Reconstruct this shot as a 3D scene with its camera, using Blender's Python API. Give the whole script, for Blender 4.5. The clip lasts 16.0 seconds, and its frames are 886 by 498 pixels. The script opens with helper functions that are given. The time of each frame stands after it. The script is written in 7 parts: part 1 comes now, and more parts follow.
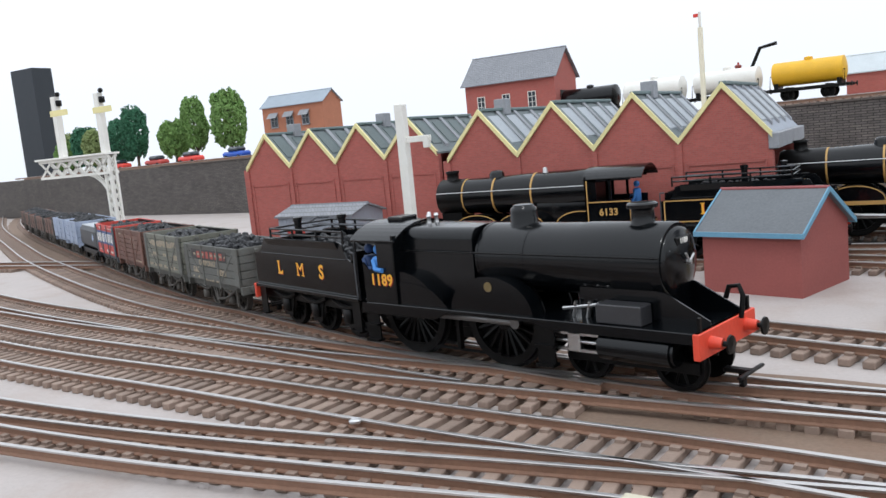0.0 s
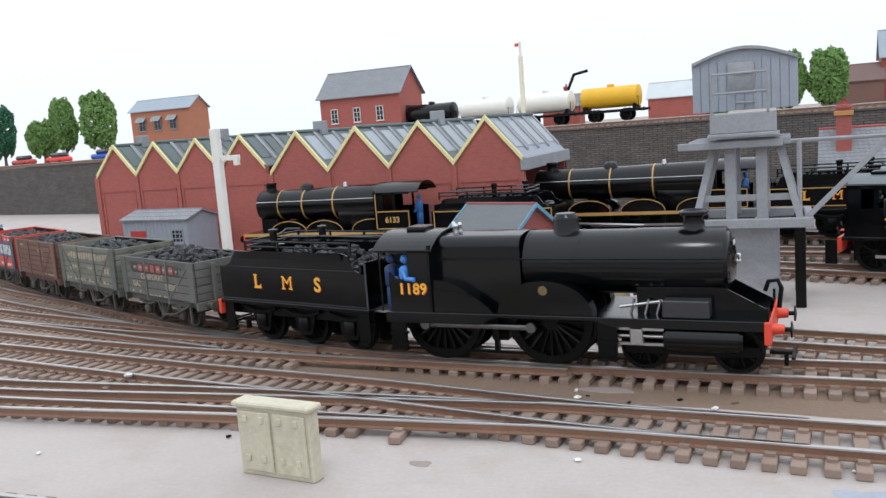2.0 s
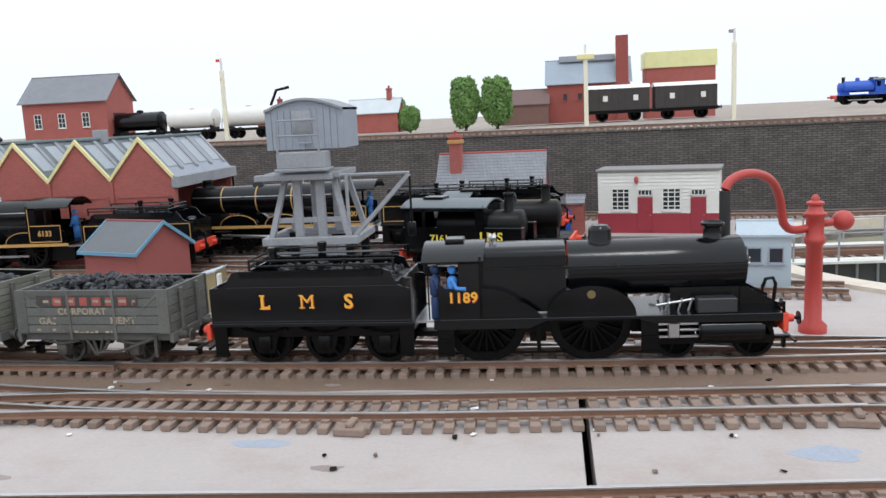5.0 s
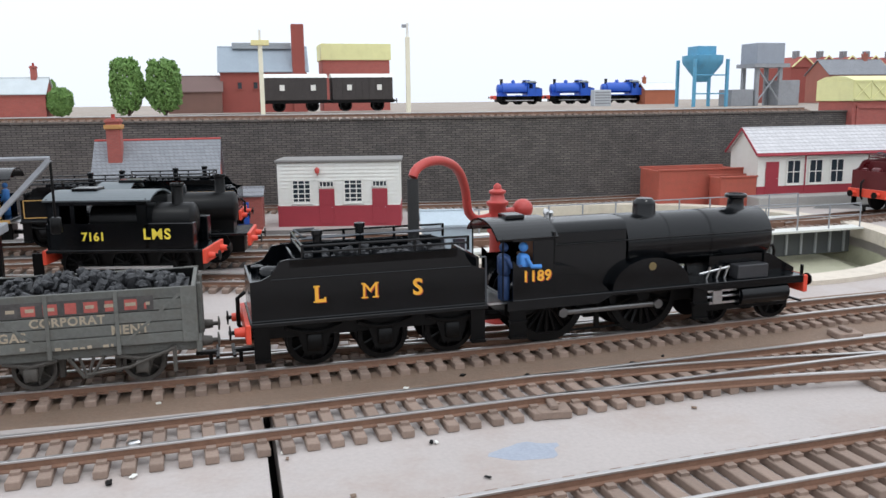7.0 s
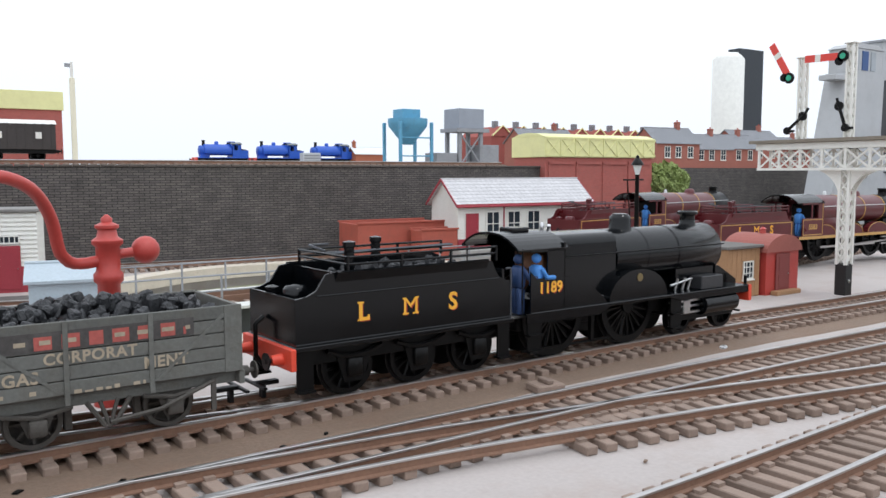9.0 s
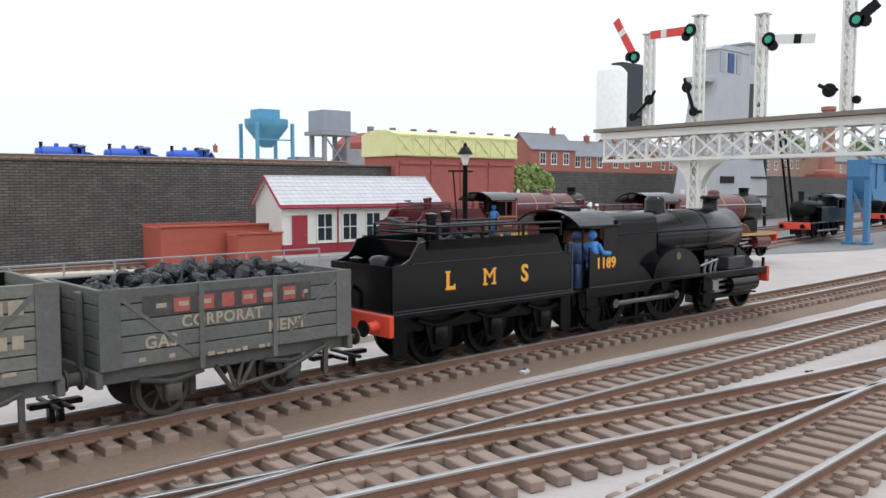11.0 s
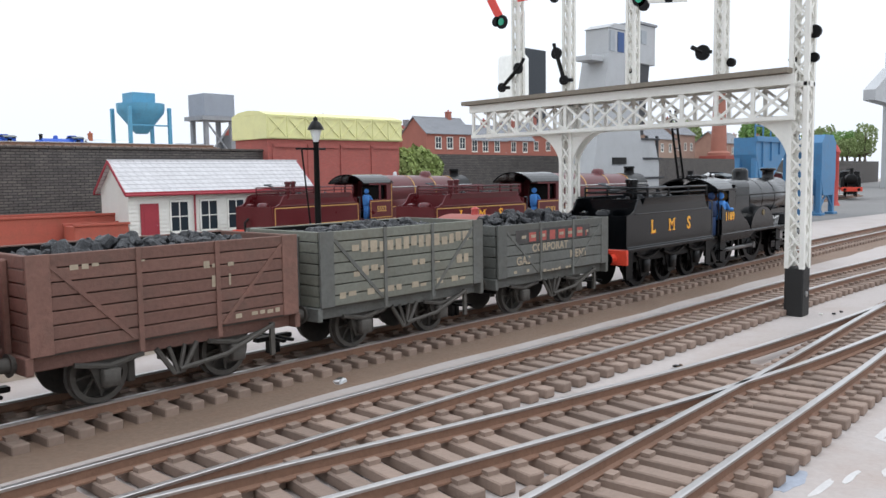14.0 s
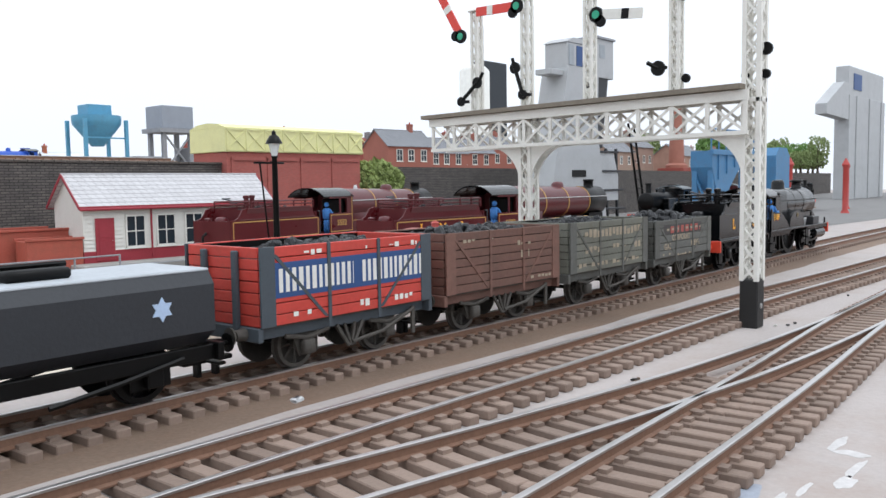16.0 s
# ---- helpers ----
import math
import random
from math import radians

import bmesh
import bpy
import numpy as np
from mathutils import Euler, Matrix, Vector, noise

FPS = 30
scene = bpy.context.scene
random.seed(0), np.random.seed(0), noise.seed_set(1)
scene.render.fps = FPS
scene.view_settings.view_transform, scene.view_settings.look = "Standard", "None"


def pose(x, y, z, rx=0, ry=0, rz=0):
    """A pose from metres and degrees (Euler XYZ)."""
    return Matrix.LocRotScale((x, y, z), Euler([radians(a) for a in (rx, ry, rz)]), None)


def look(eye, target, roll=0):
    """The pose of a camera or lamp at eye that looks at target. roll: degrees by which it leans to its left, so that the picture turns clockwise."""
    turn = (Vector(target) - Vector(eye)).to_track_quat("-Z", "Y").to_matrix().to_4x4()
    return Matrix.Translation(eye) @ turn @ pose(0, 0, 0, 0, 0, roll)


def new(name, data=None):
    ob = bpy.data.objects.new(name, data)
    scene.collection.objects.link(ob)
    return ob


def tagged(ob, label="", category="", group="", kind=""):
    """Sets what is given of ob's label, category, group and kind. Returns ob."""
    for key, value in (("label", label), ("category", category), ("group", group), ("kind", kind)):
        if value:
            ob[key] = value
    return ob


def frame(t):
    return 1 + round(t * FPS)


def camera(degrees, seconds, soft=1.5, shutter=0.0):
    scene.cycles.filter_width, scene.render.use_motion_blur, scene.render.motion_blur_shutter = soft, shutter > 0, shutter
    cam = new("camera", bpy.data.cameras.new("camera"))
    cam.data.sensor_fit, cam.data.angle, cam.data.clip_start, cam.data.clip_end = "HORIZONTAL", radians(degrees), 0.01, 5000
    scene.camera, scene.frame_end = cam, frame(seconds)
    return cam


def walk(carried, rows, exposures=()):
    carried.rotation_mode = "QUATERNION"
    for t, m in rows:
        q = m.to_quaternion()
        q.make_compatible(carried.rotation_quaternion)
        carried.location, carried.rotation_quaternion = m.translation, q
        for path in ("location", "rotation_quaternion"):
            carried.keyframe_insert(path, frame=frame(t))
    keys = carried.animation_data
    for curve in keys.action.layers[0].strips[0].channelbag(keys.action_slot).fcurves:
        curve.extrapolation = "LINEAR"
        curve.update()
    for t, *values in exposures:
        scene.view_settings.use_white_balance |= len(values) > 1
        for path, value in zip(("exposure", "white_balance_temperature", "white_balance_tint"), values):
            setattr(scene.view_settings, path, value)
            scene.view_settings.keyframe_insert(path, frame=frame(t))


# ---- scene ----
cam = camera(56.18, 16.0)
PATH = [
    (0.0, look((-0.08699, 0.06068, 0.07448), (-1.0824, 1.7754, -0.1881), -5.57)),
    (0.5, look((-0.06511, 0.04686, 0.07646), (-1.0221, 1.7836, -0.1842), -5.6)),
    (1.0, look((-0.04176, 0.03513, 0.08003), (-0.941, 1.8015, -0.1872), -5.63)),
    (1.5, look((-0.01594, 0.02, 0.08322), (-0.8482, 1.8171, -0.1958), -4.7)),
    (2.0, look((0.00333, 0.00698, 0.08222), (-0.7692, 1.8299, -0.2011), -4.37)),
    (2.5, look((0.02687, -0.00701, 0.08317), (-0.6677, 1.8455, -0.2097), -4.39)),
    (3.0, look((0.05291, -0.02682, 0.08706), (-0.5642, 1.8517, -0.2134), -4.26)),
    (5.5, look((0.11111, -0.03778, 0.09549), (-0.0196, 1.9307, -0.2331), -2.41)),
    (6.0, look((0.1095, -0.02867, 0.09321), (0.1563, 1.9419, -0.2453), -2.2)),
    (6.5, look((0.11305, -0.01879, 0.0935), (0.395, 1.9299, -0.2576), -1.9)),
    (7.0, look((0.11027, -0.00443, 0.08958), (0.5976, 1.9024, -0.2662), -0.66)),
    (7.5, look((0.11595, 0.00987, 0.0856), (0.7725, 1.8712, -0.2375), 0.07)),
    (8.0, look((0.12471, 0.02336, 0.08366), (0.9418, 1.8271, -0.197), 0.14)),
    (8.5, look((0.14168, 0.04011, 0.07752), (1.1087, 1.777, -0.1421), 0.35)),
    (9.0, look((0.16252, 0.05185, 0.06882), (1.2527, 1.7183, -0.1166), -0.08)),
    (11.5, look((0.26108, 0.08908, 0.05651), (1.5754, 1.5886, -0.0979), 0.51)),
    (12.0, look((0.27244, 0.09177, 0.05551), (1.6189, 1.5629, -0.0951), 0.79)),
    (12.5, look((0.28028, 0.09401, 0.0548), (1.6504, 1.544, -0.088), 0.54)),
    (13.0, look((0.28705, 0.09504, 0.05444), (1.677, 1.5254, -0.0935), 0.01)),
    (13.5, look((0.29095, 0.09795, 0.05315), (1.7026, 1.5055, -0.1084), -0.39)),
    (14.0, look((0.29253, 0.09821, 0.05241), (1.7324, 1.4743, -0.1296), -0.79)),
    (14.5, look((0.29246, 0.09779, 0.05293), (1.7562, 1.4473, -0.1372), -0.9)),
    (15.0, look((0.29352, 0.09768, 0.05311), (1.7752, 1.4299, -0.1192), -1.04)),
    (15.5, look((0.29353, 0.09776, 0.05327), (1.7866, 1.4184, -0.1097), -1.05)),
    (16.0, look((0.29382, 0.0979, 0.05329), (1.7964, 1.4087, -0.1016), -0.88)),
]
walk(cam, PATH)

# ---- world and light ----
world = bpy.data.worlds.new("room_light")
scene.world = world
world.use_nodes = True
# an even bright room light, a little brighter overhead
wn, wl = world.node_tree.nodes, world.node_tree.links
way = wn.new("ShaderNodeTexCoord")
up = wn.new("ShaderNodeSeparateXYZ")
wl.new(way.outputs["Generated"], up.inputs[0])
lift = wn.new("ShaderNodeMapRange")
lift.inputs["To Min"].default_value, lift.inputs["To Max"].default_value = 1.03, 1.72
wl.new(up.outputs["Z"], lift.inputs["Value"])
wl.new(lift.outputs["Result"], wn["Background"].inputs["Strength"])
wn["Background"].inputs["Color"].default_value = (0.905, 0.965, 1.05, 1)
sun = new("daylight", bpy.data.lights.new("daylight", "SUN"))
sun.data.energy, sun.data.angle, sun.data.color = 0.5, radians(10), (0.98, 1.0, 1.0)
sun.matrix_world = look((0.4, -0.8, 2.2), (0, 0.25, 0))
scene.view_settings.exposure = 0.0

# ---- units: all plan numbers below are millimetres ----
MM = 0.001


def P(x, y, z=0, rz=0, rx=0, ry=0):
    return pose(x * MM, y * MM, z * MM, rx, ry, rz)


class Shape:
    """Collects plain faces in millimetres."""

    def __init__(self):
        self.v, self.f, self.s = [], [], []

    def add(self, verts, faces, smooth=False):
        n = len(self.v)
        self.v += [tuple(p) for p in verts]
        self.f += [tuple(i + n for i in f) for f in faces]
        self.s += [smooth] * len(faces)
        return self

    def box(self, x0, x1, y0, y1, z0, z1, c=0.0):
        if x0 > x1: x0, x1 = x1, x0
        if y0 > y1: y0, y1 = y1, y0
        if z0 > z1: z0, z1 = z1, z0
        c = min(c, (x1 - x0) / 2.2, (y1 - y0) / 2.2, (z1 - z0) / 2.2)
        if c <= 0:
            vs = [(x, y, z) for x in (x0, x1) for y in (y0, y1) for z in (z0, z1)]
            return self.add(vs, [(0, 1, 3, 2), (4, 6, 7, 5), (0, 4, 5, 1), (2, 3, 7, 6), (0, 2, 6, 4), (1, 5, 7, 3)])
        lo, hi = (x0, y0, z0), (x1, y1, z1)
        vs, idx = [], {}
        for sx in (0, 1):
            for sy in (0, 1):
                for sz in (0, 1):
                    sgn = (sx, sy, sz)
                    for a in range(3):
                        p = [(hi if sgn[k] else lo)[k] for k in range(3)]
                        for k in range(3):
                            if k != a:
                                p[k] += -c if sgn[k] else c
                        idx[(sgn, a)] = len(vs)
                        vs.append(p)
        fs = []
        for a in range(3):
            b, d = (a + 1) % 3, (a + 2) % 3
            for s0 in (0, 1):
                q = []
                for sb, sd in ((0, 0), (1, 0), (1, 1), (0, 1)):
                    sg = [0, 0, 0]
                    sg[a], sg[b], sg[d] = s0, sb, sd
                    q.append(idx[(tuple(sg), a)])
                fs.append(q if s0 else q[::-1])
            for sb in (0, 1):
                for sd in (0, 1):
                    g0, g1 = [0, 0, 0], [0, 0, 0]
                    g0[a], g0[b], g0[d] = 0, sb, sd
                    g1[a], g1[b], g1[d] = 1, sb, sd
                    q = [idx[(tuple(g0), b)], idx[(tuple(g1), b)], idx[(tuple(g1), d)], idx[(tuple(g0), d)]]
                    fs.append(q if sb != sd else q[::-1])
        for sgn in [(a, b, d) for a in (0, 1) for b in (0, 1) for d in (0, 1)]:
            q = [idx[(sgn, k)] for k in range(3)]
            fs.append(q if sum(sgn) % 2 else q[::-1])
        return self.add(vs, fs)

    def tube(self, pts, r, n=10, caps=True, smooth=True):
        """A round bar through points; r is a number or one radius a point."""
        pts = [Vector(p) for p in pts]
        rs = r if isinstance(r, (list, tuple)) else [r] * len(pts)
        rings, up = [], None
        for i, p in enumerate(pts):
            d = (pts[min(i + 1, len(pts) - 1)] - pts[max(i - 1, 0)]).normalized()
            if up is None:
                up = d.orthogonal().normalized()
            up = (up - d * up.dot(d)).normalized()
            side = d.cross(up)
            rings.append([p + rs[i] * (math.cos(6.28319 * k / n) * up + math.sin(6.28319 * k / n) * side) for k in range(n)])
        vs = [q for ring in rings for q in ring]
        fs = [(i * n + k, i * n + (k + 1) % n, (i + 1) * n + (k + 1) % n, (i + 1) * n + k) for i in range(len(pts) - 1) for k in range(n)]
        self.add(vs, fs, smooth)
        if caps:
            if rs[0] > 0.01: self.add(rings[0], [tuple(range(n))[::-1]])
            if rs[-1] > 0.01: self.add(rings[-1], [tuple(range(n))])
        return self

    def cyl(self, p0, p1, r0, r1=None, n=18):
        return self.tube([p0, p1], [r0, r0 if r1 is None else r1], n)

    def prism(self, prof, axis, a, b, smooth=False):
        """A flat outline (pairs of the other two axes, in x y z order) drawn out along an axis from a to b."""
        n = len(prof)
        put = {"x": lambda p, t: (t, p[0], p[1]), "y": lambda p, t: (p[0], t, p[1]), "z": lambda p, t: (p[0], p[1], t)}[axis]
        va, vb = [put(p, a) for p in prof], [put(p, b) for p in prof]
        self.add(va + vb, [(k, (k + 1) % n, n + (k + 1) % n, n + k) for k in range(n)], smooth)
        return self.add(va, [tuple(range(n))[::-1]]).add(vb, [tuple(range(n))])

    def lathe(self, prof, c, n=20, axis="z"):
        """(radius, height) pairs turned round an axis through c."""
        vs = []
        for r, h in prof:
            for k in range(n):
                u, v = r * math.cos(6.28319 * k / n), r * math.sin(6.28319 * k / n)
                vs.append({"z": (c[0] + u, c[1] + v, c[2] + h), "y": (c[0] + u, c[1] + h, c[2] + v), "x": (c[0] + h, c[1] + u, c[2] + v)}[axis])
        fs = [(i * n + k, i * n + (k + 1) % n, (i + 1) * n + (k + 1) % n, (i + 1) * n + k) for i in range(len(prof) - 1) for k in range(n)]
        self.add(vs, fs, True)
        if prof[0][0] > 0.01: self.add(vs[:n], [tuple(range(n))[::-1]])
        if prof[-1][0] > 0.01: self.add(vs[-n:], [tuple(range(n))])
        return self

    def ball(self, c, r, n=12):
        m = n // 2
        return self.lathe([(r * math.sin(math.pi * i / m) + 0.005, -r * math.cos(math.pi * i / m)) for i in range(m + 1)], c, n)

    def move(self, m):
        """The same shape moved by a matrix given in millimetres."""
        self.v = [tuple(m @ Vector(p)) for p in self.v]
        return self

    def join(self, other):
        return self.add(other.v, other.f) if not other.s else self._join(other)

    def _join(self, other):
        n = len(self.v)
        self.v += other.v
        self.f += [tuple(i + n for i in f) for f in other.f]
        self.s += other.s
        return self

    def mesh(self, name, material=None):
        me = bpy.data.meshes.new(name)
        me.from_pydata([(x * MM, y * MM, z * MM) for x, y, z in self.v], [], self.f)
        me.polygons.foreach_set("use_smooth", self.s)
        bm = bmesh.new()
        bm.from_mesh(me)
        bmesh.ops.recalc_face_normals(bm, faces=bm.faces)
        bm.to_mesh(me)
        bm.free()
        if material:
            me.materials.append(material)
        if any(self.s):
            me.set_sharp_from_angle(angle=radians(50))
        me.update()
        return me


def part(name, shape, material, parent, label="", at=None):
    ob = new(name, shape if isinstance(shape, bpy.types.Mesh) else shape.mesh(name, material))
    ob.parent = parent
    if at is not None:
        ob.matrix_basis = at
    return tagged(ob, label)


def thing(name, at, label, category, group="", kind=""):
    ob = new(name)
    ob.empty_display_size = 0.01
    ob.matrix_basis = at
    return tagged(ob, label, category, group, kind)


def slab(name, shape, material, label="", kind="structure", category="", at=None):
    ob = new(name, shape.mesh(name, material))
    if at is not None:
        ob.matrix_basis = at
    return tagged(ob, label, category, "", kind)


def letters(text, size, material, depth=0.12, spacing=1.0, bold=0.018):
    """Raised lettering as a mesh, centred, lying in the xy plane; size in millimetres."""
    cu = bpy.data.curves.new("lettering", "FONT")
    cu.body, cu.size, cu.extrude, cu.align_x, cu.align_y = text, size * MM, depth * MM, "CENTER", "CENTER"
    cu.space_character = spacing
    cu.offset = size * bold * MM
    cu.resolution_u = 3
    ob = bpy.data.objects.new("lettering", cu)
    scene.collection.objects.link(ob)
    me = bpy.data.meshes.new_from_object(ob.evaluated_get(bpy.context.evaluated_depsgraph_get()))
    bpy.data.objects.remove(ob)
    me.materials.clear()
    me.materials.append(material)
    return me


# ---- materials ----
def paint(name, colour, rough=0.5, metal=0.0, vary=0.12, grain=900.0, stain=0.0, stain_colour=(0.12, 0.08, 0.05), bump=0.15, big=60.0, spec=0.5, random_tone=0.0):
    """A surface with tone variation at two sizes, optional stains and a fine relief; sizes are in waves a metre."""
    m = bpy.data.materials.new(name)
    m.use_nodes = True
    nt = m.node_tree
    N, L = nt.nodes, nt.links
    b = N["Principled BSDF"]
    b.inputs["Roughness"].default_value, b.inputs["Metallic"].default_value = rough, metal
    b.inputs["Specular IOR Level"].default_value = spec
    co = N.new("ShaderNodeTexCoord")
    def tex(scale, detail, rough_=0.6):
        t = N.new("ShaderNodeTexNoise")
        t.inputs["Scale"].default_value, t.inputs["Detail"].default_value, t.inputs["Roughness"].default_value = scale, detail, rough_
        L.new(co.outputs["Object"], t.inputs["Vector"])
        return t
    fine, wide = tex(grain, 4), tex(big, 5)
    hsv = N.new("ShaderNodeHueSaturation")
    hsv.inputs["Color"].default_value = (*colour, 1)
    mix = N.new("ShaderNodeMath"); mix.operation = "ADD"
    L.new(fine.outputs["Fac"], mix.inputs[0]); L.new(wide.outputs["Fac"], mix.inputs[1])
    mr = N.new("ShaderNodeMapRange")
    mr.inputs["From Min"].default_value, mr.inputs["From Max"].default_value = 0.6, 1.4
    mr.inputs["To Min"].default_value, mr.inputs["To Max"].default_value = 1 - vary, 1 + vary
    L.new(mix.outputs[0], mr.inputs["Value"])
    val = mr.outputs["Result"]
    if random_tone:
        oi = N.new("ShaderNodeObjectInfo")
        r2 = N.new("ShaderNodeMapRange")
        r2.inputs["To Min"].default_value, r2.inputs["To Max"].default_value = 1 - random_tone, 1 + random_tone
        L.new(oi.outputs["Random"], r2.inputs["Value"])
        mu = N.new("ShaderNodeMath"); mu.operation = "MULTIPLY"
        L.new(val, mu.inputs[0]); L.new(r2.outputs["Result"], mu.inputs[1])
        val = mu.outputs[0]
    L.new(val, hsv.inputs["Value"])
    out = hsv.outputs["Color"]
    if stain:
        st = tex(big * 2.3, 6, 0.7)
        ramp = N.new("ShaderNodeMapRange")
        ramp.inputs["From Min"].default_value, ramp.inputs["From Max"].default_value = 0.48, 0.75
        ramp.inputs["To Max"].default_value = stain
        L.new(st.outputs["Fac"], ramp.inputs["Value"])
        mx = N.new("ShaderNodeMix"); mx.data_type = "RGBA"
        mx.inputs["B"].default_value = (*stain_colour, 1)
        L.new(ramp.outputs["Result"], mx.inputs["Factor"]); L.new(out, mx.inputs["A"])
        out = mx.outputs["Result"]
    L.new(out, b.inputs["Base Color"])
    if bump:
        bp = N.new("ShaderNodeBump")
        bp.inputs["Strength"].default_value, bp.inputs["Distance"].default_value = bump, 0.0006
        L.new(fine.outputs["Fac"], bp.inputs["Height"])
        L.new(bp.outputs["Normal"], b.inputs["Normal"])
    rr = N.new("ShaderNodeMapRange")
    rr.inputs["To Min"].default_value, rr.inputs["To Max"].default_value = max(0.03, rough - 0.1), min(1, rough + 0.12)
    L.new(wide.outputs["Fac"], rr.inputs["Value"]); L.new(rr.outputs["Result"], b.inputs["Roughness"])
    return m


def coursed(name, colour, colour2, mortar, bw, bh, rough=0.85, bump=0.6, joint=0.06, vary=0.25, axis="xz"):
    """Small masonry courses, for brickwork and stonework too fine to build piece by piece."""
    m = paint(name, colour, rough, vary=vary, bump=0)
    nt = m.node_tree
    N, L = nt.nodes, nt.links
    b = N["Principled BSDF"]
    co = N.new("ShaderNodeTexCoord")
    sep = N.new("ShaderNodeSeparateXYZ")
    L.new(co.outputs["Object"], sep.inputs[0])
    ad = N.new("ShaderNodeMath"); ad.operation = "ADD"
    L.new(sep.outputs["X"], ad.inputs[0]); L.new(sep.outputs["Y"], ad.inputs[1])
    cb = N.new("ShaderNodeCombineXYZ")
    L.new(ad.outputs[0], cb.inputs["X"]); L.new(sep.outputs["Z"], cb.inputs["Y"])
    br = N.new("ShaderNodeTexBrick")
    L.new(cb.outputs[0], br.inputs["Vector"])
    br.inputs["Scale"].default_value = 1.0
    br.inputs["Brick Width"].default_value, br.inputs["Row Height"].default_value = bw * MM, bh * MM
    br.inputs["Mortar Size"].default_value, br.inputs["Mortar Smooth"].default_value = bh * MM * joint, 0.3
    br.inputs["Color1"].default_value, br.inputs["Color2"].default_value, br.inputs["Mortar"].default_value = (*colour, 1), (*colour2, 1), (*mortar, 1)
    hsv = [n for n in N if n.bl_idname == "ShaderNodeHueSaturation"][0]
    L.new(br.outputs["Color"], hsv.inputs["Color"])
    bp = N.new("ShaderNodeBump")
    bp.inputs["Strength"].default_value, bp.inputs["Distance"].default_value = bump, bh * MM * 0.25
    inv = N.new("ShaderNodeMath"); inv.operation = "SUBTRACT"; inv.inputs[0].default_value = 1.0
    L.new(br.outputs["Fac"], inv.inputs[1])
    L.new(inv.outputs[0], bp.inputs["Height"]); L.new(bp.outputs["Normal"], b.inputs["Normal"])
    return m


def glass(name):
    m = bpy.data.materials.new(name)
    m.use_nodes = True
    b = m.node_tree.nodes["Principled BSDF"]
    b.inputs["Base Color"].default_value = (0.03, 0.04, 0.05, 1)
    b.inputs["Roughness"].default_value = 0.08
    return m


BOARD = paint("painted_board", (0.43, 0.385, 0.365), 0.8, vary=0.10, grain=700, big=14, stain=0.5, stain_colour=(0.33, 0.24, 0.19), bump=0.25)
BALLAST = paint("brown_wash", (0.20, 0.138, 0.10), 0.85, vary=0.2, grain=900, big=30, stain=0.4, stain_colour=(0.2, 0.11, 0.07), bump=0.4)
SLEEPER = paint("sleeper_brown", (0.25, 0.182, 0.145), 0.8, vary=0.18, bump=0.3, random_tone=0.16)
RUST = paint("rusty_rail", (0.21, 0.115, 0.075), 0.7, vary=0.2, bump=0.3)
STEEL = paint("polished_rail_top", (0.52, 0.50, 0.49), 0.32, 0.9, vary=0.08, bump=0.05)
BLACK = paint("satin_black", (0.0016, 0.0022, 0.0030), 0.17, vary=0.2, bump=0.003, spec=0.36)
FRAME_BLACK = paint("dull_black", (0.0032, 0.0031, 0.0032), 0.36, vary=0.3, bump=0.06, spec=0.2)
BUFFER_RED = paint("vermilion", (0.72, 0.07, 0.035), 0.45, vary=0.1)
GOLD = paint("gold_transfer", (0.86, 0.42, 0.04), 0.5, vary=0.05, bump=0)
LINING = paint("yellow_lining", (0.50, 0.29, 0.09), 0.5, vary=0.05, bump=0)
CHROME = paint("bright_metal", (0.6, 0.6, 0.6), 0.3, 1.0, vary=0.1, bump=0.02)
DULL_IRON = paint("dull_iron", (0.09, 0.095, 0.105), 0.4, 0.6, vary=0.2, bump=0.05)
COAL = paint("coal", (0.022, 0.023, 0.026), 0.45, vary=0.5, bump=0.8, grain=1500)
WOOD_GREY = paint("weathered_grey", (0.118, 0.12, 0.11), 0.75, vary=0.25, stain=0.5, stain_colour=(0.09, 0.075, 0.055), bump=0.3, big=50, random_tone=0.14)
WOOD_GREEN = paint("weathered_olive_grey", (0.185, 0.188, 0.155), 0.75, vary=0.25, stain=0.55, stain_colour=(0.13, 0.11, 0.08), bump=0.3, big=50, random_tone=0.14)
WOOD_BROWN = paint("weathered_red_brown", (0.17, 0.085, 0.065), 0.75, vary=0.25, stain=0.5, stain_colour=(0.1, 0.07, 0.055), bump=0.3, big=50, random_tone=0.14)
WAGON_RED = paint("bright_wagon_red", (0.55, 0.055, 0.04), 0.5, vary=0.15, stain=0.2, bump=0.1)
WAGON_BLUE = paint("navy_panel", (0.025, 0.075, 0.22), 0.5, vary=0.1, bump=0.05)
UNDERFRAME = paint("underframe_grime", (0.07, 0.063, 0.055), 0.7, vary=0.3, bump=0.3)
WHITE = paint("white_paint", (0.78, 0.77, 0.72), 0.5, vary=0.06, stain=0.15, stain_colour=(0.5, 0.45, 0.35), bump=0.1)
PALE_LETTER = paint("faded_lettering", (0.36, 0.30, 0.22), 0.7, vary=0.3, bump=0)
RED_LETTER = paint("faded_red_lettering", (0.37, 0.085, 0.07), 0.7, vary=0.3, bump=0)
BLUE_CLOTH = paint("blue_figure", (0.06, 0.24, 0.62), 0.6, vary=0.1, bump=0)
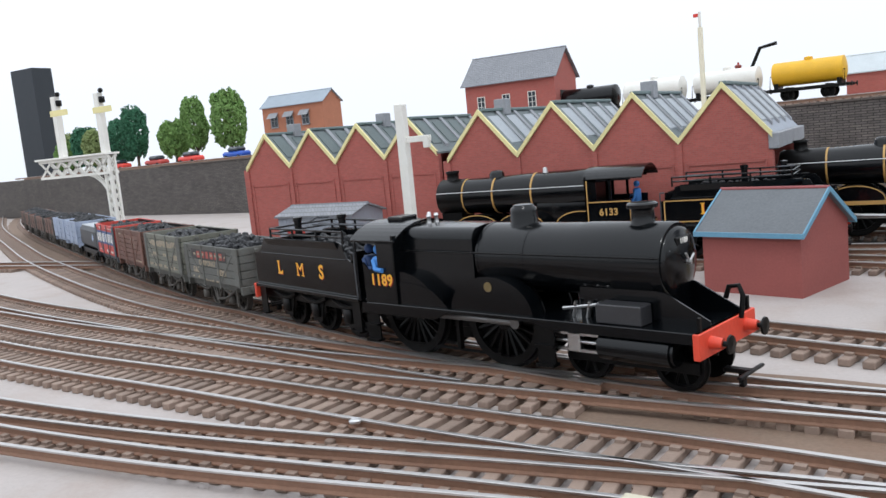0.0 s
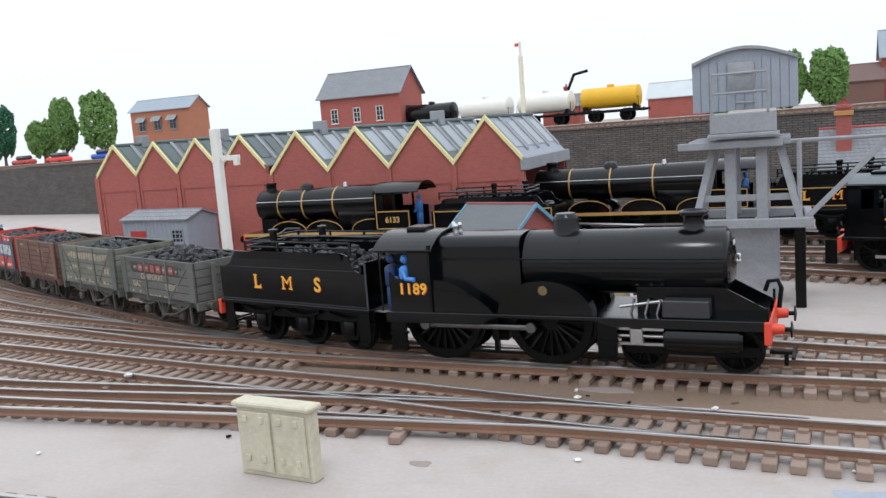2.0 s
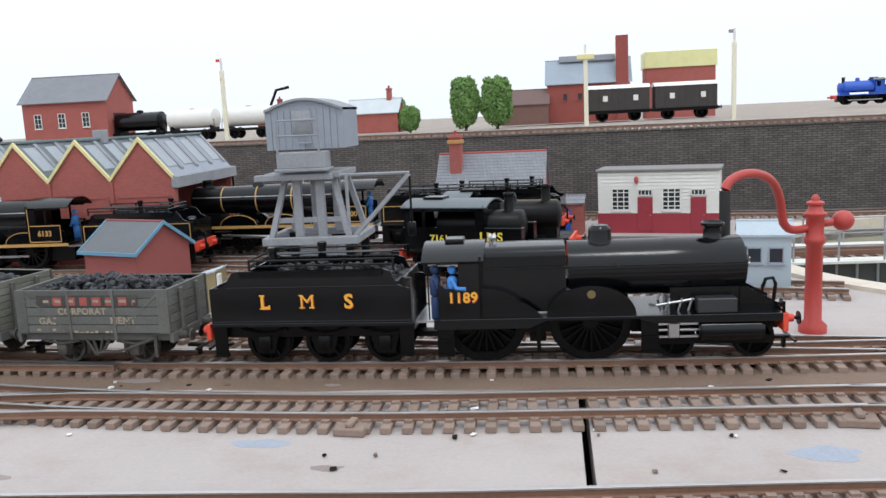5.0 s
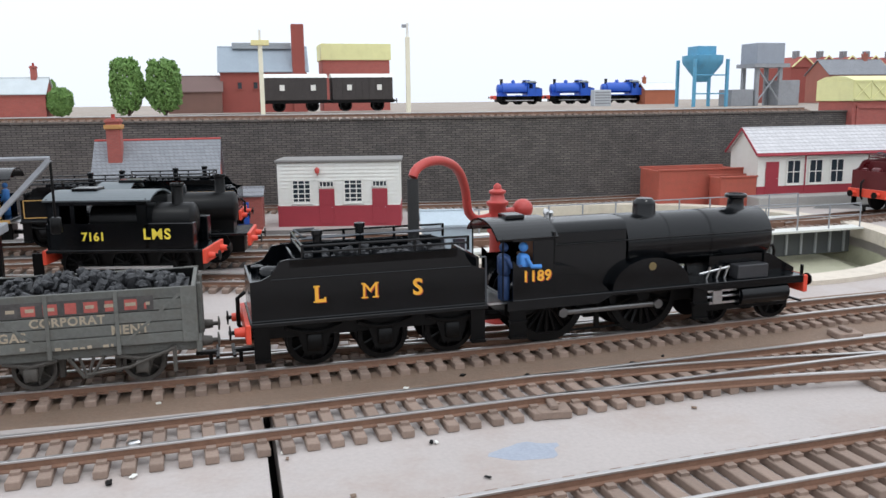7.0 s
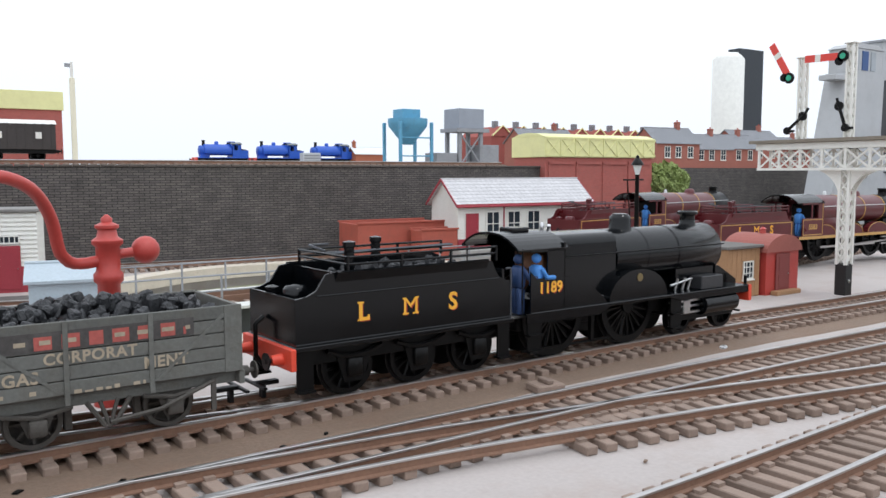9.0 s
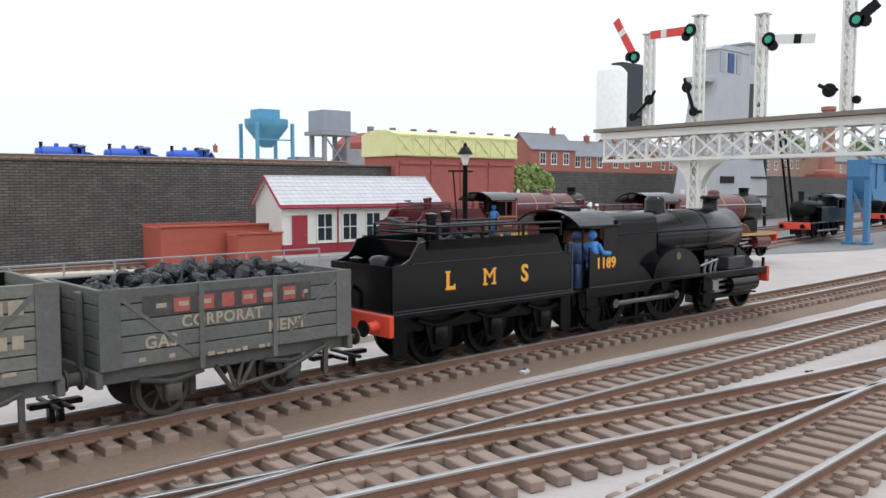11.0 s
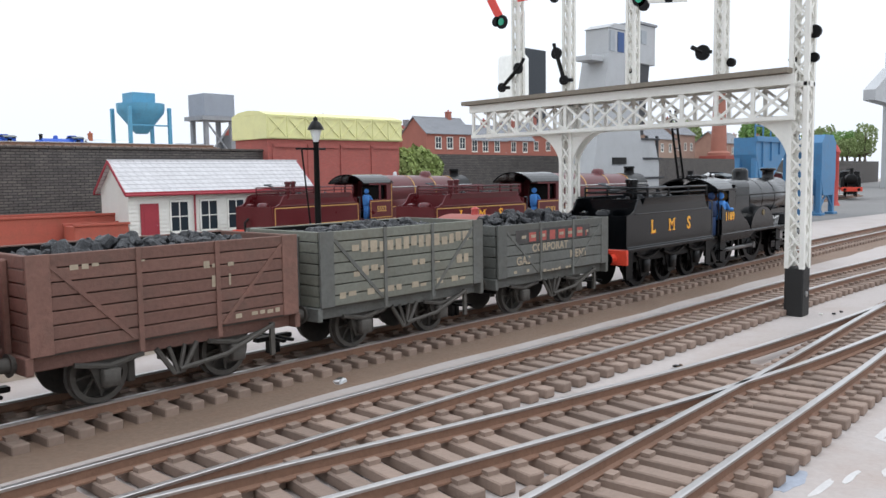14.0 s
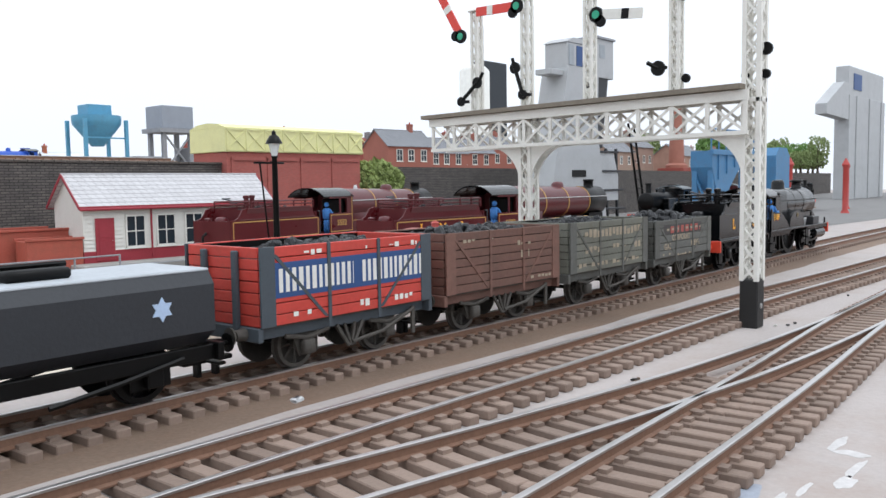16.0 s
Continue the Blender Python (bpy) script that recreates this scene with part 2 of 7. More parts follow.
BRICK = coursed("red_brick", (0.44, 0.115, 0.095), (0.375, 0.097, 0.08), (0.34, 0.14, 0.12), 3.0, 1.0, joint=0.12, vary=0.12, bump=0.3)
STONE = coursed("sooty_stone", (0.10, 0.089, 0.084), (0.148, 0.13, 0.117), (0.04, 0.036, 0.035), 6.5, 1.9, joint=0.16, vary=0.4, bump=0.9)
SLATE = coursed("grey_slate", (0.27, 0.28, 0.30), (0.23, 0.24, 0.26), (0.14, 0.14, 0.15), 3.0, 2.2, joint=0.08, vary=0.12, bump=0.4)
PALE_SLATE = coursed("pale_slate", (0.62, 0.61, 0.62), (0.56, 0.55, 0.56), (0.36, 0.35, 0.36), 5.0, 2.6, joint=0.09, vary=0.08, bump=0.4)
CREAM = paint("cream_bargeboard", (0.80, 0.72, 0.36), 0.6, vary=0.1, stain=0.2, stain_colour=(0.5, 0.42, 0.2), bump=0.15)
GREY_TIMBER = paint("grey_timber", (0.30, 0.31, 0.33), 0.75, vary=0.18, stain=0.35, stain_colour=(0.15, 0.14, 0.13), bump=0.3, big=45)
GREY_BLUE = paint("grey_blue_boards", (0.30, 0.33, 0.38), 0.65, vary=0.1, stain=0.2, stain_colour=(0.2, 0.2, 0.2), bump=0.15)
CRANE_RED = paint("red_oxide_gloss", (0.45, 0.055, 0.045), 0.4, vary=0.12, bump=0.1)
MAROON = paint("crimson_lake", (0.10, 0.013, 0.016), 0.3, vary=0.15, bump=0.05)
GLASS = glass("dark_glass")

# ---- the plan of the tracks ----
RAIL_TOP = 5.0


def smooth_line(ctrl, step=4.0):
    """Evenly spaced points on a smooth line through control points."""
    p = [Vector(c) for c in ctrl]
    p = [p[0] * 2 - p[1]] + p + [p[-1] * 2 - p[-2]]
    raw = []
    for i in range(1, len(p) - 2):
        a, b, c, d = p[i - 1:i + 3]
        n = max(2, int((c - b).length / 3))
        for k in range(n):
            t = k / n
            raw.append(0.5 * (2 * b + (c - a) * t + (2 * a - 5 * b + 4 * c - d) * t * t + (3 * b - a - 3 * c + d) * t ** 3))
    raw.append(p[-2])
    out, need = [raw[0]], step
    for a, b in zip(raw, raw[1:]):
        seg = (b - a).length
        while seg >= need > 0:
            a = a + (b - a) * (need / seg)
            out.append(a)
            seg = (b - a).length
            need = step
        need -= seg
    return out


LINES = {
    "main": [(-1750, 1180), (-1400, 930), (-1051, 717), (-724, 538), (-552, 444), (-448, 391), (-369, 354), (-280, 318), (-200, 289.5), (-100, 270), (20, 265), (130, 266), (250, 271.5), (355, 278), (460, 282), (580, 283.5), (700, 287), (884, 294), (1200, 299), (1900, 300)],
    "inner_curve": [(-1700, 1070), (-1300, 815), (-905, 590), (-705, 482), (-476, 374), (-325, 321), (-240, 297), (-160, 277)],
    "siding_a": [(-1200, 520), (-700, 362), (-479, 307), (-335, 284), (-246, 273), (-166, 268), (-60, 264)],
    "siding_b": [(-900, 470), (-588, 358), (-382, 309), (-286, 290), (-200, 272)],
    "second": [(-1100, 420), (-700, 322), (-443, 265), (-286, 245), (-194, 234), (-122, 227), (-40, 216), (40, 212), (120, 215), (200, 219), (300, 224), (400, 226), (500, 226), (640, 227), (800, 222), (1200, 214), (1900, 190)],
    "third": [(-800, 235), (-500, 215), (-349, 206), (-260, 205), (-160, 211), (-60, 214), (10, 213)],
    "third_b": [(-800, 200), (-500, 194), (-333, 194), (-240, 197), (-150, 206), (-60, 214)],
    "front": [(-700, 60), (-300, 118), (-96, 132), (20, 139), (85, 142), (195, 151), (291, 156), (391, 163), (500, 169), (600, 176), (700, 179), (1000, 186), (1900, 200)],
    "crossover": [(200, 219), (260, 216), (310, 210), (359, 203), (427, 191), (505, 181), (600, 177), (680, 178)],
    "behind": [(-520, 468), (-350, 412), (-230, 370), (-134, 336), (-60, 315), (40, 297), (140, 284), (260, 272)],
    "shed_road_a": [(-900, 484), (-420, 479), (-200, 476), (-60, 452), (40, 426), (140, 398), (250, 375)],
    "shed_road_b": [(-160, 500), (-60, 492), (60, 478), (160, 462), (240, 458)],
    "shed_road_c": [(-160, 560), (-40, 548), (100, 530), (225, 500)],
    "wall_road": [(120, 690), (300, 655), (420, 650), (600, 655)],
    "yard_a": [(470, 484), (556, 500), (800, 543), (1100, 600), (1700, 690)],
    "yard_b": [(530, 395), (590, 405), (840, 455), (1200, 520), (1900, 600)],
    "upper_edge": [(-1700, 1130), (-1082, 985), (-300, 830), (100, 745), (340, 712), (480, 706), (660, 712)],
}
PLAN = {k: smooth_line(v) for k, v in LINES.items()}


def sleeper_mesh(length=30.0):
    s = Shape().box(-1.7, 1.7, -length / 2, length / 2, 0, 2.2, 0.25)
    for y in (-10.4, -6.2, 6.2, 10.4):
        s.box(-1.2, 1.2, y - 0.9, y + 0.9, 2.2, 3.0)
    return s


SLEEPER_MESH = sleeper_mesh().mesh("sleeper", SLEEPER)


def rail_shape(line, side, z0=2.2, z1=RAIL_TOP):
    """One rail beside a line: web and foot, with a head."""
    web, head = Shape(), Shape()
    pv, hv = [], []
    for i, p in enumerate(line):
        d = (line[min(i + 1, len(line) - 1)] - line[max(i - 1, 0)]).normalized()
        n = Vector((-d.y, d.x))
        c = p + n * side
        def at(o, z):
            return (c.x + n.x * o, c.y + n.y * o, z)
        pv.append([at(-1.1, z0), at(-1.1, z0 + 0.35), at(-0.35, z0 + 0.7), at(-0.42, z1 - 0.35), at(0.42, z1 - 0.35), at(0.35, z0 + 0.7), at(1.1, z0 + 0.35), at(1.1, z0)])
        hv.append([at(-0.7, z1 - 0.55), at(-0.7, z1 - 0.1), at(-0.5, z1), at(0.5, z1), at(0.7, z1 - 0.1), at(0.7, z1 - 0.55)])
    for sh, rings in ((web, pv), (head, hv)):
        m = len(rings[0])
        sh.add([q for r in rings for q in r], [(i * m + k, i * m + (k + 1) % m, (i + 1) * m + (k + 1) % m, (i + 1) * m + k) for i in range(len(rings) - 1) for k in range(m)])
        sh.add(rings[0], [tuple(range(m))]).add(rings[-1], [tuple(range(m))[::-1]])
    return web, head


LAID = []


def track(key, label, base=0.0, near=(-700, 950), pitch=6.4, lift=0.0, at_edge=False):
    line = PLAN[key]
    t = thing("railway_track", P(0, 0, base), label, "railway track", "model railway tracks", "structure")
    for side in (-8.6, 8.6):
        web, head = rail_shape(line, side)
        r = part("rail", web, RUST, t)
        part("rail_head", head, STEEL, r, "bright worn rail top")
    pts = smooth_line(LINES[key], pitch)
    far, count, spots = Shape(), 0, []
    for i, p in enumerate(pts):
        if any((p - q).length < 12.5 for q in LAID[-4000:]):
            continue
        spots.append(p)
        d = (pts[min(i + 1, len(pts) - 1)] - pts[max(i - 1, 0)])
        a = math.degrees(math.atan2(d.y, d.x)) + random.uniform(-1.2, 1.2)
        if near[0] < p.x < near[1] and count < 290:
            part("sleeper", SLEEPER_MESH, None, t, at=P(p.x, p.y, lift, a))
            count += 1
        else:
            s = Shape().box(-1.7, 1.7, -15, 15, 0, 2.2)
            far.join(s.move(Matrix.Translation((p.x, p.y, lift)) @ Matrix.Rotation(radians(a), 4, "Z")))
    if far.v:
        tagged(part("sleepers_beyond", far, SLEEPER, t), kind="stuff")
    LAID.extend(spots)
    return t

# ---- baseboard, wall and upper deck ----
TT = (378, 482)          # turntable pit
TT_R = 150.0
WALL = [(-2400, 1210), (-1700, 1075), (-1082, 950), (-300, 795), (100, 708), (340, 678), (480, 677), (700, 692), (1000, 730), (1800, 830), (3600, 1050)]
DECK = 73.0


def board(name, x0, x1, y0, y1, hole=False):
    """A sheet of baseboard 12 mm thick, with the round turntable pit cut through it where it lies."""
    bm = bmesh.new()
    def loop(pts):
        vs = [bm.verts.new((x * MM, y * MM, 0)) for x, y in pts]
        return [bm.edges.new((vs[i], vs[(i + 1) % len(vs)])) for i in range(len(vs))]
    edges = loop([(x0, y0), (x1, y0), (x1, y1), (x0, y1)])
    if hole:
        edges += loop([(TT[0] + (TT_R - 8) * math.cos(2 * math.pi * k / 96), TT[1] + (TT_R - 8) * math.sin(2 * math.pi * k / 96)) for k in range(96)])
    bmesh.ops.triangle_fill(bm, edges=edges, use_beauty=True)
    ret = bmesh.ops.extrude_face_region(bm, geom=bm.faces[:])
    bmesh.ops.translate(bm, verts=[v for v in ret["geom"] if isinstance(v, bmesh.types.BMVert)], vec=(0, 0, -0.012))
    bmesh.ops.recalc_face_normals(bm, faces=bm.faces)
    me = bpy.data.meshes.new(name)
    bm.to_mesh(me)
    bm.free()
    me.materials.append(BOARD)
    return tagged(new(name, me), "dusty pinkish grey painted model railway baseboard", "", "", "structure")


board("ground", -3000, 115.6, -900, 2600)
board("ground_east", 118.2, 4500, -900, 2600, True)
# sheet below the boards, coloured dark for the shade in their gap
slab("floor", Shape().box(-3200, 4700, -1000, 2800, -60, -40), paint("under_board_shade", (0.04, 0.035, 0.03), 0.9), "dark sheet coloured as the shade under the baseboards")


def strip(line, half, z0, z1, wobble=2.0):
    """A low bed along a line with a ragged edge."""
    s, rows = Shape(), []
    for i, p in enumerate(line):
        d = (line[min(i + 1, len(line) - 1)] - line[max(i - 1, 0)]).normalized()
        n = Vector((-d.y, d.x))
        w = half + wobble * noise.noise((p.x * 0.03, p.y * 0.03, half))
        v = half + wobble * noise.noise((p.x * 0.03, p.y * 0.03, half + 9))
        rows.append([(p.x - n.x * (w + 1.5), p.y - n.y * (w + 1.5), z0), (p.x - n.x * w, p.y - n.y * w, z1), (p.x + n.x * v, p.y + n.y * v, z1), (p.x + n.x * (v + 1.5), p.y + n.y * (v + 1.5), z0)])
    s.add([q for r in rows for q in r], [(4 * i + k, 4 * i + k + 1, 4 * i + k + 5, 4 * i + k + 4) for i in range(len(rows) - 1) for k in range(3)])
    return s


slab("track_bed", strip(PLAN["main"], 26, 0.0, 0.3), BALLAST, "brown stained ground along the running line")


def wall_run(pts, z0, z1, thick=6.0):
    s = Shape()
    for (ax, ay), (bx, by) in zip(pts, pts[1:]):
        s.add([(ax, ay, z0), (bx, by, z0), (bx, by, z1), (ax, ay, z1), (ax, ay + thick, z0), (bx, by + thick, z0), (bx, by + thick, z1), (ax, ay + thick, z1)],
              [(0, 1, 2, 3), (4, 7, 6, 5), (3, 2, 6, 7)])
    return s


slab("wall_retaining", wall_run(WALL, 0, DECK), STONE, "tall sooty dark coursed stone retaining wall")
coping = Shape()
for (ax, ay), (bx, by) in zip(WALL, WALL[1:]):
    n = max(1, int(math.hypot(bx - ax, by - ay) / 9))
    if ax > -1300 and bx < 1000:
        for k in range(n):
            x, y = ax + (bx - ax) * (k + 0.5) / n, ay + (by - ay) * (k + 0.5) / n
            q = Shape().box(-4.3, 4.3, -1.2, 6.5, DECK - 0.4 + random.uniform(-0.15, 0.15), DECK + 1.4, 0.3)
            coping.join(q.move(Matrix.Translation((x, y, 0)) @ Matrix.Rotation(math.atan2(by - ay, bx - ax), 4, "Z")))
slab("wall_coping", coping, paint("dark_coping", (0.10, 0.085, 0.075), 0.85, vary=0.25, bump=0.4), "weathered stone coping blocks along the wall top", "stuff")
deck = Shape()
for (ax, ay), (bx, by) in zip(WALL, WALL[1:]):
    deck.add([(ax, ay + 5, DECK), (bx, by + 5, DECK), (bx, 4000, DECK), (ax, 4000, DECK)], [(0, 1, 2, 3)])
slab("ground_upper", deck, paint("upper_ground", (0.30, 0.25, 0.21), 0.85, vary=0.2, big=12, stain=0.5, stain_colour=(0.5, 0.47, 0.42), bump=0.3), "brown and grey upper level yard ground")

track("main", "running line with brown sleepers and bright worn rails")
track("second", "running line with brown sleepers and bright worn rails", lift=0.04)
track("front", "running line with brown sleepers and bright worn rails", lift=0.02)
track("crossover", "crossover track with worn bright rails", lift=0.06)
track("inner_curve", "curved track with rusty brown rails", lift=0.05)
track("siding_a", "siding track joining the running line", lift=0.03)
track("siding_b", "siding track joining the running line", lift=0.07)
track("third", "siding track with point blades", lift=0.05)
track("third_b", "siding track with point blades", lift=0.08)
track("behind", "shed road track behind the running line", lift=0.03)
track("shed_road_a", "engine shed road on dark ash ground")
track("shed_road_b", "engine shed road on dark ash ground", lift=0.03)
track("shed_road_c", "engine shed road on dark ash ground", lift=0.05)
track("wall_road", "siding at the foot of the stone wall")
track("yard_a", "yard road carrying crimson engines")
track("yard_b", "yard road carrying crimson engines", lift=0.03)
track("upper_edge", "rusty track along the edge of the upper level", base=DECK)

# ---- the train ----
def wheel_mesh(r, spokes=10, n=28):
    s = Shape()
    s.lathe([(r * 0.82, -1.1), (r * 1.07, -1.1), (r * 1.07, -0.6), (r, -0.5), (r, 1.1), (r * 0.82, 1.1), (r * 0.82, -1.1)], (0, 0, 0), n, "y")
    s.lathe([(r * 0.2, -1.2), (r * 0.2, 1.2)], (0, 0, 0), 10, "y")
    for k in range(spokes):
        a = 2 * math.pi * k / spokes
        s.tube([(r * 0.15 * math.cos(a), 0, r * 0.15 * math.sin(a)), (r * 0.84 * math.cos(a), 0, r * 0.84 * math.sin(a))], max(0.35, r * 0.045), 5, False)
    return s


def wheel_pair(parent, x, r, spokes, crank=0.0, mat=FRAME_BLACK):
    """An axle with two spoked wheels, named so that it can turn."""
    ax = part("wheelset", Shape().cyl((0, -8, 0), (0, 8, 0), max(0.8, r * 0.1), n=8), FRAME_BLACK, parent, at=P(x, 0, r))
    w = wheel_mesh(r, spokes)
    for y, sgn in ((-7.6, -1), (7.6, 1)):
        q = Shape().join(w)
        if sgn < 0:
            q.move(Matrix.Rotation(math.pi, 4, "Z"))
        if crank:
            q.cyl((crank, sgn * 1.0, 0), (crank, sgn * 2.6, 0), 1.1, n=8)
        part("wheel", q, mat, ax, at=P(0, y, 0))
    return ax


def buffer(parent, x, y, z, out, mat=FRAME_BLACK, head=FRAME_BLACK):
    s = Shape().cyl((x, y, z), (x + out * 3.2, y, z), 1.7, 1.35, 12)
    b = part("buffer", s, mat, parent)
    part("buffer_head", Shape().cyl((x + out * 3.2, y, z), (x + out * 5.0, y, z), 0.7, n=8).lathe([(2.4, 0), (2.3, 0.5), (0.1, 0.8)], (x + out * 4.8, y, z), 14, "x"), head, b)


def hook(parent, x, out):
    s = Shape().box(x, x + out * 7, -1.2, 1.2, 4.2, 5.4, 0.2).box(x + out * 6.2, x + out * 7.4, -7, 7, 4.4, 5.2, 0.2)
    s.box(x + out * 4, x + out * 5.2, -1, 1, 0.8, 4.4)
    part("coupling_hook", s, FRAME_BLACK, parent, "black tension lock coupling")


def heap(x0, x1, y0, y1, z0, z1, count, seed, size=(1.3, 3.0)):
    """A mound of broken lumps."""
    rnd = random.Random(seed)
    s = Shape()
    s.box(x0, x1, y0, y1, z0 - 1, z0 + (z1 - z0) * 0.35)
    for _ in range(count):
        u, v = rnd.uniform(-1, 1), rnd.uniform(-1, 1)
        x, y = (x0 + x1) / 2 + u * (x1 - x0) / 2.15, (y0 + y1) / 2 + v * (y1 - y0) / 2.25
        z = z0 + (z1 - z0) * (0.45 + 0.55 * (1 - abs(v) ** 2) * (1 - abs(u) ** 4)) * rnd.uniform(0.6, 1)
        r = rnd.uniform(*size)
        q = Shape().box(-r, r, -r * 0.7, r * 0.7, -r * 0.55, r * 0.55, r * 0.3)
        q.v = [(a * rnd.uniform(0.8, 1.2), b * rnd.uniform(0.8, 1.2), c * rnd.uniform(0.8, 1.2)) for a, b, c in q.v]
        s.join(q.move(Matrix.Translation((x, y, z)) @ Euler((rnd.uniform(0, 6), rnd.uniform(0, 6), rnd.uniform(0, 6))).to_matrix().to_4x4()))
    return s


SHADE_RED = paint("letter_shade_red", (0.35, 0.03, 0.015), 0.5, bump=0)


def side_text(parent, text, size, mat, x, y, z, side=-1, spacing=1.0, name="lettering", label=""):
    """Lettering on a vehicle's side; side -1 is the one at negative y."""
    me = letters(text, size, mat, 0.08, spacing, 0.0 if text == "M" else 0.026)
    if mat is GOLD and text in "LM":
        xs, zs = [v.co.x / MM for v in me.vertices], [v.co.y / MM for v in me.vertices]
        a, b, c, d = min(xs), max(xs), min(zs), max(zs)
        feet = [(a - 0.5, a + 1.6, c, c + 0.5), (a - 0.5, a + 1.6 if text == "L" else a + 0.7, d - 0.5, d)]
        feet += [(b - 0.5, b + 0.1, c, c + 1.6)] if text == "L" else [(b - 1.6, b + 0.5, c, c + 0.5), (b - 0.7, b + 0.5, d - 0.5, d)]
        for u0, u1, v0, v1 in feet:
            part("serif", Shape().box(u0, u1, v0, v1, 0, 0.09), mat, parent, at=P(x, y, z, 0 if side < 0 else 180, 90))
    if mat is GOLD:
        part("letter_shade", letters(text, size, SHADE_RED, 0.03, spacing, 0.0 if text == "M" else 0.018), None, parent, "dark red letter shading", at=P(x - side * -0.35 * -1, y, z - 0.3, 0 if side < 0 else 180, 90))
    return part(name, me, None, parent, label, at=P(x, y, z, 0 if side < 0 else 180, 90))


def compound_engine(at, label):
    t = thing("steam_locomotive", at, label, "steam locomotive")
    # frames and footplate
    f = Shape().box(-60, 58, -5.5, -4.7, 9.5, 16.4, 0.2).box(-60, 58, 4.7, 5.5, 9.5, 16.4, 0.2).box(-62, -50, -8, 8, 10, 16, 0.3).box(-30, -24, -5, 5, 6, 16, 0.3).box(28, 42, -5, 5, 9, 16, 0.3)
    part("frame", f, FRAME_BLACK, t)
    fp = Shape().box(-62, 58.2, -15.5, 15.5, 16.2, 17.4, 0.2)
    fp.box(-64, -30, -15.6, -15.0, 13.8, 17.2).box(-64, -30, 15.0, 15.6, 13.8, 17.2)
    fp.box(14, 57.3, -15.6, -15.1, 14.6, 17.2).box(14, 57.3, 15.1, 15.6, 14.6, 17.2)
    fp.prism([(-30, 13.8), (-30, 17.2), (14, 17.2), (14, 14.6), (8, 16.4), (-24, 16.4)], "y", -15.6, -15.1)
    part("running_plate", fp, BLACK, t)
    # boiler
    top = [(6.3 + 3.8 * math.sin(a), 38.2 + 3.8 * math.cos(a)) for a in [math.pi / 2 * k / 8 for k in range(9)]]
    top = [(-p[0], p[1]) for p in top[::-1]] + [(-3, 42.4), (3, 42.4)] + top
    b = Shape().prism([(-10.1, 17.4)] + top + [(10.1, 17.4)], "x", -47, -16.5, True)
    part("firebox", b, BLACK, t)
    bl = part("boiler", Shape().lathe([(10.2, -15.5), (10.2, 19.5)], (0, 0, 32.2), 40, "x"), BLACK, t)
    for x in (-15.2, 2.0, 19.4):
        part("boiler_band", Shape().lathe([(10.32, -0.4), (10.32, 0.4)], (x, 0, 32.2), 40, "x"), BLACK, bl)
    sm = Shape().lathe([(10.4, 19.5), (10.4, 45.3), (10.1, 45.8), (9.2, 45.8), (9.0, 46.4), (8.4, 46.7), (4.5, 47.9), (0.1, 48.4)], (0, 0, 32.2), 40, "x")
    sm.box(20, 45, -8, 8, 16.5, 26)
    sb = part("smokebox", sm, BLACK, t)
    d = Shape().tube([(47, 0, 32.2), (49.5, 0, 32.2)], 0.6, 8)
    for a in (0.6, 2.2):
        d.tube([(49, 0, 32.2), (49, 3 * math.cos(a), 32.2 + 3 * math.sin(a))], 0.3, 6)
    d.tube([(46.6, -6.5, 31), (47.5, -2, 31)], 0.4, 6).tube([(46.6, -6.5, 36), (47.5, -2, 36)], 0.4, 6)
    part("smokebox_door_handle", d, CHROME, sb, "bright smokebox dart")
    pl = part("number_plate", Shape().box(46.5, 47.6, -3.6, 3.6, 36.6, 38.8, 0.2), FRAME_BLACK, sb)
    me = letters("1189", 2.0, WHITE, 0.08)
    part("lettering", me, None, pl, "white raised figures", at=P(47.7, 0, 37.7, 90, 90))
    part("chimney", Shape().lathe([(5.0, -1.6), (3.9, 0.0), (3.2, 1.0), (3.0, 4.0), (3.2, 4.4), (4.1, 4.7), (4.2, 5.6), (3.7, 6.1), (3.2, 6.1), (2.6, 5.0), (2.6, 1)], (36.3, 0, 41.7), 24), BLACK, t)
    part("dome", Shape().lathe([(6.4, -2.6), (4.9, -1.0), (4.2, 0.6), (4.1, 4.0), (3.9, 4.9), (3.2, 5.4), (3.0, 5.9), (1.6, 6.1), (0.1, 6.1)], (-3.6, 0, 41.9), 24), BLACK, t)
    for y in (-1.8, 1.8):
        part("safety_valve", Shape().lathe([(1.0, 0), (0.8, 1.5), (0.6, 3), (0.9, 3.4), (0.5, 4.2)], (-42, y, 41.2), 10), CHROME, t)
    part("whistle", Shape().lathe([(0.5, 0), (0.4, 2.2), (0.7, 2.4), (0.7, 4.0), (0.2, 4.4)], (-43.5, 0, 41.6), 8), CHROME, t)
    for y in (-10.9, 10.9):
        rail = Shape().tube([(-45, y, 34.6), (46, y, 34.6)], 0.28, 6)
        for x in (-44, -17, 2, 20, 44):
            rail.tube([(x, y, 34.6), (x, y * 0.9, 34.6)], 0.35, 5)
        part("handrail", rail, FRAME_BLACK, t)
    # splashers
    for x, nm in ((-8, 1), (-46, 2)):
        prof = [(x + 15.6 * math.cos(math.pi * k / 16), 17.4 + 10.8 * math.sin(math.pi * k / 16)) for k in range(17)]
        for y0, y1 in ((-14.2, -9), (9, 14.2)):
            sp = part("splasher", Shape().prism(prof, "y", y0, y1), BLACK, t)
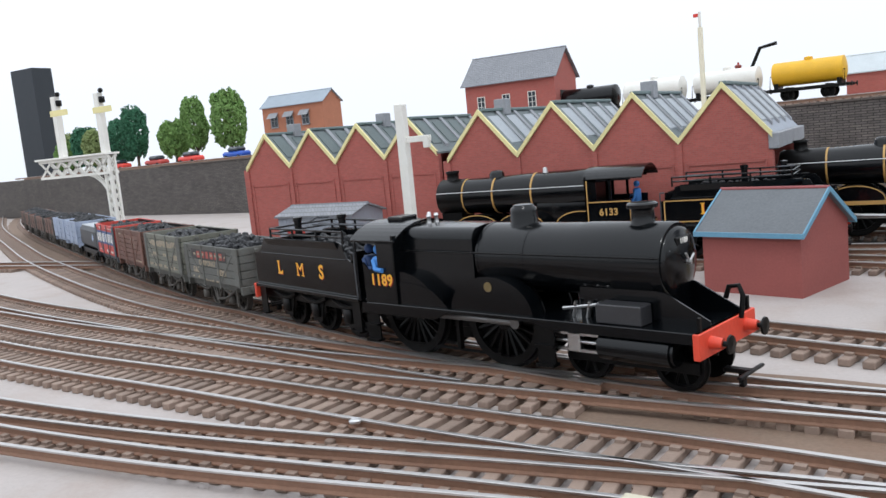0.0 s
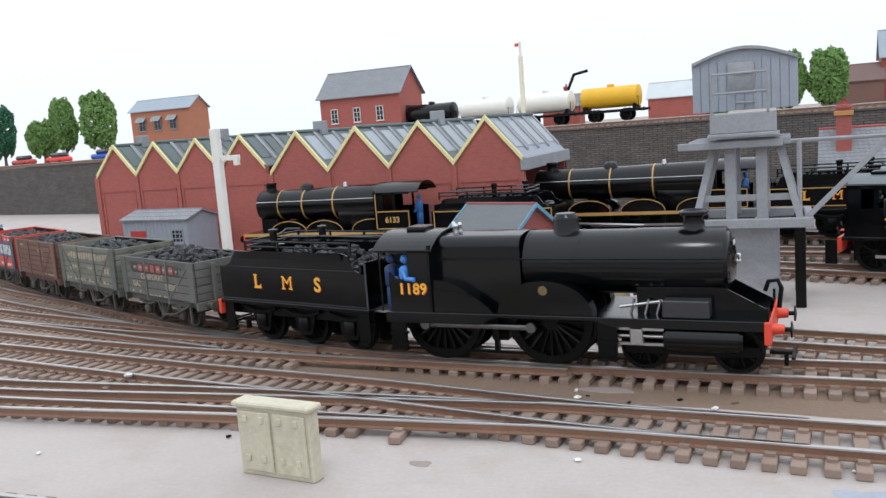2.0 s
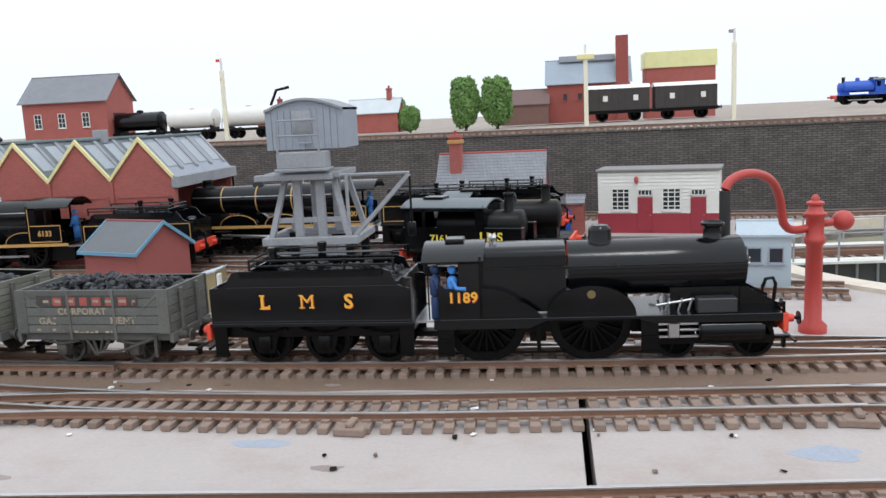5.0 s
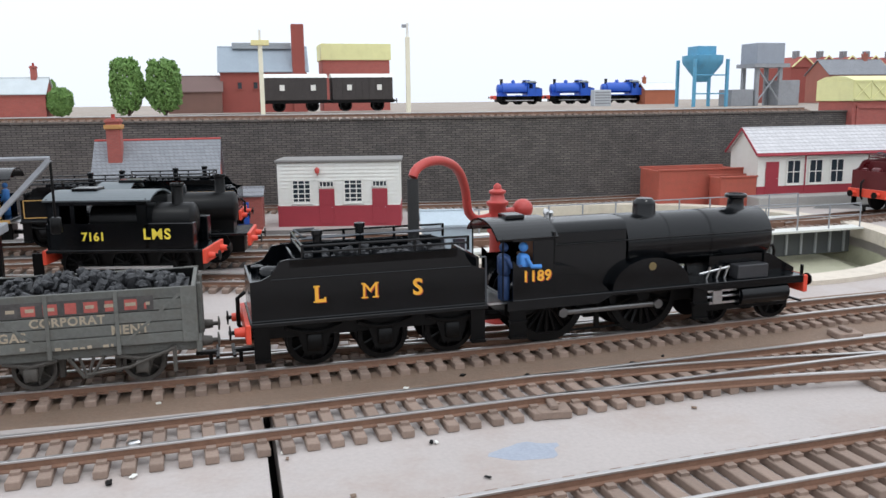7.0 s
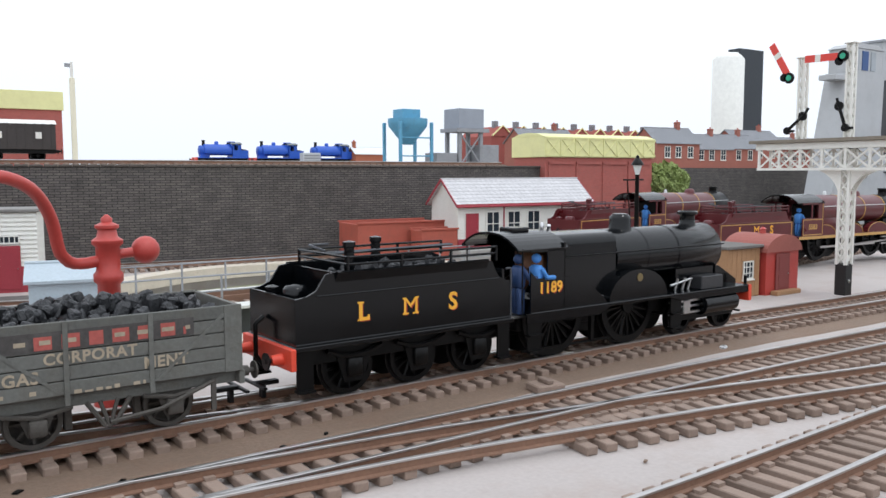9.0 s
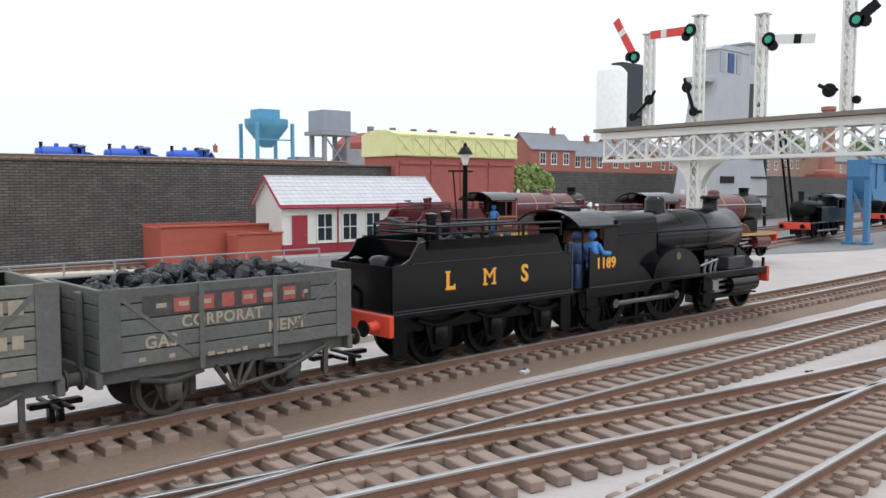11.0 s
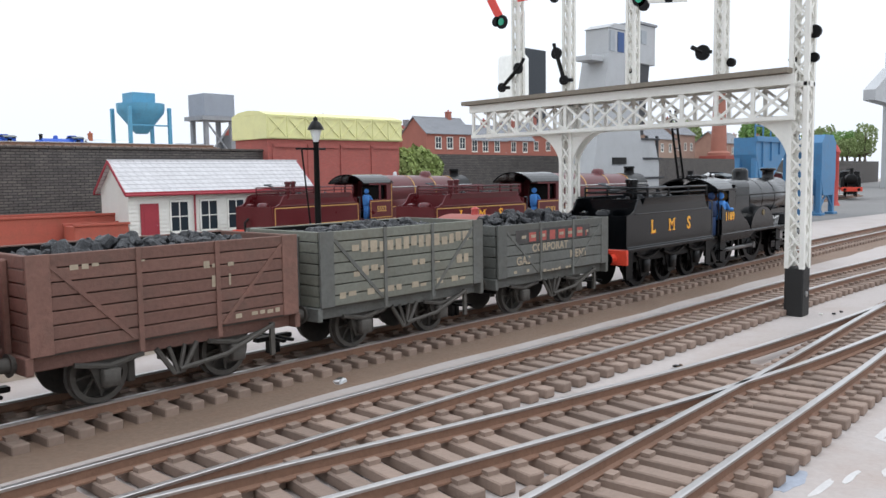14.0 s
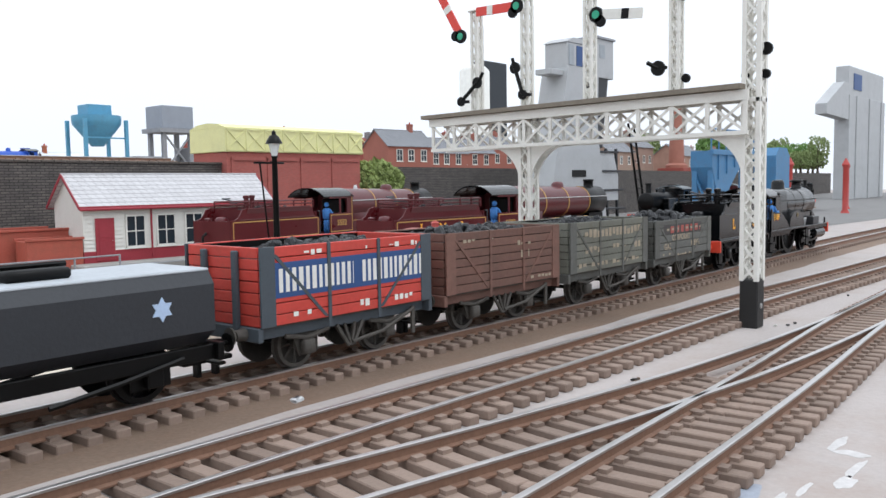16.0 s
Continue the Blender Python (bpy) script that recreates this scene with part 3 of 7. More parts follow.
    for y0 in (-14.45, 14.25):
        part("splasher_plate", Shape().lathe([(0.1, 0), (1.5, 0), (1.5, 0.2)], (-8, y0, 25.2), 14, "y"), paint("dull_brass", (0.20, 0.15, 0.07), 0.45, 0.5), t, "small brass maker's plate")
        v = Shape().prism([(-46.6, 17.4), (-46.6, 25), (-37, 24.4), (-31, 22.6), (-27, 19.6), (-25, 17.4)], "y", y0, y0 + 0.2)
        part("valance_sweep", v, BLACK, t)
    # cab
    cab = Shape()
    for y0, y1 in ((-15.2, -14.6), (14.6, 15.2)):
        cab.box(-62, -46.6, y0, y1, 17.4, 28.6)
        cab.box(-54.6, -46.6, y0, y1, 28.6, 38.6).box(-62, -46.6, y0, y1, 37.4, 38.6)
        cab.prism([(-62, 28.6), (-62, 31), (-59.5, 28.6)], "y", y0, y1)
    cab.box(-47.2, -46.4, -15.2, 15.2, 17.4, 40)
    part("cab", cab, BLACK, t)
    roof = [(15.4 * u, 38.4 + 5.2 * (1 - abs(u) ** 2.4)) for u in [-1 + 2 * k / 16 for k in range(17)]]
    r = Shape().prism(roof + [(p[0] * 0.97, p[1] - 0.7) for p in roof[::-1]], "x", -67.6, -45.4)
    ro = part("cab_roof", r, BLACK, t)
    part("roof_vent", Shape().box(-60, -53, -4, 4, 43.2, 44.8, 0.4), BLACK, ro)
    for y in (-14.9, 14.9):
        part("cab_pillar", Shape().tube([(-65.5, y, 17.5), (-65.5, y, 38.8)], 0.3, 6), FRAME_BLACK, t)
    part("spectacle_window", Shape().lathe([(2.2, 0), (2.2, 0.3), (1.8, 0.4)], (-47.6, -9.5, 34.6), 14, "x"), LINING, t, "brass rimmed cab window")
    part("backhead", Shape().box(-50, -47.2, -8, 8, 17.4, 36, 0.8).tube([(-52.5, -3, 30), (-52.5, 3, 30)], 0.7, 6).tube([(-52.6, 0, 25), (-52.6, 0, 35)], 0.5, 6), paint("copper_brown", (0.16, 0.07, 0.035), 0.4, 0.6), t)
    # steps
    for x in (-60, 12):
        for y in (-14.6, 14.6):
            part("footstep", Shape().box(x - 3, x + 3, y - 0.3, y + 0.3, 4, 16.5).box(x - 3, x + 3, y - 1.6, y + 1.6, 4, 4.8).box(x - 3, x + 3, y - 1.6, y + 1.6, 9.5, 10.2), FRAME_BLACK, t)
    # front end
    fr = Shape().box(56.8, 58.6, -16, 16, 10.8, 17.4, 0.2)
    bb = part("buffer_beam", fr, BUFFER_RED, t, "vermilion buffer beam")
    for y in (-10, 10):
        buffer(t, 58.6, y, 14.2, 1, BUFFER_RED)
    hook(t, 57, 1)
    part("platform_sides", Shape().prism([(44, 17.4), (44, 25.5), (46, 25.5), (58, 19), (58, 17.4)], "y", -8.6, -8.0).prism([(44, 17.4), (44, 25.5), (46, 25.5), (58, 19), (58, 17.4)], "y", 8.0, 8.6), BLACK, t)
    for y in (-13.5, 13.5):
        part("lamp_iron", Shape().box(57.2, 58, y - 0.5, y + 0.5, 17.4, 21), FRAME_BLACK, t)
    part("vacuum_pipe", Shape().tube([(59.5, 5.5, 17), (60.2, 5.5, 23), (59.2, 5.5, 25.4), (56.6, 5.5, 25), (55.6, 5.5, 22)], 0.7, 8), FRAME_BLACK, t)
    # cylinders, steam chests, motion parts
    for sy in (-1, 1):
        c = Shape().cyl((29.5, sy * 12.2, 11.2), (50, sy * 12.2, 11.2), 4.0, n=20).cyl((28.8, sy * 12.2, 11.2), (29.5, sy * 12.2, 11.2), 3.2, n=16).cyl((50, sy * 12.2, 11.2), (51, sy * 12.2, 11.2), 3.4, n=16)
        part("cylinder", c, BLACK, t)
        part("steam_chest", Shape().box(28.5, 42, sy * 8.2, sy * 14, 17.4, 22.6, 0.3), paint("dark_grey_satin", (0.03, 0.03, 0.033), 0.4), t)
        part("slide_bar", Shape().box(11, 29, sy * 12.6 - 0.5, sy * 12.6 + 0.5, 13.2, 14.0).box(11, 29, sy * 12.6 - 0.5, sy * 12.6 + 0.5, 8.6, 9.4).tube([(14, sy * 12.2, 11.3), (29, sy * 12.2, 11.3)], 0.6, 8), CHROME, t)
        part("crosshead", Shape().box(18.5, 22.5, sy * 12.4 - 1.2, sy * 12.4 + 1.2, 8.6, 14, 0.3), CHROME, t)
        vg = Shape()
        for x in (18, 22.5, 26):
            vg.tube([(x, sy * 9, 16.8), (x + 1.5, sy * 9.5, 22)], 0.5, 6)
        vg.tube([(15, sy * 9.4, 19.5), (28, sy * 9.4, 21.5)], 0.5, 6)
        part("valve_rod", vg, CHROME, t)
    bogie = Shape().box(16, 55, -9.8, -9.0, 5.2, 8.4, 0.2).box(16, 55, 9.0, 9.8, 5.2, 8.4, 0.2).box(32, 38, -9, 9, 5, 9)
    part("bogie_frame", bogie, FRAME_BLACK, t)
    part("brake_hanger", Shape().box(-27.5, -26, -9, -7.4, 3, 15).box(-27.5, -26, 7.4, 9, 3, 15).box(-60, -10, -8.6, -8, 2.6, 3.4), FRAME_BLACK, t)
    axles = [(wheel_pair(t, -46, 14, 20, crank=6.2), 14.0), (wheel_pair(t, -8, 14, 20, crank=6.2), 14.0), (wheel_pair(t, 21.7, 7, 10), 7.0), (wheel_pair(t, 49, 7, 10), 7.0)]
    rods = []
    for y in (-10.4, 10.4):
        q = Shape().box(-46, -8, -0.45, 0.45, -0.9, 0.9, 0.2).cyl((-46, -0.7, 0), (-46, 0.7, 0), 1.7, n=12).cyl((-8, -0.7, 0), (-8, 0.7, 0), 1.7, n=12)
        rods.append((part("coupling_rod", q, paint("rod_steel", (0.22, 0.22, 0.22), 0.35, 0.9), t, at=P(0, y, 14)), y))
    # lettering
    for sd in (-1, 1):
        side_text(t, "1189", 5.2, GOLD, -53.3, sd * 15.28, 25.2, sd, 1.05, label="gold cabside figures with red shading")
    part("footplateman", figure(), BLUE_CLOTH, t, "small plain blue painted figure leaning out", at=P(-57.0, -12.2, 16.6))
    part("footplateman", figure(), paint("navy_figure", (0.02, 0.05, 0.14), 0.6), t, "small plain navy painted figure", at=P(-63.5, -10.5, 16.6))
    return t, axles, rods


def figure():
    s = Shape().box(-1.6, 1.6, -2.0, -0.2, 0, 9, 0.6).box(-1.6, 1.6, 0.2, 2.0, 0, 9, 0.6)
    s.box(-1.8, 1.8, -2.6, 2.6, 8.6, 16.2, 1.0).ball((0, 0, 18.4), 1.7, 10)
    s.tube([(0, -2.6, 15.2), (1.6, -3.4, 12.2), (5.0, -3.6, 12.0)], 0.8, 8).tube([(0, 2.6, 15.2), (1, 3.2, 11), (2.4, 2.6, 9)], 0.8, 8)
    return s


def tender(at, label, BLACK=BLACK, lined=None, initials="LMS"):
    t = thing("tender", at, label, "locomotive tender")
    part("frame", Shape().box(-38, 38, -11.6, -10.8, 10.6, 15.6, 0.2).box(-38, 38, 10.8, 11.6, 10.6, 15.6, 0.2).box(-37, 37, -6, 6, 11.5, 15.4), FRAME_BLACK, t)
    part("running_plate", Shape().box(-39, 39, -15.4, 15.4, 15.4, 16.8, 0.2), BLACK, t)
    side = [(-38.4, 16.8), (-38.4, 29.8), (-35, 30.2), (-32, 31.6), (-30.2, 34.2), (-29, 35.9), (-26, 36.4), (28, 36.4), (30.5, 35.6), (31.6, 33), (33.2, 30.6), (36, 29.4), (38.5, 29), (38.5, 16.8)]
    for y0 in (-14.6, 13.9):
        body = Shape().prism(side, "y", y0, y0 + 0.7)
        s = part("side_sheet", body, BLACK, t)
    fl = Shape()
    for sg in (-1, 1):
        fl.add([(-26, sg * 14.6, 33.6), (28, sg * 14.6, 33.6), (28, sg * 15.9, 36.4), (-26, sg * 15.9, 36.4), (-26, sg * 15.4, 36.7), (28, sg * 15.4, 36.7), (28, sg * 14.0, 33.8), (-26, sg * 14.0, 33.8)],
               [(0, 1, 2, 3), (3, 2, 5, 4), (4, 5, 6, 7), (0, 3, 4, 7), (1, 6, 5, 2)])
        part("bead", Shape().tube([(-38.4, sg * 14.75, 17.3), (38.4, sg * 14.75, 17.3)], 0.3, 5), BLACK, t)
        part("bead", Shape().tube([(-32, sg * 14.75, 30.2), (33, sg * 14.75, 30.2)], 0.25, 5), BLACK, t)
    part("flare", fl, BLACK, t)
    part("tank_top", Shape().box(-38, 36, -14, 14, 27.6, 28.4).box(-38.4, -37.7, -14.2, 14.2, 16, 29.8).box(-24.5, -23.8, -14, 14, 28, 35.8).box(35, 36, -14, 14, 16, 33), BLACK, t)
    part("filler_dome", Shape().lathe([(3.6, 0), (3.6, 2.2), (2.6, 3.2), (0.1, 3.5)], (-31, 0, 28.4), 16).lathe([(2.2, 0), (2.2, 2.4), (0.1, 3)], (-34.5, 7, 28.4), 12), BLACK, t)
    part("coal", heap(-23, 33, -13, 13, 29, 35.6, 150, 7, (1.0, 2.2)), COAL, t, "loose black coal in the bunker")
    for k, z in enumerate((38.2, 40.2)):
        part("coal_rail", Shape().tube([(-22, -14.6, z), (32, -14.6, z)], 0.42, 6).tube([(-22, 14.6, z), (32, 14.6, z)], 0.42, 6).tube([(-22, -14.6, z), (-22, 14.6, z)], 0.42, 6), BLACK, t)
    for x in (-22, -4, 14, 32):
        for y in (-14.6, 14.6):
            part("rail_post", Shape().tube([(x, y, 35.8), (x, y, 40.5)], 0.5, 6), BLACK, t)
    for x in (-10, 6):
        part("vent_pipe", Shape().lathe([(1.5, 0), (1.5, 9), (1.9, 9.2), (1.9, 10.6), (0.1, 11)], (x - 6, 6 if x > 0 else -5, 33), 12), BLACK, t)
    part("fire_iron", Shape().tube([(-20, 4, 39.4), (30, 7, 39.8)], 0.4, 5).tube([(-18, 6, 39.6), (28, 3, 40.0)], 0.4, 5).tube([(-20, 2, 40.6), (-22, 8, 42), (-15, 9, 42)], 0.4, 5), DULL_IRON, t)
    bb = part("buffer_beam", Shape().box(-40.4, -38.8, -15.8, 15.8, 10.6, 16.6, 0.2), BUFFER_RED, t, "vermilion buffer beam")
    for y in (-10, 10):
        buffer(t, -40.4, y, 13.2, -1, BUFFER_RED)
    hook(t, -37, -1)
    part("vacuum_pipe", Shape().tube([(-39.5, 4, 9), (-41.6, 4, 12), (-41.6, 4, 21), (-39, 4, 23)], 0.7, 8), FRAME_BLACK, t)
    part("drawbar", Shape().box(36, 52, -3, 3, 8, 10, 0.2), FRAME_BLACK, t)
    part("fall_plate", Shape().box(37, 50, -12, 12, 15.6, 16.4), CHROME, t, "bright scuffed fall plate")
    for y in (-14.6, 14.6):
        part("grab_rail", Shape().tube([(38.2, y, 16), (38.2, y, 33)], 0.35, 6).tube([(38, y, 33), (36, y, 33)], 0.35, 6), DULL_IRON, t)
    for x in (-19, 4, 27):
        for sg in (-1, 1):
            ab = Shape().box(x - 2.4, x + 2.4, sg * 11.6, sg * 13.4, 6.0, 11.4, 0.4).prism([(x - 5.5, 12), (x - 3.2, 4.4), (x + 3.2, 4.4), (x + 5.5, 12)], "y", sg * 11.6, sg * 12.2)
            ab.tube([(x - 9, sg * 12.8, 14.2), (x - 4, sg * 12.8, 12.4), (x, sg * 12.8, 12.0), (x + 4, sg * 12.8, 12.4), (x + 9, sg * 12.8, 14.2)], 0.8, 6)
            part("axlebox", ab, FRAME_BLACK, t)
    for sg in (-1, 1):
        part("footstep", Shape().box(33, 38, sg * 14 - 0.3, sg * 14 + 0.3, 4, 15.4).box(33, 38, sg * 14 - 1.6, sg * 14 + 1.6, 4, 4.7), FRAME_BLACK, t)
        part("footstep", Shape().box(-38, -33, sg * 14 - 0.3, sg * 14 + 0.3, 4, 15.4).box(-38, -33, sg * 14 - 1.6, sg * 14 + 1.6, 4, 4.7), FRAME_BLACK, t)
    axles = [(wheel_pair(t, x, 8.4, 12), 8.4) for x in (-19, 4, 27)]
    for sd in (-1, 1):
        if lined:
            ln = Shape().box(-36, 36, sd * 14.66 - 0.05, sd * 14.66 + 0.05, 28.6, 29.2).box(-36, 36, sd * 14.66 - 0.05, sd * 14.66 + 0.05, 18.4, 19.0)
            ln.box(-36.6, -36, sd * 14.66 - 0.05, sd * 14.66 + 0.05, 18.4, 29).box(36, 36.6, sd * 14.66 - 0.05, sd * 14.66 + 0.05, 18.4, 29)
            part("lining", ln, lined, t)
        for ch, x in zip(initials, (-17.2, -1.0, 14.7)):
            side_text(t, ch, 7.4, GOLD if initials else lined, x * -sd, sd * 14.68, 24.4, sd, label="gold serif initial shaded red")
    return t, axles


def wagon(at, label, body_mat, end_mat, z1=30.0, planks=5, load=True, seed=1, marks=None, half=31.5, rise=2.2):
    t = thing("open_wagon", at, label, "coal wagon", "wagons of the train")
    z0 = 13.4
    h = (z1 - z0) / planks
    for sg in (-1, 1):
        for k in range(planks):
            part("plank", Shape().box(-half, half, sg * 15.2 - 0.6, sg * 15.2 + 0.6, z0 + k * h + 0.12, z0 + (k + 1) * h - 0.12, 0.15), body_mat, t)
        part("inner_lining", Shape().box(-half + 0.6, half - 0.6, sg * 14.4 - 0.2, sg * 14.4 + 0.2, z0, z1 - 0.4), FRAME_BLACK, t)
        for x in (-9.5, 9.5):
            part("strap", Shape().box(x - 0.6, x + 0.6, sg * 15.8, sg * 16.2, 11.0, z1, 0.1), end_mat, t)
        for x in (-half + 1.5, half - 1.5):
            part("corner_plate", Shape().box(x - 2.3, x + 2.3, sg * 15.4, sg * 16.1, z0, z1, 0.1), end_mat, t)
        for d in (-1, 1):
            part("diagonal_strap", Shape().add([(d * 10, sg * 16.0, z0 + 0.5), (d * 11.2, sg * 16.0, z0 + 0.5), (d * (half - 3), sg * 16.0, z1 - 2), (d * (half - 4.4), sg * 16.0, z1 - 2),
                  (d * 10, sg * 15.7, z0 + 0.5), (d * 11.2, sg * 15.7, z0 + 0.5), (d * (half - 3), sg * 15.7, z1 - 2), (d * (half - 4.4), sg * 15.7, z1 - 2)], [(0, 1, 2, 3), (4, 5, 6, 7), (0, 3, 7, 4), (1, 2, 6, 5)]), end_mat, t)
        part("solebar", Shape().box(-half, half, sg * 12.6 - 0.6, sg * 12.6 + 0.6, 10.0, 13.3, 0.2), end_mat, t)
        bg = Shape().tube([(-5, sg * 13.4, 10.4), (-1, sg * 13.8, 4.4), (1, sg * 13.8, 4.4), (5, sg * 13.4, 10.4)], 0.6, 6).tube([(-2, sg * 13.4, 10.4), (0, sg * 13.8, 4)], 0.5, 6).tube([(2, sg * 13.4, 10.4), (0, sg * 13.8, 4)], 0.5, 6)
        bg.tube([(0, sg * 14.4, 5.2), (12, sg * 14.8, 6.6), (25, sg * 14.8, 11.4)], 0.55, 6).box(24.4, 25.6, sg * 14.6 - 0.4, sg * 14.6 + 0.4, 4, 12)
        part("brake_gear", bg, UNDERFRAME, t)
        for x in (-15.5, 15.5):
            ab = Shape().box(x - 1.9, x + 1.9, sg * 12.4, sg * 14.6, 4.4, 8.2, 0.3).prism([(x - 4.4, 10.4), (x - 1.8, 3.8), (x + 1.8, 3.8), (x + 4.4, 10.4)], "y", sg * 11.6, sg * 12.2)
            ab.tube([(x - 7.5, sg * 13.4, 10.0), (x, sg * 13.4, 8.6), (x + 7.5, sg * 13.4, 10.0)], 0.6, 6)
            part("axlebox", ab, UNDERFRAME, t)
            part("brake_shoe", Shape().box(x - (8.4 if x > 0 else -6.6), x - (6.6 if x > 0 else -8.4), sg * 7.2 - 1, sg * 7.2 + 1, 3, 9, 0.3), UNDERFRAME, t)
    for ex in (-1, 1):
        for k in range(planks):
            part("end_plank", Shape().box(ex * half - 0.6, ex * half + 0.6, -14.6, 14.6, z0 + k * h + 0.12, z0 + (k + 1) * h - 0.12, 0.15), body_mat, t)
        for y in (-6.5, 6.5):
            part("end_stanchion", Shape().box(ex * (half + 0.6), ex * (half + 2.0), y - 1, y + 1, 10, z1 - 1, 0.3), end_mat, t)
        part("headstock", Shape().box(ex * half, ex * (half + 1.6), -15.6, 15.6, 9.8, 13.4, 0.2), end_mat, t)
        for y in (-10, 10):
            buffer(t, ex * (half + 1.4), y, 11.6, ex, UNDERFRAME, UNDERFRAME)
        hook(t, ex * (half - 1), ex)
    part("floor", Shape().box(-half + 0.5, half - 0.5, -14.8, 14.8, 13.0, 13.8), UNDERFRAME, t)
    if load:
        part("coal_load", heap(-half + 2, half - 2, -13.6, 13.6, z1 - 6, z1 + rise, 210, seed, (1.0, 2.5)), COAL, t, "heaped black coal")
    axles = [(wheel_pair(t, x, 6.3, 8, mat=UNDERFRAME), 6.3) for x in (-15.5, 15.5)]
    for (txt, size, mat, x, z, sp) in (marks or ()):
        for sd in (-1, 1):
            side_text(t, txt, size, mat, x, sd * 15.86, z, sd, sp, label="worn painted lettering")
    return t, axles


def bars(parent, rows, mat, y, label="illegible painted lettering", wide=1.5, gap=0.7, worn=0.35):
    """Plain blocks for writing that cannot be read: (x0, x1, z, height) rows, with flaked gaps."""
    rnd = random.Random(len(rows) * 7 + int(rows[0][0]))
    for x0, x1, z, h in rows:
        s, x = Shape(), x0
        while x < x1:
            w = wide * rnd.uniform(0.8, 1.2)
            if rnd.random() > worn:
                za = z + h * (rnd.uniform(0, 0.45) if rnd.random() < worn else 0)
                for sd in (-1, 1):
                    s.box(x, min(x + w, x1), sd * y - 0.04, sd * y + 0.04, za, z + h * (1 if rnd.random() > worn else rnd.uniform(0.5, 1)))
            x += w + gap
        if s.v:
            tagged(part("painted_mark", s, mat, parent, label), kind="stuff")


def tank_wagon(at, label):
    t = thing("tank_wagon", at, label, "tank wagon", "wagons of the train")
    part("tank", Shape().prism([(-14.5, 15), (-14.5, 26), (-12.5, 29), (12.5, 29), (14.5, 26), (14.5, 15), (10, 11.5), (-10, 11.5)], "x", -36, 36), paint("slate_black_tank", (0.025, 0.028, 0.034), 0.5, vary=0.15), t)
    part("tank_top", Shape().box(-36.2, 36.2, -12.6, 12.6, 28.8, 29.6, 0.3), paint("pale_grey_top", (0.42, 0.45, 0.48), 0.6, vary=0.15), t, "pale grey tank top")
    part("hatch", Shape().box(-7, 7, -5, 5, 29.6, 32, 0.6).tube([(-8, 0, 32.4), (8, 0, 32.4)], 0.7, 6), FRAME_BLACK, t)
    star = []
    for k in range(12):
        r = 4.3 if k % 2 == 0 else 2.5
        star.append((22 + 0.65 * r * math.sin(math.pi * k / 6), 21.5 + 0.65 * r * math.cos(math.pi * k / 6)))
    for y0 in (-14.75, 14.5):
        part("star_emblem", Shape().prism(star, "y", y0, y0 + 0.25), paint("pale_blue_star", (0.45, 0.58, 0.78), 0.6), t, "pale blue six-pointed star emblem")
    for sg in (-1, 1):
        part("solebar", Shape().box(-36, 36, sg * 13 - 0.8, sg * 13 + 0.8, 8, 11.6, 0.2), FRAME_BLACK, t)
        part("brake_lever", Shape().tube([(-4, sg * 14.2, 4.8), (12, sg * 14.6, 7), (27, sg * 14.6, 9.6)], 0.6, 6), FRAME_BLACK, t)
        for x in (-20, 20):
            part("axlebox", Shape().box(x - 2, x + 2, sg * 12.4, sg * 14.4, 4.2, 8.2, 0.3).box(x - 5, x + 5, sg * 11.6, sg * 12.2, 3.8, 8.6), FRAME_BLACK, t)
    for ex in (-1, 1):
        part("headstock", Shape().box(ex * 36, ex * 37.8, -15.4, 15.4, 7.8, 12, 0.2), FRAME_BLACK, t)
        for y in (-10, 10):
            buffer(t, ex * 37.6, y, 10.4, ex)
        hook(t, ex * 36, ex)
    return t, [(wheel_pair(t, x, 7.2, 8), 7.2) for x in (-20, 20)]


TRAIN = []   # (thing, centre behind the front buffer, axle spacing, axles, rods)
eng, ax, rods = compound_engine(P(0, 0, RAIL_TOP), "gloss black four-coupled express engine with gold figures")
TRAIN.append((eng, 65.0, 38.0, ax, rods))
ten, ax = tender(P(0, 0, RAIL_TOP), "black six-wheeled tender with gold initials, coal inside")
TRAIN.append((ten, 174.3, 46.0, ax, []))
WAGONS = []


def couple(made, length):
    at = TRAIN[-1][1] + (50.0 if len(TRAIN) == 2 else 0) + length / 2 + (0 if len(TRAIN) == 2 else WAGONS[-1] / 2)
    TRAIN.append((made[0], at, 36.0, made[1], []))
    WAGONS.append(length)


w = wagon(P(0, 0, RAIL_TOP), "weathered grey five-plank coal wagon with worn red and buff lettering", WOOD_GREY, WOOD_GREY, 30.5, 5, True, 3,
          [("CORPORAT", 3.6, PALE_LETTER, -4, 22.0, 1.1), ("MENT", 3.8, PALE_LETTER, 13, 18.4, 1.1), ("GAS", 3.8, PALE_LETTER, -19, 18.2, 1.1)])
for sd in (-1, 1):
    part("name_band", Shape().box(-23, 20, sd * 15.82 - 0.05, sd * 15.82 + 0.05, 24.0, 28.4), paint("worn_dark_band", (0.055, 0.05, 0.048), 0.75, vary=0.4, stain=0.6, stain_colour=(0.12, 0.12, 0.11), big=120), w[0], "worn dark painted band")
bars(w[0], [(-22, 18, 24.4, 3.2)], RED_LETTER, 15.90, "flaking red lettering", 3.4, 2.0, 0.06)
bars(w[0], [(-20, 19, 25.6, 1.0)], PALE_LETTER, 15.96, "flaking pale lettering", 2.6, 2.8, 0.12)
bars(w[0], [(-24, -14, 14.4, 1.0), (-8, 8, 13.6, 0.9)], PALE_LETTER, 15.84)
couple(w, 72.2)
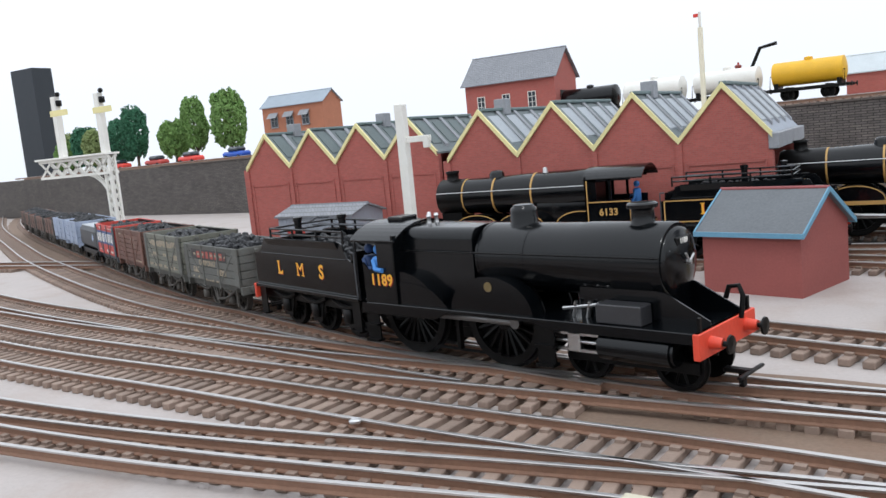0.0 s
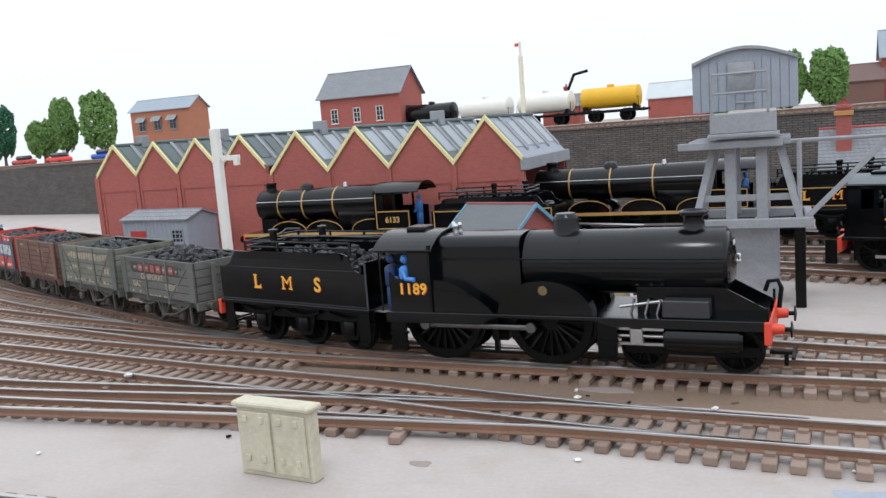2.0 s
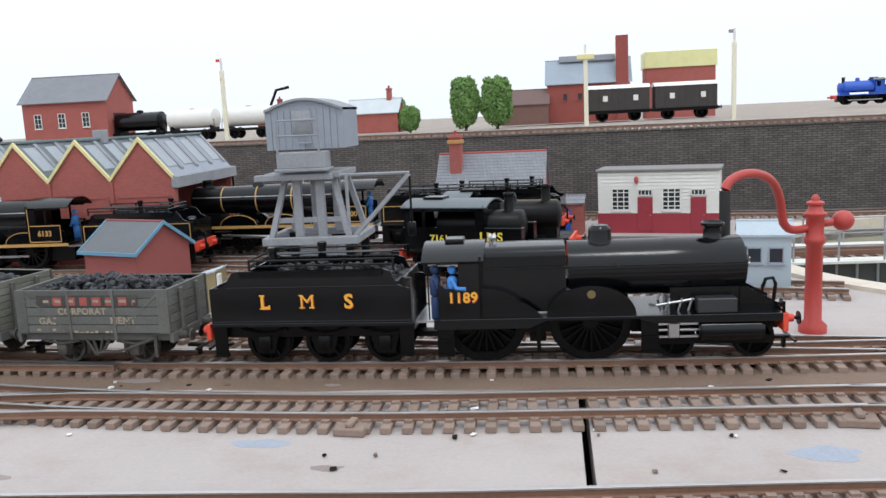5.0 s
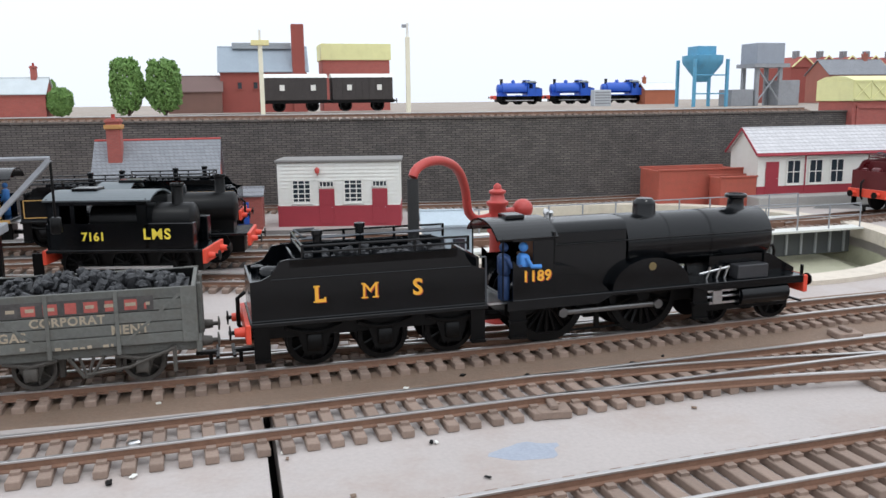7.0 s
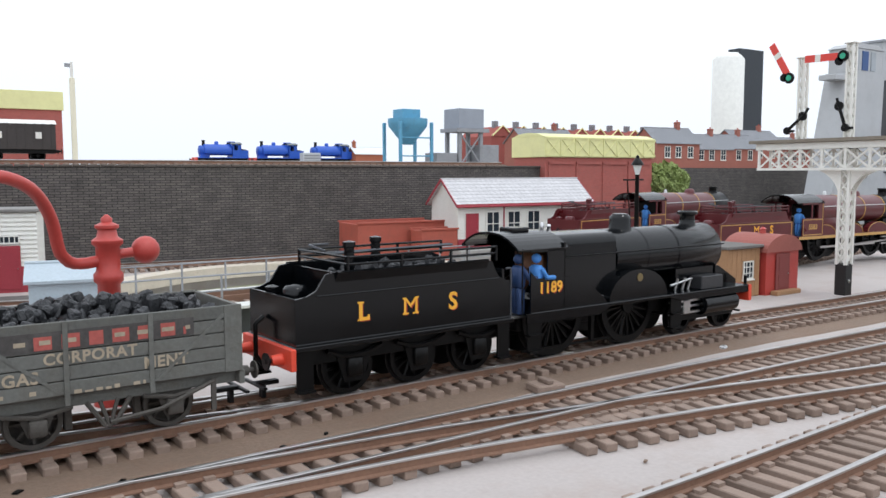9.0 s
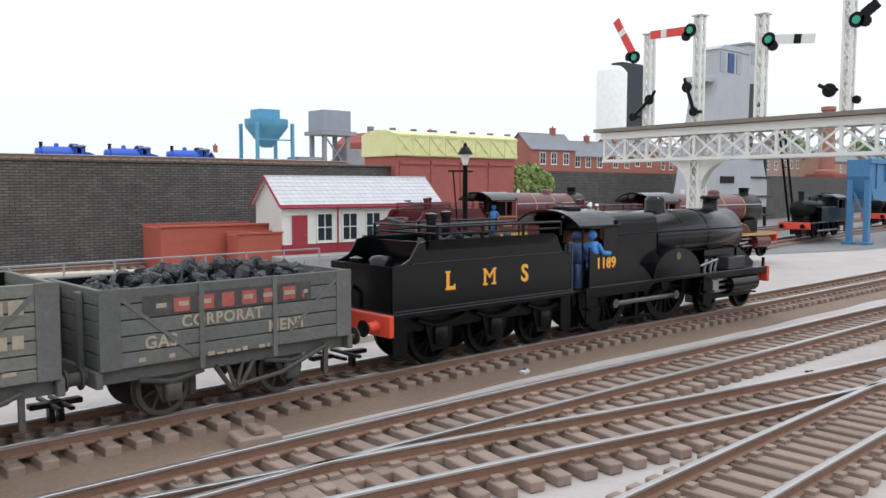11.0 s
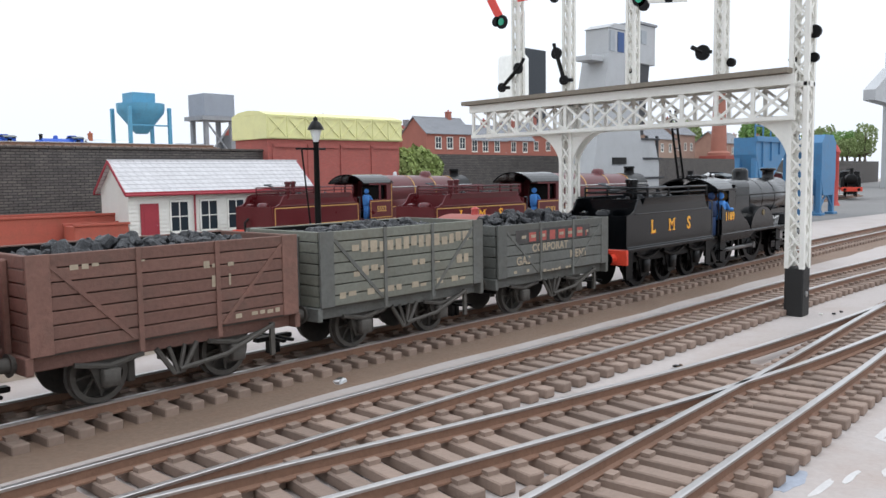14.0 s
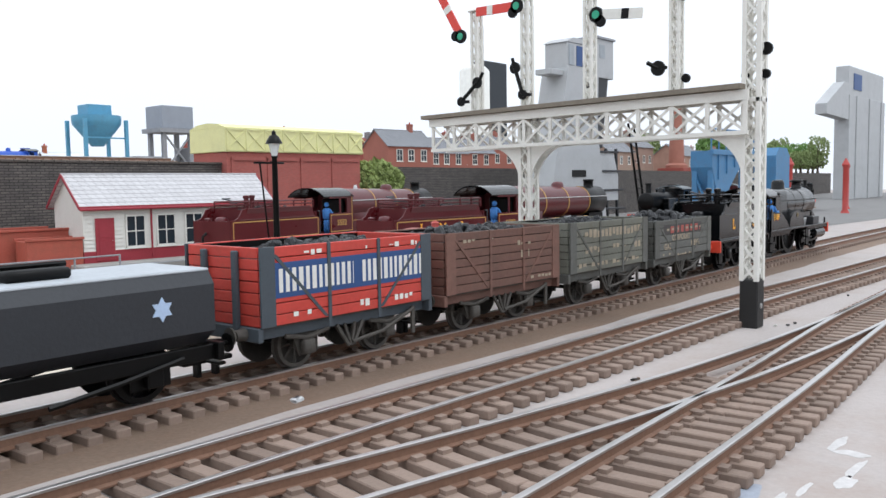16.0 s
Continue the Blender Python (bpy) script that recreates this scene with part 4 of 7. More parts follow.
w = wagon(P(0, 0, RAIL_TOP), "weathered olive grey seven-plank coal wagon with faded lettering", WOOD_GREEN, WOOD_GREY, 33.0, 7, True, 5, rise=-0.6)
bars(w[0], [(-28, 28, 26.5, 3.4), (-24, 26, 20.5, 2.6), (-26, 24, 15.2, 1.6)], PALE_LETTER, 15.84, "faded pale lettering", 2.4, 0.9, 0.3)
couple(w, 72.2)
w = wagon(P(0, 0, RAIL_TOP), "weathered red-brown seven-plank coal wagon", WOOD_BROWN, WOOD_BROWN, 33.0, 7, True, 8, rise=0.2)
bars(w[0], [(6, 14, 27, 1.6), (8, 13, 22.6, 2.6), (-26, -8, 29.5, 1.0), (14, 28, 14.6, 1.0)], PALE_LETTER, 15.84, "faint pale lettering")
couple(w, 72.2)
w = wagon(P(0, 0, RAIL_TOP), "bright red seven-plank coal wagon with blue lettered panel", WAGON_RED, paint("dark_blue_grey", (0.06, 0.075, 0.09), 0.6), 33.5, 7, True, 9, rise=-1.5)
for sd in (-1, 1):
    part("name_panel", Shape().box(-28, 29.5, sd * 15.84 - 0.06, sd * 15.84 + 0.06, 20.4, 29.4), WAGON_BLUE, w[0], "dark blue painted panel")
bars(w[0], [(-26.5, -0.5, 21.8, 6.0), (3, 28, 21.8, 6.0)], WHITE, 15.94, "bold white painted marks on the panel", 1.25, 0.95, 0.0)
bars(w[0], [(-18, -10, 30.6, 1.4), (2, 5, 30.6, 1.4), (14, 26, 30.6, 1.4), (-22, -16, 15.2, 1.2), (2, 10, 14.8, 2.0), (16, 30, 15.0, 1.6)], WHITE, 15.86, "small white painted marks")
couple(w, 72.2)
couple(tank_wagon(P(0, 0, RAIL_TOP), "black rectangular tank wagon with pale blue star"), 90)
PALE_BLUE = paint("pale_blue_wagon", (0.34, 0.40, 0.52), 0.65, vary=0.15, stain=0.2, bump=0.15)
for k in range(2):
    couple(wagon(P(0, 0, RAIL_TOP), "pale blue-grey steel open wagon with coal", PALE_BLUE, PALE_BLUE, 31.0, 4, True, 20 + k), 73)
for k in range(5):
    couple(wagon(P(0, 0, RAIL_TOP), "dark brown open wagon in the long train", WOOD_BROWN, UNDERFRAME, 28.0, 4, True, 30 + k), 73)

# way of the train: seconds, and place of the front buffers along x
FRONT = [(0.0, -122.2), (1.0, -60.0), (2.0, 5.2), (3.0, 68.5), (5.5, 225.7), (6.5, 291.7), (7.5, 360.8), (8.5, 428.2), (9.0, 460.8), (11.5, 624.5), (12.5, 688.0), (13.5, 752.6), (14.5, 820.8), (15.5, 890.3), (16.0, 925.5)]


def motions():
    line = PLAN["main"]
    step = 4.0
    def s_of_x(x):
        k = next(i for i in range(len(line) - 1) if line[i + 1].x >= x)
        a, b = line[k], line[k + 1]
        return step * (k + (x - a.x) / (b.x - a.x))
    def at_s(s):
        k = min(max(int(s / step), 0), len(line) - 2)
        return line[k].lerp(line[k + 1], s / step - k)
    knots = [(t, s_of_x(x)) for t, x in FRONT]
    def s_at(t):
        ts, ss = [k[0] for k in knots], [k[1] for k in knots]
        i = min(max(sum(1 for q in ts if q <= t) - 1, 0), len(ts) - 2)
        def slope(j):
            a, b = max(j - 1, 0), min(j + 1, len(ts) - 1)
            return (ss[b] - ss[a]) / (ts[b] - ts[a])
        h = ts[i + 1] - ts[i]
        u = (t - ts[i]) / h
        return (2 * u ** 3 - 3 * u * u + 1) * ss[i] + (u ** 3 - 2 * u * u + u) * h * slope(i) + (3 * u * u - 2 * u ** 3) * ss[i + 1] + (u ** 3 - u * u) * h * slope(i + 1)
    times = [k * 0.1 for k in range(161)]
    for ob, back, base, axles, rods in TRAIN:
        rows = []
        for t in times[::4]:
            s = s_at(t) - back
            a, b = at_s(s - base / 2), at_s(s + base / 2)
            c = (a + b) / 2
            rows.append((t, P(c.x, c.y, RAIL_TOP, math.degrees(math.atan2(b.y - a.y, b.x - a.x)))))
        walk(ob, rows)
        for axle, r in axles:
            x, _, z = axle.matrix_basis.translation / MM
            walk(axle, [(t, P(x, 0, z, 0, 0, math.degrees((s_at(t) - s_at(0)) / r))) for t in times])
        for rod, y in rods:
            rr = []
            for t in times:
                a = (s_at(t) - s_at(0)) / 14.0
                rr.append((t, P(6.2 * math.cos(a), y, 14 - 6.2 * math.sin(a))))
            walk(rod, rr)


# ---- behind the camera: unseen low walls added to block low light ----
LIGHT_BLOCK = paint("light_block_pale", (0.55, 0.55, 0.54), 0.9, vary=0.08, big=3, bump=0.05)
# never in view; they only shape reflections and light from low angles
slab("wall_south", Shape().box(-3400, 4900, -1020, -1000, -800, 180), LIGHT_BLOCK, "unseen low pale wall, added to block low-angle light")
slab("wall_west", Shape().box(-3420, -3400, -1020, 800, -800, 180), LIGHT_BLOCK, "unseen low pale wall, added to block low-angle light")

# ---- kinds of things ----
def window(parent, x, z, w, h, y=-0.2, cols=2, rows=2, frame=WHITE, sill=True, glazing=GLASS, out=-1):
    """A small window on a wall that faces negative y at local y."""
    f = Shape()
    t = max(0.5, w * 0.08)
    f.box(x - w / 2, x + w / 2, y, y + out * 0.7, z, z + t).box(x - w / 2, x + w / 2, y, y + out * 0.7, z + h - t, z + h)
    f.box(x - w / 2, x - w / 2 + t, y, y + out * 0.7, z, z + h).box(x + w / 2 - t, x + w / 2, y, y + out * 0.7, z, z + h)
    wo = part("window", f, frame, parent)
    part("pane", Shape().box(x - w / 2 + t, x + w / 2 - t, y, y + out * 0.25, z + t, z + h - t), glazing, wo)
    bars_ = Shape()
    for k in range(1, cols):
        u = x - w / 2 + w * k / cols
        bars_.box(u - t * 0.3, u + t * 0.3, y, y + out * 0.5, z + t, z + h - t)
    for k in range(1, rows):
        u = z + h * k / rows
        bars_.box(x - w / 2 + t, x + w / 2 - t, y, y + out * 0.5, u - t * 0.3, u + t * 0.3)
    if cols > 1 or rows > 1:
        part("glazing_bar", bars_, frame, wo)
    if sill:
        part("sill", Shape().box(x - w / 2 - 0.8, x + w / 2 + 0.8, y, y + out * 1.2, z - 0.9, z, 0.2), frame, wo)


def door(parent, x, z, w, h, mat, y=-0.2, out=-1):
    d = part("door", Shape().box(x - w / 2, x + w / 2, y, y + out * 0.6, z, z + h, 0.2).box(x - w / 2 + w * 0.18, x + w / 2 - w * 0.18, y + out * 0.6, y + out * 0.8, z + h * 0.1, z + h * 0.45).box(x - w / 2 + w * 0.18, x + w / 2 - w * 0.18, y + out * 0.6, y + out * 0.8, z + h * 0.55, z + h * 0.9), mat, parent)
    part("handle", Shape().ball((x + w * 0.36, y + out * 1.0, z + h * 0.47), 0.35, 6), CHROME, d)


def house(at, name, label, w, d, eave, ridge, wall_mat, roof_mat, over=2.0, ridge_mat=None, chimney=None, category="building", base=0.0, barge=None):
    """A gabled building; its ridge runs along local x, its front faces negative y."""
    t = thing(name, at, label, category)
    body = Shape().box(0, w, 0, d, base, eave)
    body.prism([(0.01, eave), (d - 0.01, eave), (d / 2, ridge - 0.4)], "x", 0.01, w - 0.01)
    part("wall", body, wall_mat, t)
    sl = (ridge - eave) / (d / 2)
    for k, (ya, yb) in enumerate(((-over, d / 2), (d + over, d / 2))):
        za = eave - sl * over
        s = Shape().add([(-over, ya, za), (w + over, ya, za), (w + over, yb, ridge), (-over, yb, ridge), (-over, ya, za + 1.1), (w + over, ya, za + 1.1), (w + over, yb, ridge + 1.1), (-over, yb, ridge + 1.1)],
                        [(0, 1, 2, 3), (4, 5, 6, 7), (0, 1, 5, 4), (1, 2, 6, 5), (2, 3, 7, 6), (3, 0, 4, 7)])
        part("roof", s, roof_mat, t)
    part("ridge_cap", Shape().tube([(-over, d / 2, ridge + 1.0), (w + over, d / 2, ridge + 1.0)], 0.8, 8), ridge_mat or roof_mat, t)
    if barge:
        for x in (-over - 0.1, w + over - 0.5):
            s = Shape()
            for ya in (-over, d + over):
                s.add([(x, ya, eave - sl * over - 0.6), (x, d / 2, ridge - 0.6), (x, d / 2, ridge + 1.6), (x, ya, eave - sl * over + 1.6), (x + 0.6, ya, eave - sl * over - 0.6), (x + 0.6, d / 2, ridge - 0.6), (x + 0.6, d / 2, ridge + 1.6), (x + 0.6, ya, eave - sl * over + 1.6)],
                      [(0, 1, 2, 3), (4, 5, 6, 7), (0, 1, 5, 4), (3, 2, 6, 7), (0, 3, 7, 4)])
            part("bargeboard", s, barge, t)
        for y in (-over - 0.5, d + over):
            part("fascia", Shape().box(-over, w + over, y, y + 0.6, eave - sl * over - 0.6, eave - sl * over + 1.4), barge, t)
    if chimney:
        x, y, cw, top = chimney
        c = part("chimney", Shape().box(x - cw, x + cw, y - cw, y + cw, eave, top, 0.2).box(x - cw - 0.7, x + cw + 0.7, y - cw - 0.7, y + cw + 0.7, top - 2.5, top - 1, 0.2), wall_mat, t)
        part("chimney_pot", Shape().lathe([(1.4, 0), (1.2, 2.6), (1.5, 3)], (x, y, top), 10), CRANE_RED, c)
    return t


LEAF = {}


def foliage(name, colour):
    if name not in LEAF:
        LEAF[name] = paint(name, colour, 0.8, vary=0.45, grain=500, big=90, bump=0.5)
    return LEAF[name]


def tree(at, label, height, radius, trunk, mat, seed, count=2000):
    """A tapered trunk with limbs and an uneven crown of small leaf clumps."""
    rnd = random.Random(seed)
    t = thing("tree", at, label, "tree", "model trees")
    tr = Shape().tube([(0, 0, 0), (0.4, 0.2, trunk * 0.6), (0, 0, height * 0.75)], [radius * 0.13, radius * 0.09, radius * 0.03], 8)
    for k in range(6):
        a = k * 1.1 + rnd.random()
        z = trunk * (0.8 + 0.12 * k)
        tr.tube([(0, 0, z), (radius * 0.6 * math.cos(a), radius * 0.6 * math.sin(a), z + radius * 0.6)], [radius * 0.05, radius * 0.015], 5)
    part("trunk", tr, paint("bark", (0.10, 0.075, 0.055), 0.9, vary=0.3, bump=0.5), t)
    s = Shape()
    h2 = (height - trunk * 0.75) / 2
    zc = height - h2
    for k in range(count):
        u, a = rnd.uniform(-1, 1), rnd.uniform(0, 6.2832)
        lump = 0.86 + 0.2 * noise.noise((math.cos(a) * 1.7 + seed, math.sin(a) * 1.7, u * 2.0))
        rr = lump * rnd.uniform(0.55, 1.0) ** 0.4
        f = math.sqrt(1 - u * u) ** 0.55
        p = Vector((radius * rr * f * math.cos(a), radius * rr * f * math.sin(a), zc + h2 * rr * u))
        q = rnd.uniform(0.06, 0.12) * radius + 0.35
        m = Matrix.Translation(p) @ Euler((rnd.uniform(0, 6), rnd.uniform(0, 6), rnd.uniform(0, 6))).to_matrix().to_4x4()
        vs = [m @ Vector(c) for c in ((-q, 0, 0), (0, -q * 0.8, q * 0.3), (q, 0, 0), (0, q * 0.8, q * 0.35), (0, 0, -q * 0.5))]
        s.add(vs, [(0, 1, 2, 3), (0, 4, 1), (1, 4, 2), (2, 4, 3), (3, 4, 0)])
    tagged(part("crown", s, mat, t), kind="stuff")
    return t


def express_engine(at, label, mat, lined, number, wheel=12.5, k=1.0):
    """A large six-coupled engine standing still; faces local x. k shortens all that lies ahead of the middle."""
    f = lambda x: x * k if x > 0 else x
    t = thing("steam_locomotive", at, label, "steam locomotive")
    part("frame", Shape().box(-72, f(72), -5.5, 5.5, 5, 16, 0.3), FRAME_BLACK, t)
    rp = part("running_plate", Shape().box(-74, f(74), -15.2, 15.2, 17, 18.2, 0.2), mat, t)
    part("footplate_edge", Shape().box(-74, f(74), -15.5, -15.2, 16.2, 18.2).box(-74, f(74), 15.2, 15.5, 16.2, 18.2), lined, t)
    part("firebox", Shape().lathe([(11.2, -46), (10.8, -14)], (0, 0, 35.5), 28, "x").box(-46, -16, -9.5, 9.5, 18, 35.5, 1), mat, t)
    b = part("boiler", Shape().lathe([(10.8, -14), (9.8, f(40))], (0, 0, 35.5), 28, "x"), mat, t)
    for x, r in ((-14, 11.0), (13, 10.5), (39.6, 10.1)):
        part("boiler_band", Shape().lathe([(r, -0.5), (r, 0.5)], (f(x), 0, 35.5), 28, "x"), lined, b)
    sm = part("smokebox", Shape().lathe([(10.2, f(40)), (10.2, f(62)), (9.4, f(63)), (8, f(63.3)), (4, f(64.6)), (0.1, f(65))], (0, 0, 35.5), 28, "x").box(f(42), f(60), -7.5, 7.5, 17, 27), FRAME_BLACK, t)
    part("smokebox_hinge", Shape().tube([(f(64), -6, 33), (f(65), 2, 33)], 0.4, 6).tube([(f(64), -6, 38), (f(65), 2, 38)], 0.4, 6), CHROME, sm)
    part("chimney", Shape().lathe([(4.6, -1), (3.5, 0.6), (3.4, 3.6), (4.0, 4.2), (3.8, 5.2), (2.8, 5.2), (2.6, 1)], (f(53), 0, 45.2), 20), FRAME_BLACK, t)
    part("dome", Shape().lathe([(5.4, -2), (4.4, -0.4), (4.2, 1.8), (3, 3.2), (0.1, 3.6)], (f(14), 0, 45.6), 20), mat, t)
    part("safety_valve", Shape().lathe([(1.6, 0), (1.2, 2.6), (0.5, 3)], (-20, 2.2, 46), 10), CHROME, t)
    for y in (-10.8, 10.8):
        part("handrail", Shape().tube([(-44, y, 38.5), (f(61), y, 38.5)], 0.3, 6), CHROME, t)
    cab = Shape()
    for y0 in (-15, 14.4):
        cab.box(-70, -46, y0, y0 + 0.6, 18, 31).box(-52, -46, y0, y0 + 0.6, 31, 42).box(-70, -46, y0, y0 + 0.6, 40.4, 42).box(-60, -58.6, y0, y0 + 0.6, 31, 42)
    cab.box(-46.6, -45.8, -15, 15, 18, 43)
    part("cab", cab, mat, t)
    cl = Shape()
    for y0 in (-15.15, 15.05):
        cl.box(-69, -47, y0, y0 + 0.1, 19, 19.6).box(-69, -47, y0, y0 + 0.1, 29.6, 30.2).box(-69.5, -69, y0, y0 + 0.1, 19, 30.2).box(-47.4, -46.8, y0, y0 + 0.1, 19, 41)
    part("cab_lining", cl, lined, t)
    roof = [(15.2 * u, 41.8 + 5.6 * (1 - abs(u) ** 2.4)) for u in [-1 + 2 * k / 14 for k in range(15)]]
    part("cab_roof", Shape().prism(roof + [(p[0] * 0.97, p[1] - 0.7) for p in roof[::-1]], "x", -76, -45), BLACK, t)
    part("backhead", Shape().box(-49.5, -46.6, -9, 9, 18, 40, 1), FRAME_BLACK, t)
    for x in (-42, -8, f(26)):
        prof = [(x + 14 * math.cos(math.pi * k / 12), 18.2 + 7.5 * math.sin(math.pi * k / 12)) for k in range(13)]
        for y0, y1 in ((-13.5, -9), (9, 13.5)):
            sp = part("splasher", Shape().prism(prof, "y", y0, y1), mat, t)
            e = y0 if y0 < 0 else y1
            arc = [(x + 13.6 * math.cos(math.pi * k / 12), e + (-0.1 if e < 0 else 0.1), 18.4 + 7.2 * math.sin(math.pi * k / 12)) for k in range(13)]
            part("splasher_beading", Shape().tube(arc, 0.28, 5), lined, sp)
        wheel_pair(t, x, wheel, 16)
    for x in (f(46) + (4 if k < 1 else 0), f(66)):
        wheel_pair(t, x, 6.6, 10)
    for sg in (-1, 1):
        part("cylinder", Shape().cyl((f(46), sg * 12.4, 11.5), (f(64), sg * 12.4, 11.5), 4.4).box(f(46), f(64), sg * 9, sg * 15, 12, 17, 0.5), mat, t)
        part("coupling_rod", Shape().box(-42, f(26), sg * 10.6 - 0.5, sg * 10.6 + 0.5, 8.6, 10.2, 0.2), CHROME, t)
        part("connecting_rod", Shape().tube([(-8, sg * 11.6, 9.4), (f(40), sg * 11.8, 11.4)], 0.9, 6).box(f(32), f(46), sg * 12 - 0.6, sg * 12 + 0.6, 13.4, 14.4).box(f(32), f(46), sg * 12 - 0.6, sg * 12 + 0.6, 8.4, 9.4), CHROME, t)
    part("buffer_beam", Shape().box(f(73), f(74.6), -15.6, 15.6, 11, 18.2, 0.2), BUFFER_RED, t)
    for y in (-10, 10):
        buffer(t, f(74.6), y, 14.2, 1, BUFFER_RED)
    hook(t, f(71), 1)
    for sd in (-1, 1):
        side_text(t, number, 5.0, LINING, -58, sd * 15.1, 24.6, sd, label="yellow cabside figures")
    part("footplateman", figure(), BLUE_CLOTH, t, "small plain blue painted figure", at=P(-66, -9, 18))
    return t


def tank_engine(at, label, mat, text, saddle=False, lined=LINING, length=58.0, cab_from=None, cab_to=-16.0, number=""):
    t = thing("tank_locomotive", at, label, "tank locomotive")
    L_ = length
    part("frame", Shape().box(-L_ + 3, L_ - 3, -5.5, 5.5, 4.5, 15, 0.3), FRAME_BLACK, t)
    part("running_plate", Shape().box(-L_, L_, -15, 15, 15, 16.4, 0.2), mat, t)
    part("boiler", Shape().lathe([(8.6, -18), (8.6, L_ - 8), (7.6, L_ - 7), (3, L_ - 6), (0.1, L_ - 5.6)], (0, 0, 28.5), 24, "x").box(L_ - 24, L_ - 8, -6, 6, 16, 24), FRAME_BLACK if not saddle else mat, t)
    if saddle:
        prof = [(12.5 * math.sin(a), 27 + 12.5 * math.cos(a)) for a in [-1.9 + 3.8 * k / 16 for k in range(17)]]
        part("saddle_tank", Shape().prism(prof, "x", -16, L_ - 14), mat, t)
    else:
        for y0, y1 in ((-14.6, -9), (9, 14.6)):
            part("side_tank", Shape().box(cab_to - 2, L_ - (32 if cab_from is None else 4), y0, y1, 16.4, 29 if cab_from is not None else 31, 0.4), mat, t)
    part("chimney", Shape().lathe([(4, -1), (2.8, 0.6), (2.6, 8), (3.3, 8.6), (3.2, 9.8), (2.4, 9.8), (2.2, 4)], (L_ - 15, 0, 36.5), 18), FRAME_BLACK, t)
    part("dome", Shape().lathe([(4.2, -1), (3.6, 1), (3.5, 3.6), (2.4, 5), (0.1, 5.4)], (8, 0, 36.5 + (3 if saddle else 0)), 18), mat, t)
    cab = Shape()
    x0, x1 = (-L_ + 14 if cab_from is None else cab_from), cab_to
    for y0 in (-14.6, 14.0):
        cab.box(-L_ + 1, x1 if not saddle else x1, y0, y0 + 0.6, 16.4, 29).box(x0, x0 + 6, y0, y0 + 0.6, 29, 40).box(x1 - 5, x1, y0, y0 + 0.6, 29, 40).box(x0, x1, y0, y0 + 0.6, 37.6, 40).box(x0 + 11, x0 + 13, y0, y0 + 0.6, 29, 40)
    cab.box(x1 - 0.6, x1, -14.6, 14.6, 16.4, 40.6).box(x0, x0 + 0.6, -14.6, 14.6, 16.4, 40.6).box(-L_ + 1, -L_ + 1.6, -14.6, 14.6, 16.4, 29)
    part("cab", cab, mat, t)
    roof = [(15.2 * u, 40 + 3.4 * (1 - abs(u) ** 2.2)) for u in [-1 + 2 * k / 12 for k in range(13)]]
    ro = part("cab_roof", Shape().prism(roof + [(p[0] * 0.97, p[1] - 0.7) for p in roof[::-1]], "x", x0 - 1.5, x1 + 2), paint("grey_roof", (0.12, 0.14, 0.15), 0.5), t)
    part("roof_vent", Shape().box(x0 + 8, x0 + 20, -5, 5, 43, 44.6, 0.3), mat, ro)
    if cab_from is None:
        part("bunker_coal", heap(-L_ + 2, x0 - 1, -12, 12, 27, 30.5, 40, 11, (1, 2)), COAL, t)
    q = min(1.0, (L_ - 8) / 36)
    for x in (-30 * q, -2 * q, 26 * q):
        wheel_pair(t, x, 8.4 if not saddle else 8.2, 12)
    for sg in (-1, 1):
        part("coupling_rod", Shape().box(-30 * q, 26 * q, sg * 10.4 - 0.5, sg * 10.4 + 0.5, 6.4, 8, 0.2), CHROME, t)
        part("footstep", Shape().box(-44, -39, sg * 14 - 0.3, sg * 14 + 0.3, 4, 15), FRAME_BLACK, t)
    for ex in (-1, 1):
        part("buffer_beam", Shape().box(ex * L_, ex * (L_ + 1.6), -15.4, 15.4, 9.6, 16.4, 0.2), BUFFER_RED, t)
        for y in (-10, 10):
            buffer(t, ex * (L_ + 1.6), y, 12.8, ex, BUFFER_RED)
    if text:
        for sd in (-1, 1):
            side_text(t, text, 7.0, lined, 16 if number else 4, sd * 14.75, 23.6, sd, 1.15, label="painted tank side initials")
            if number:
                side_text(t, number, 5.6, lined, -14, sd * 14.75, 22.6, sd, label="yellow side figures")
    return t


def van(at, label, name="van", mat=None, roof=None, w=66.0):
    """A closed wooden van with an arched roof."""
    mat = mat or paint("van_brown_black", (0.05, 0.042, 0.04), 0.7, vary=0.3)
    t = thing(name, at, label, "railway van", "vans on the upper level")
    h = w / 2
    part("body", Shape().box(-h, h, -15, 15, 12, 36, 0.3), mat, t)
    for k in range(9):
        x = -h + w * (k + 0.5) / 9
        part("batten", Shape().box(x - 0.5, x + 0.5, -15.5, -15, 12, 36), mat, t)
    prof = [(15.6 * u, 35.6 + 4.4 * (1 - abs(u) ** 2.2)) for u in [-1 + 2 * k / 10 for k in range(11)]]
    part("roof", Shape().prism(prof, "x", -h - 0.8, h + 0.8), roof or WHITE, t, "pale arched roof")
    part("solebar", Shape().box(-h, h, -13, 13, 8.4, 12), FRAME_BLACK, t)
    for x in (-18, 18):
        wheel_pair(t, x, 6.3, 6)
    for ex in (-1, 1):
        for y in (-10, 10):
            buffer(t, ex * h, y, 10.6, ex)
    for x in (-h * 0.45, h * 0.55):
        part("white_panel", Shape().box(x - 2.6, x + 2.6, -15.75, -15.5, 22, 28), WHITE, t, "small white painted panel")
    return t


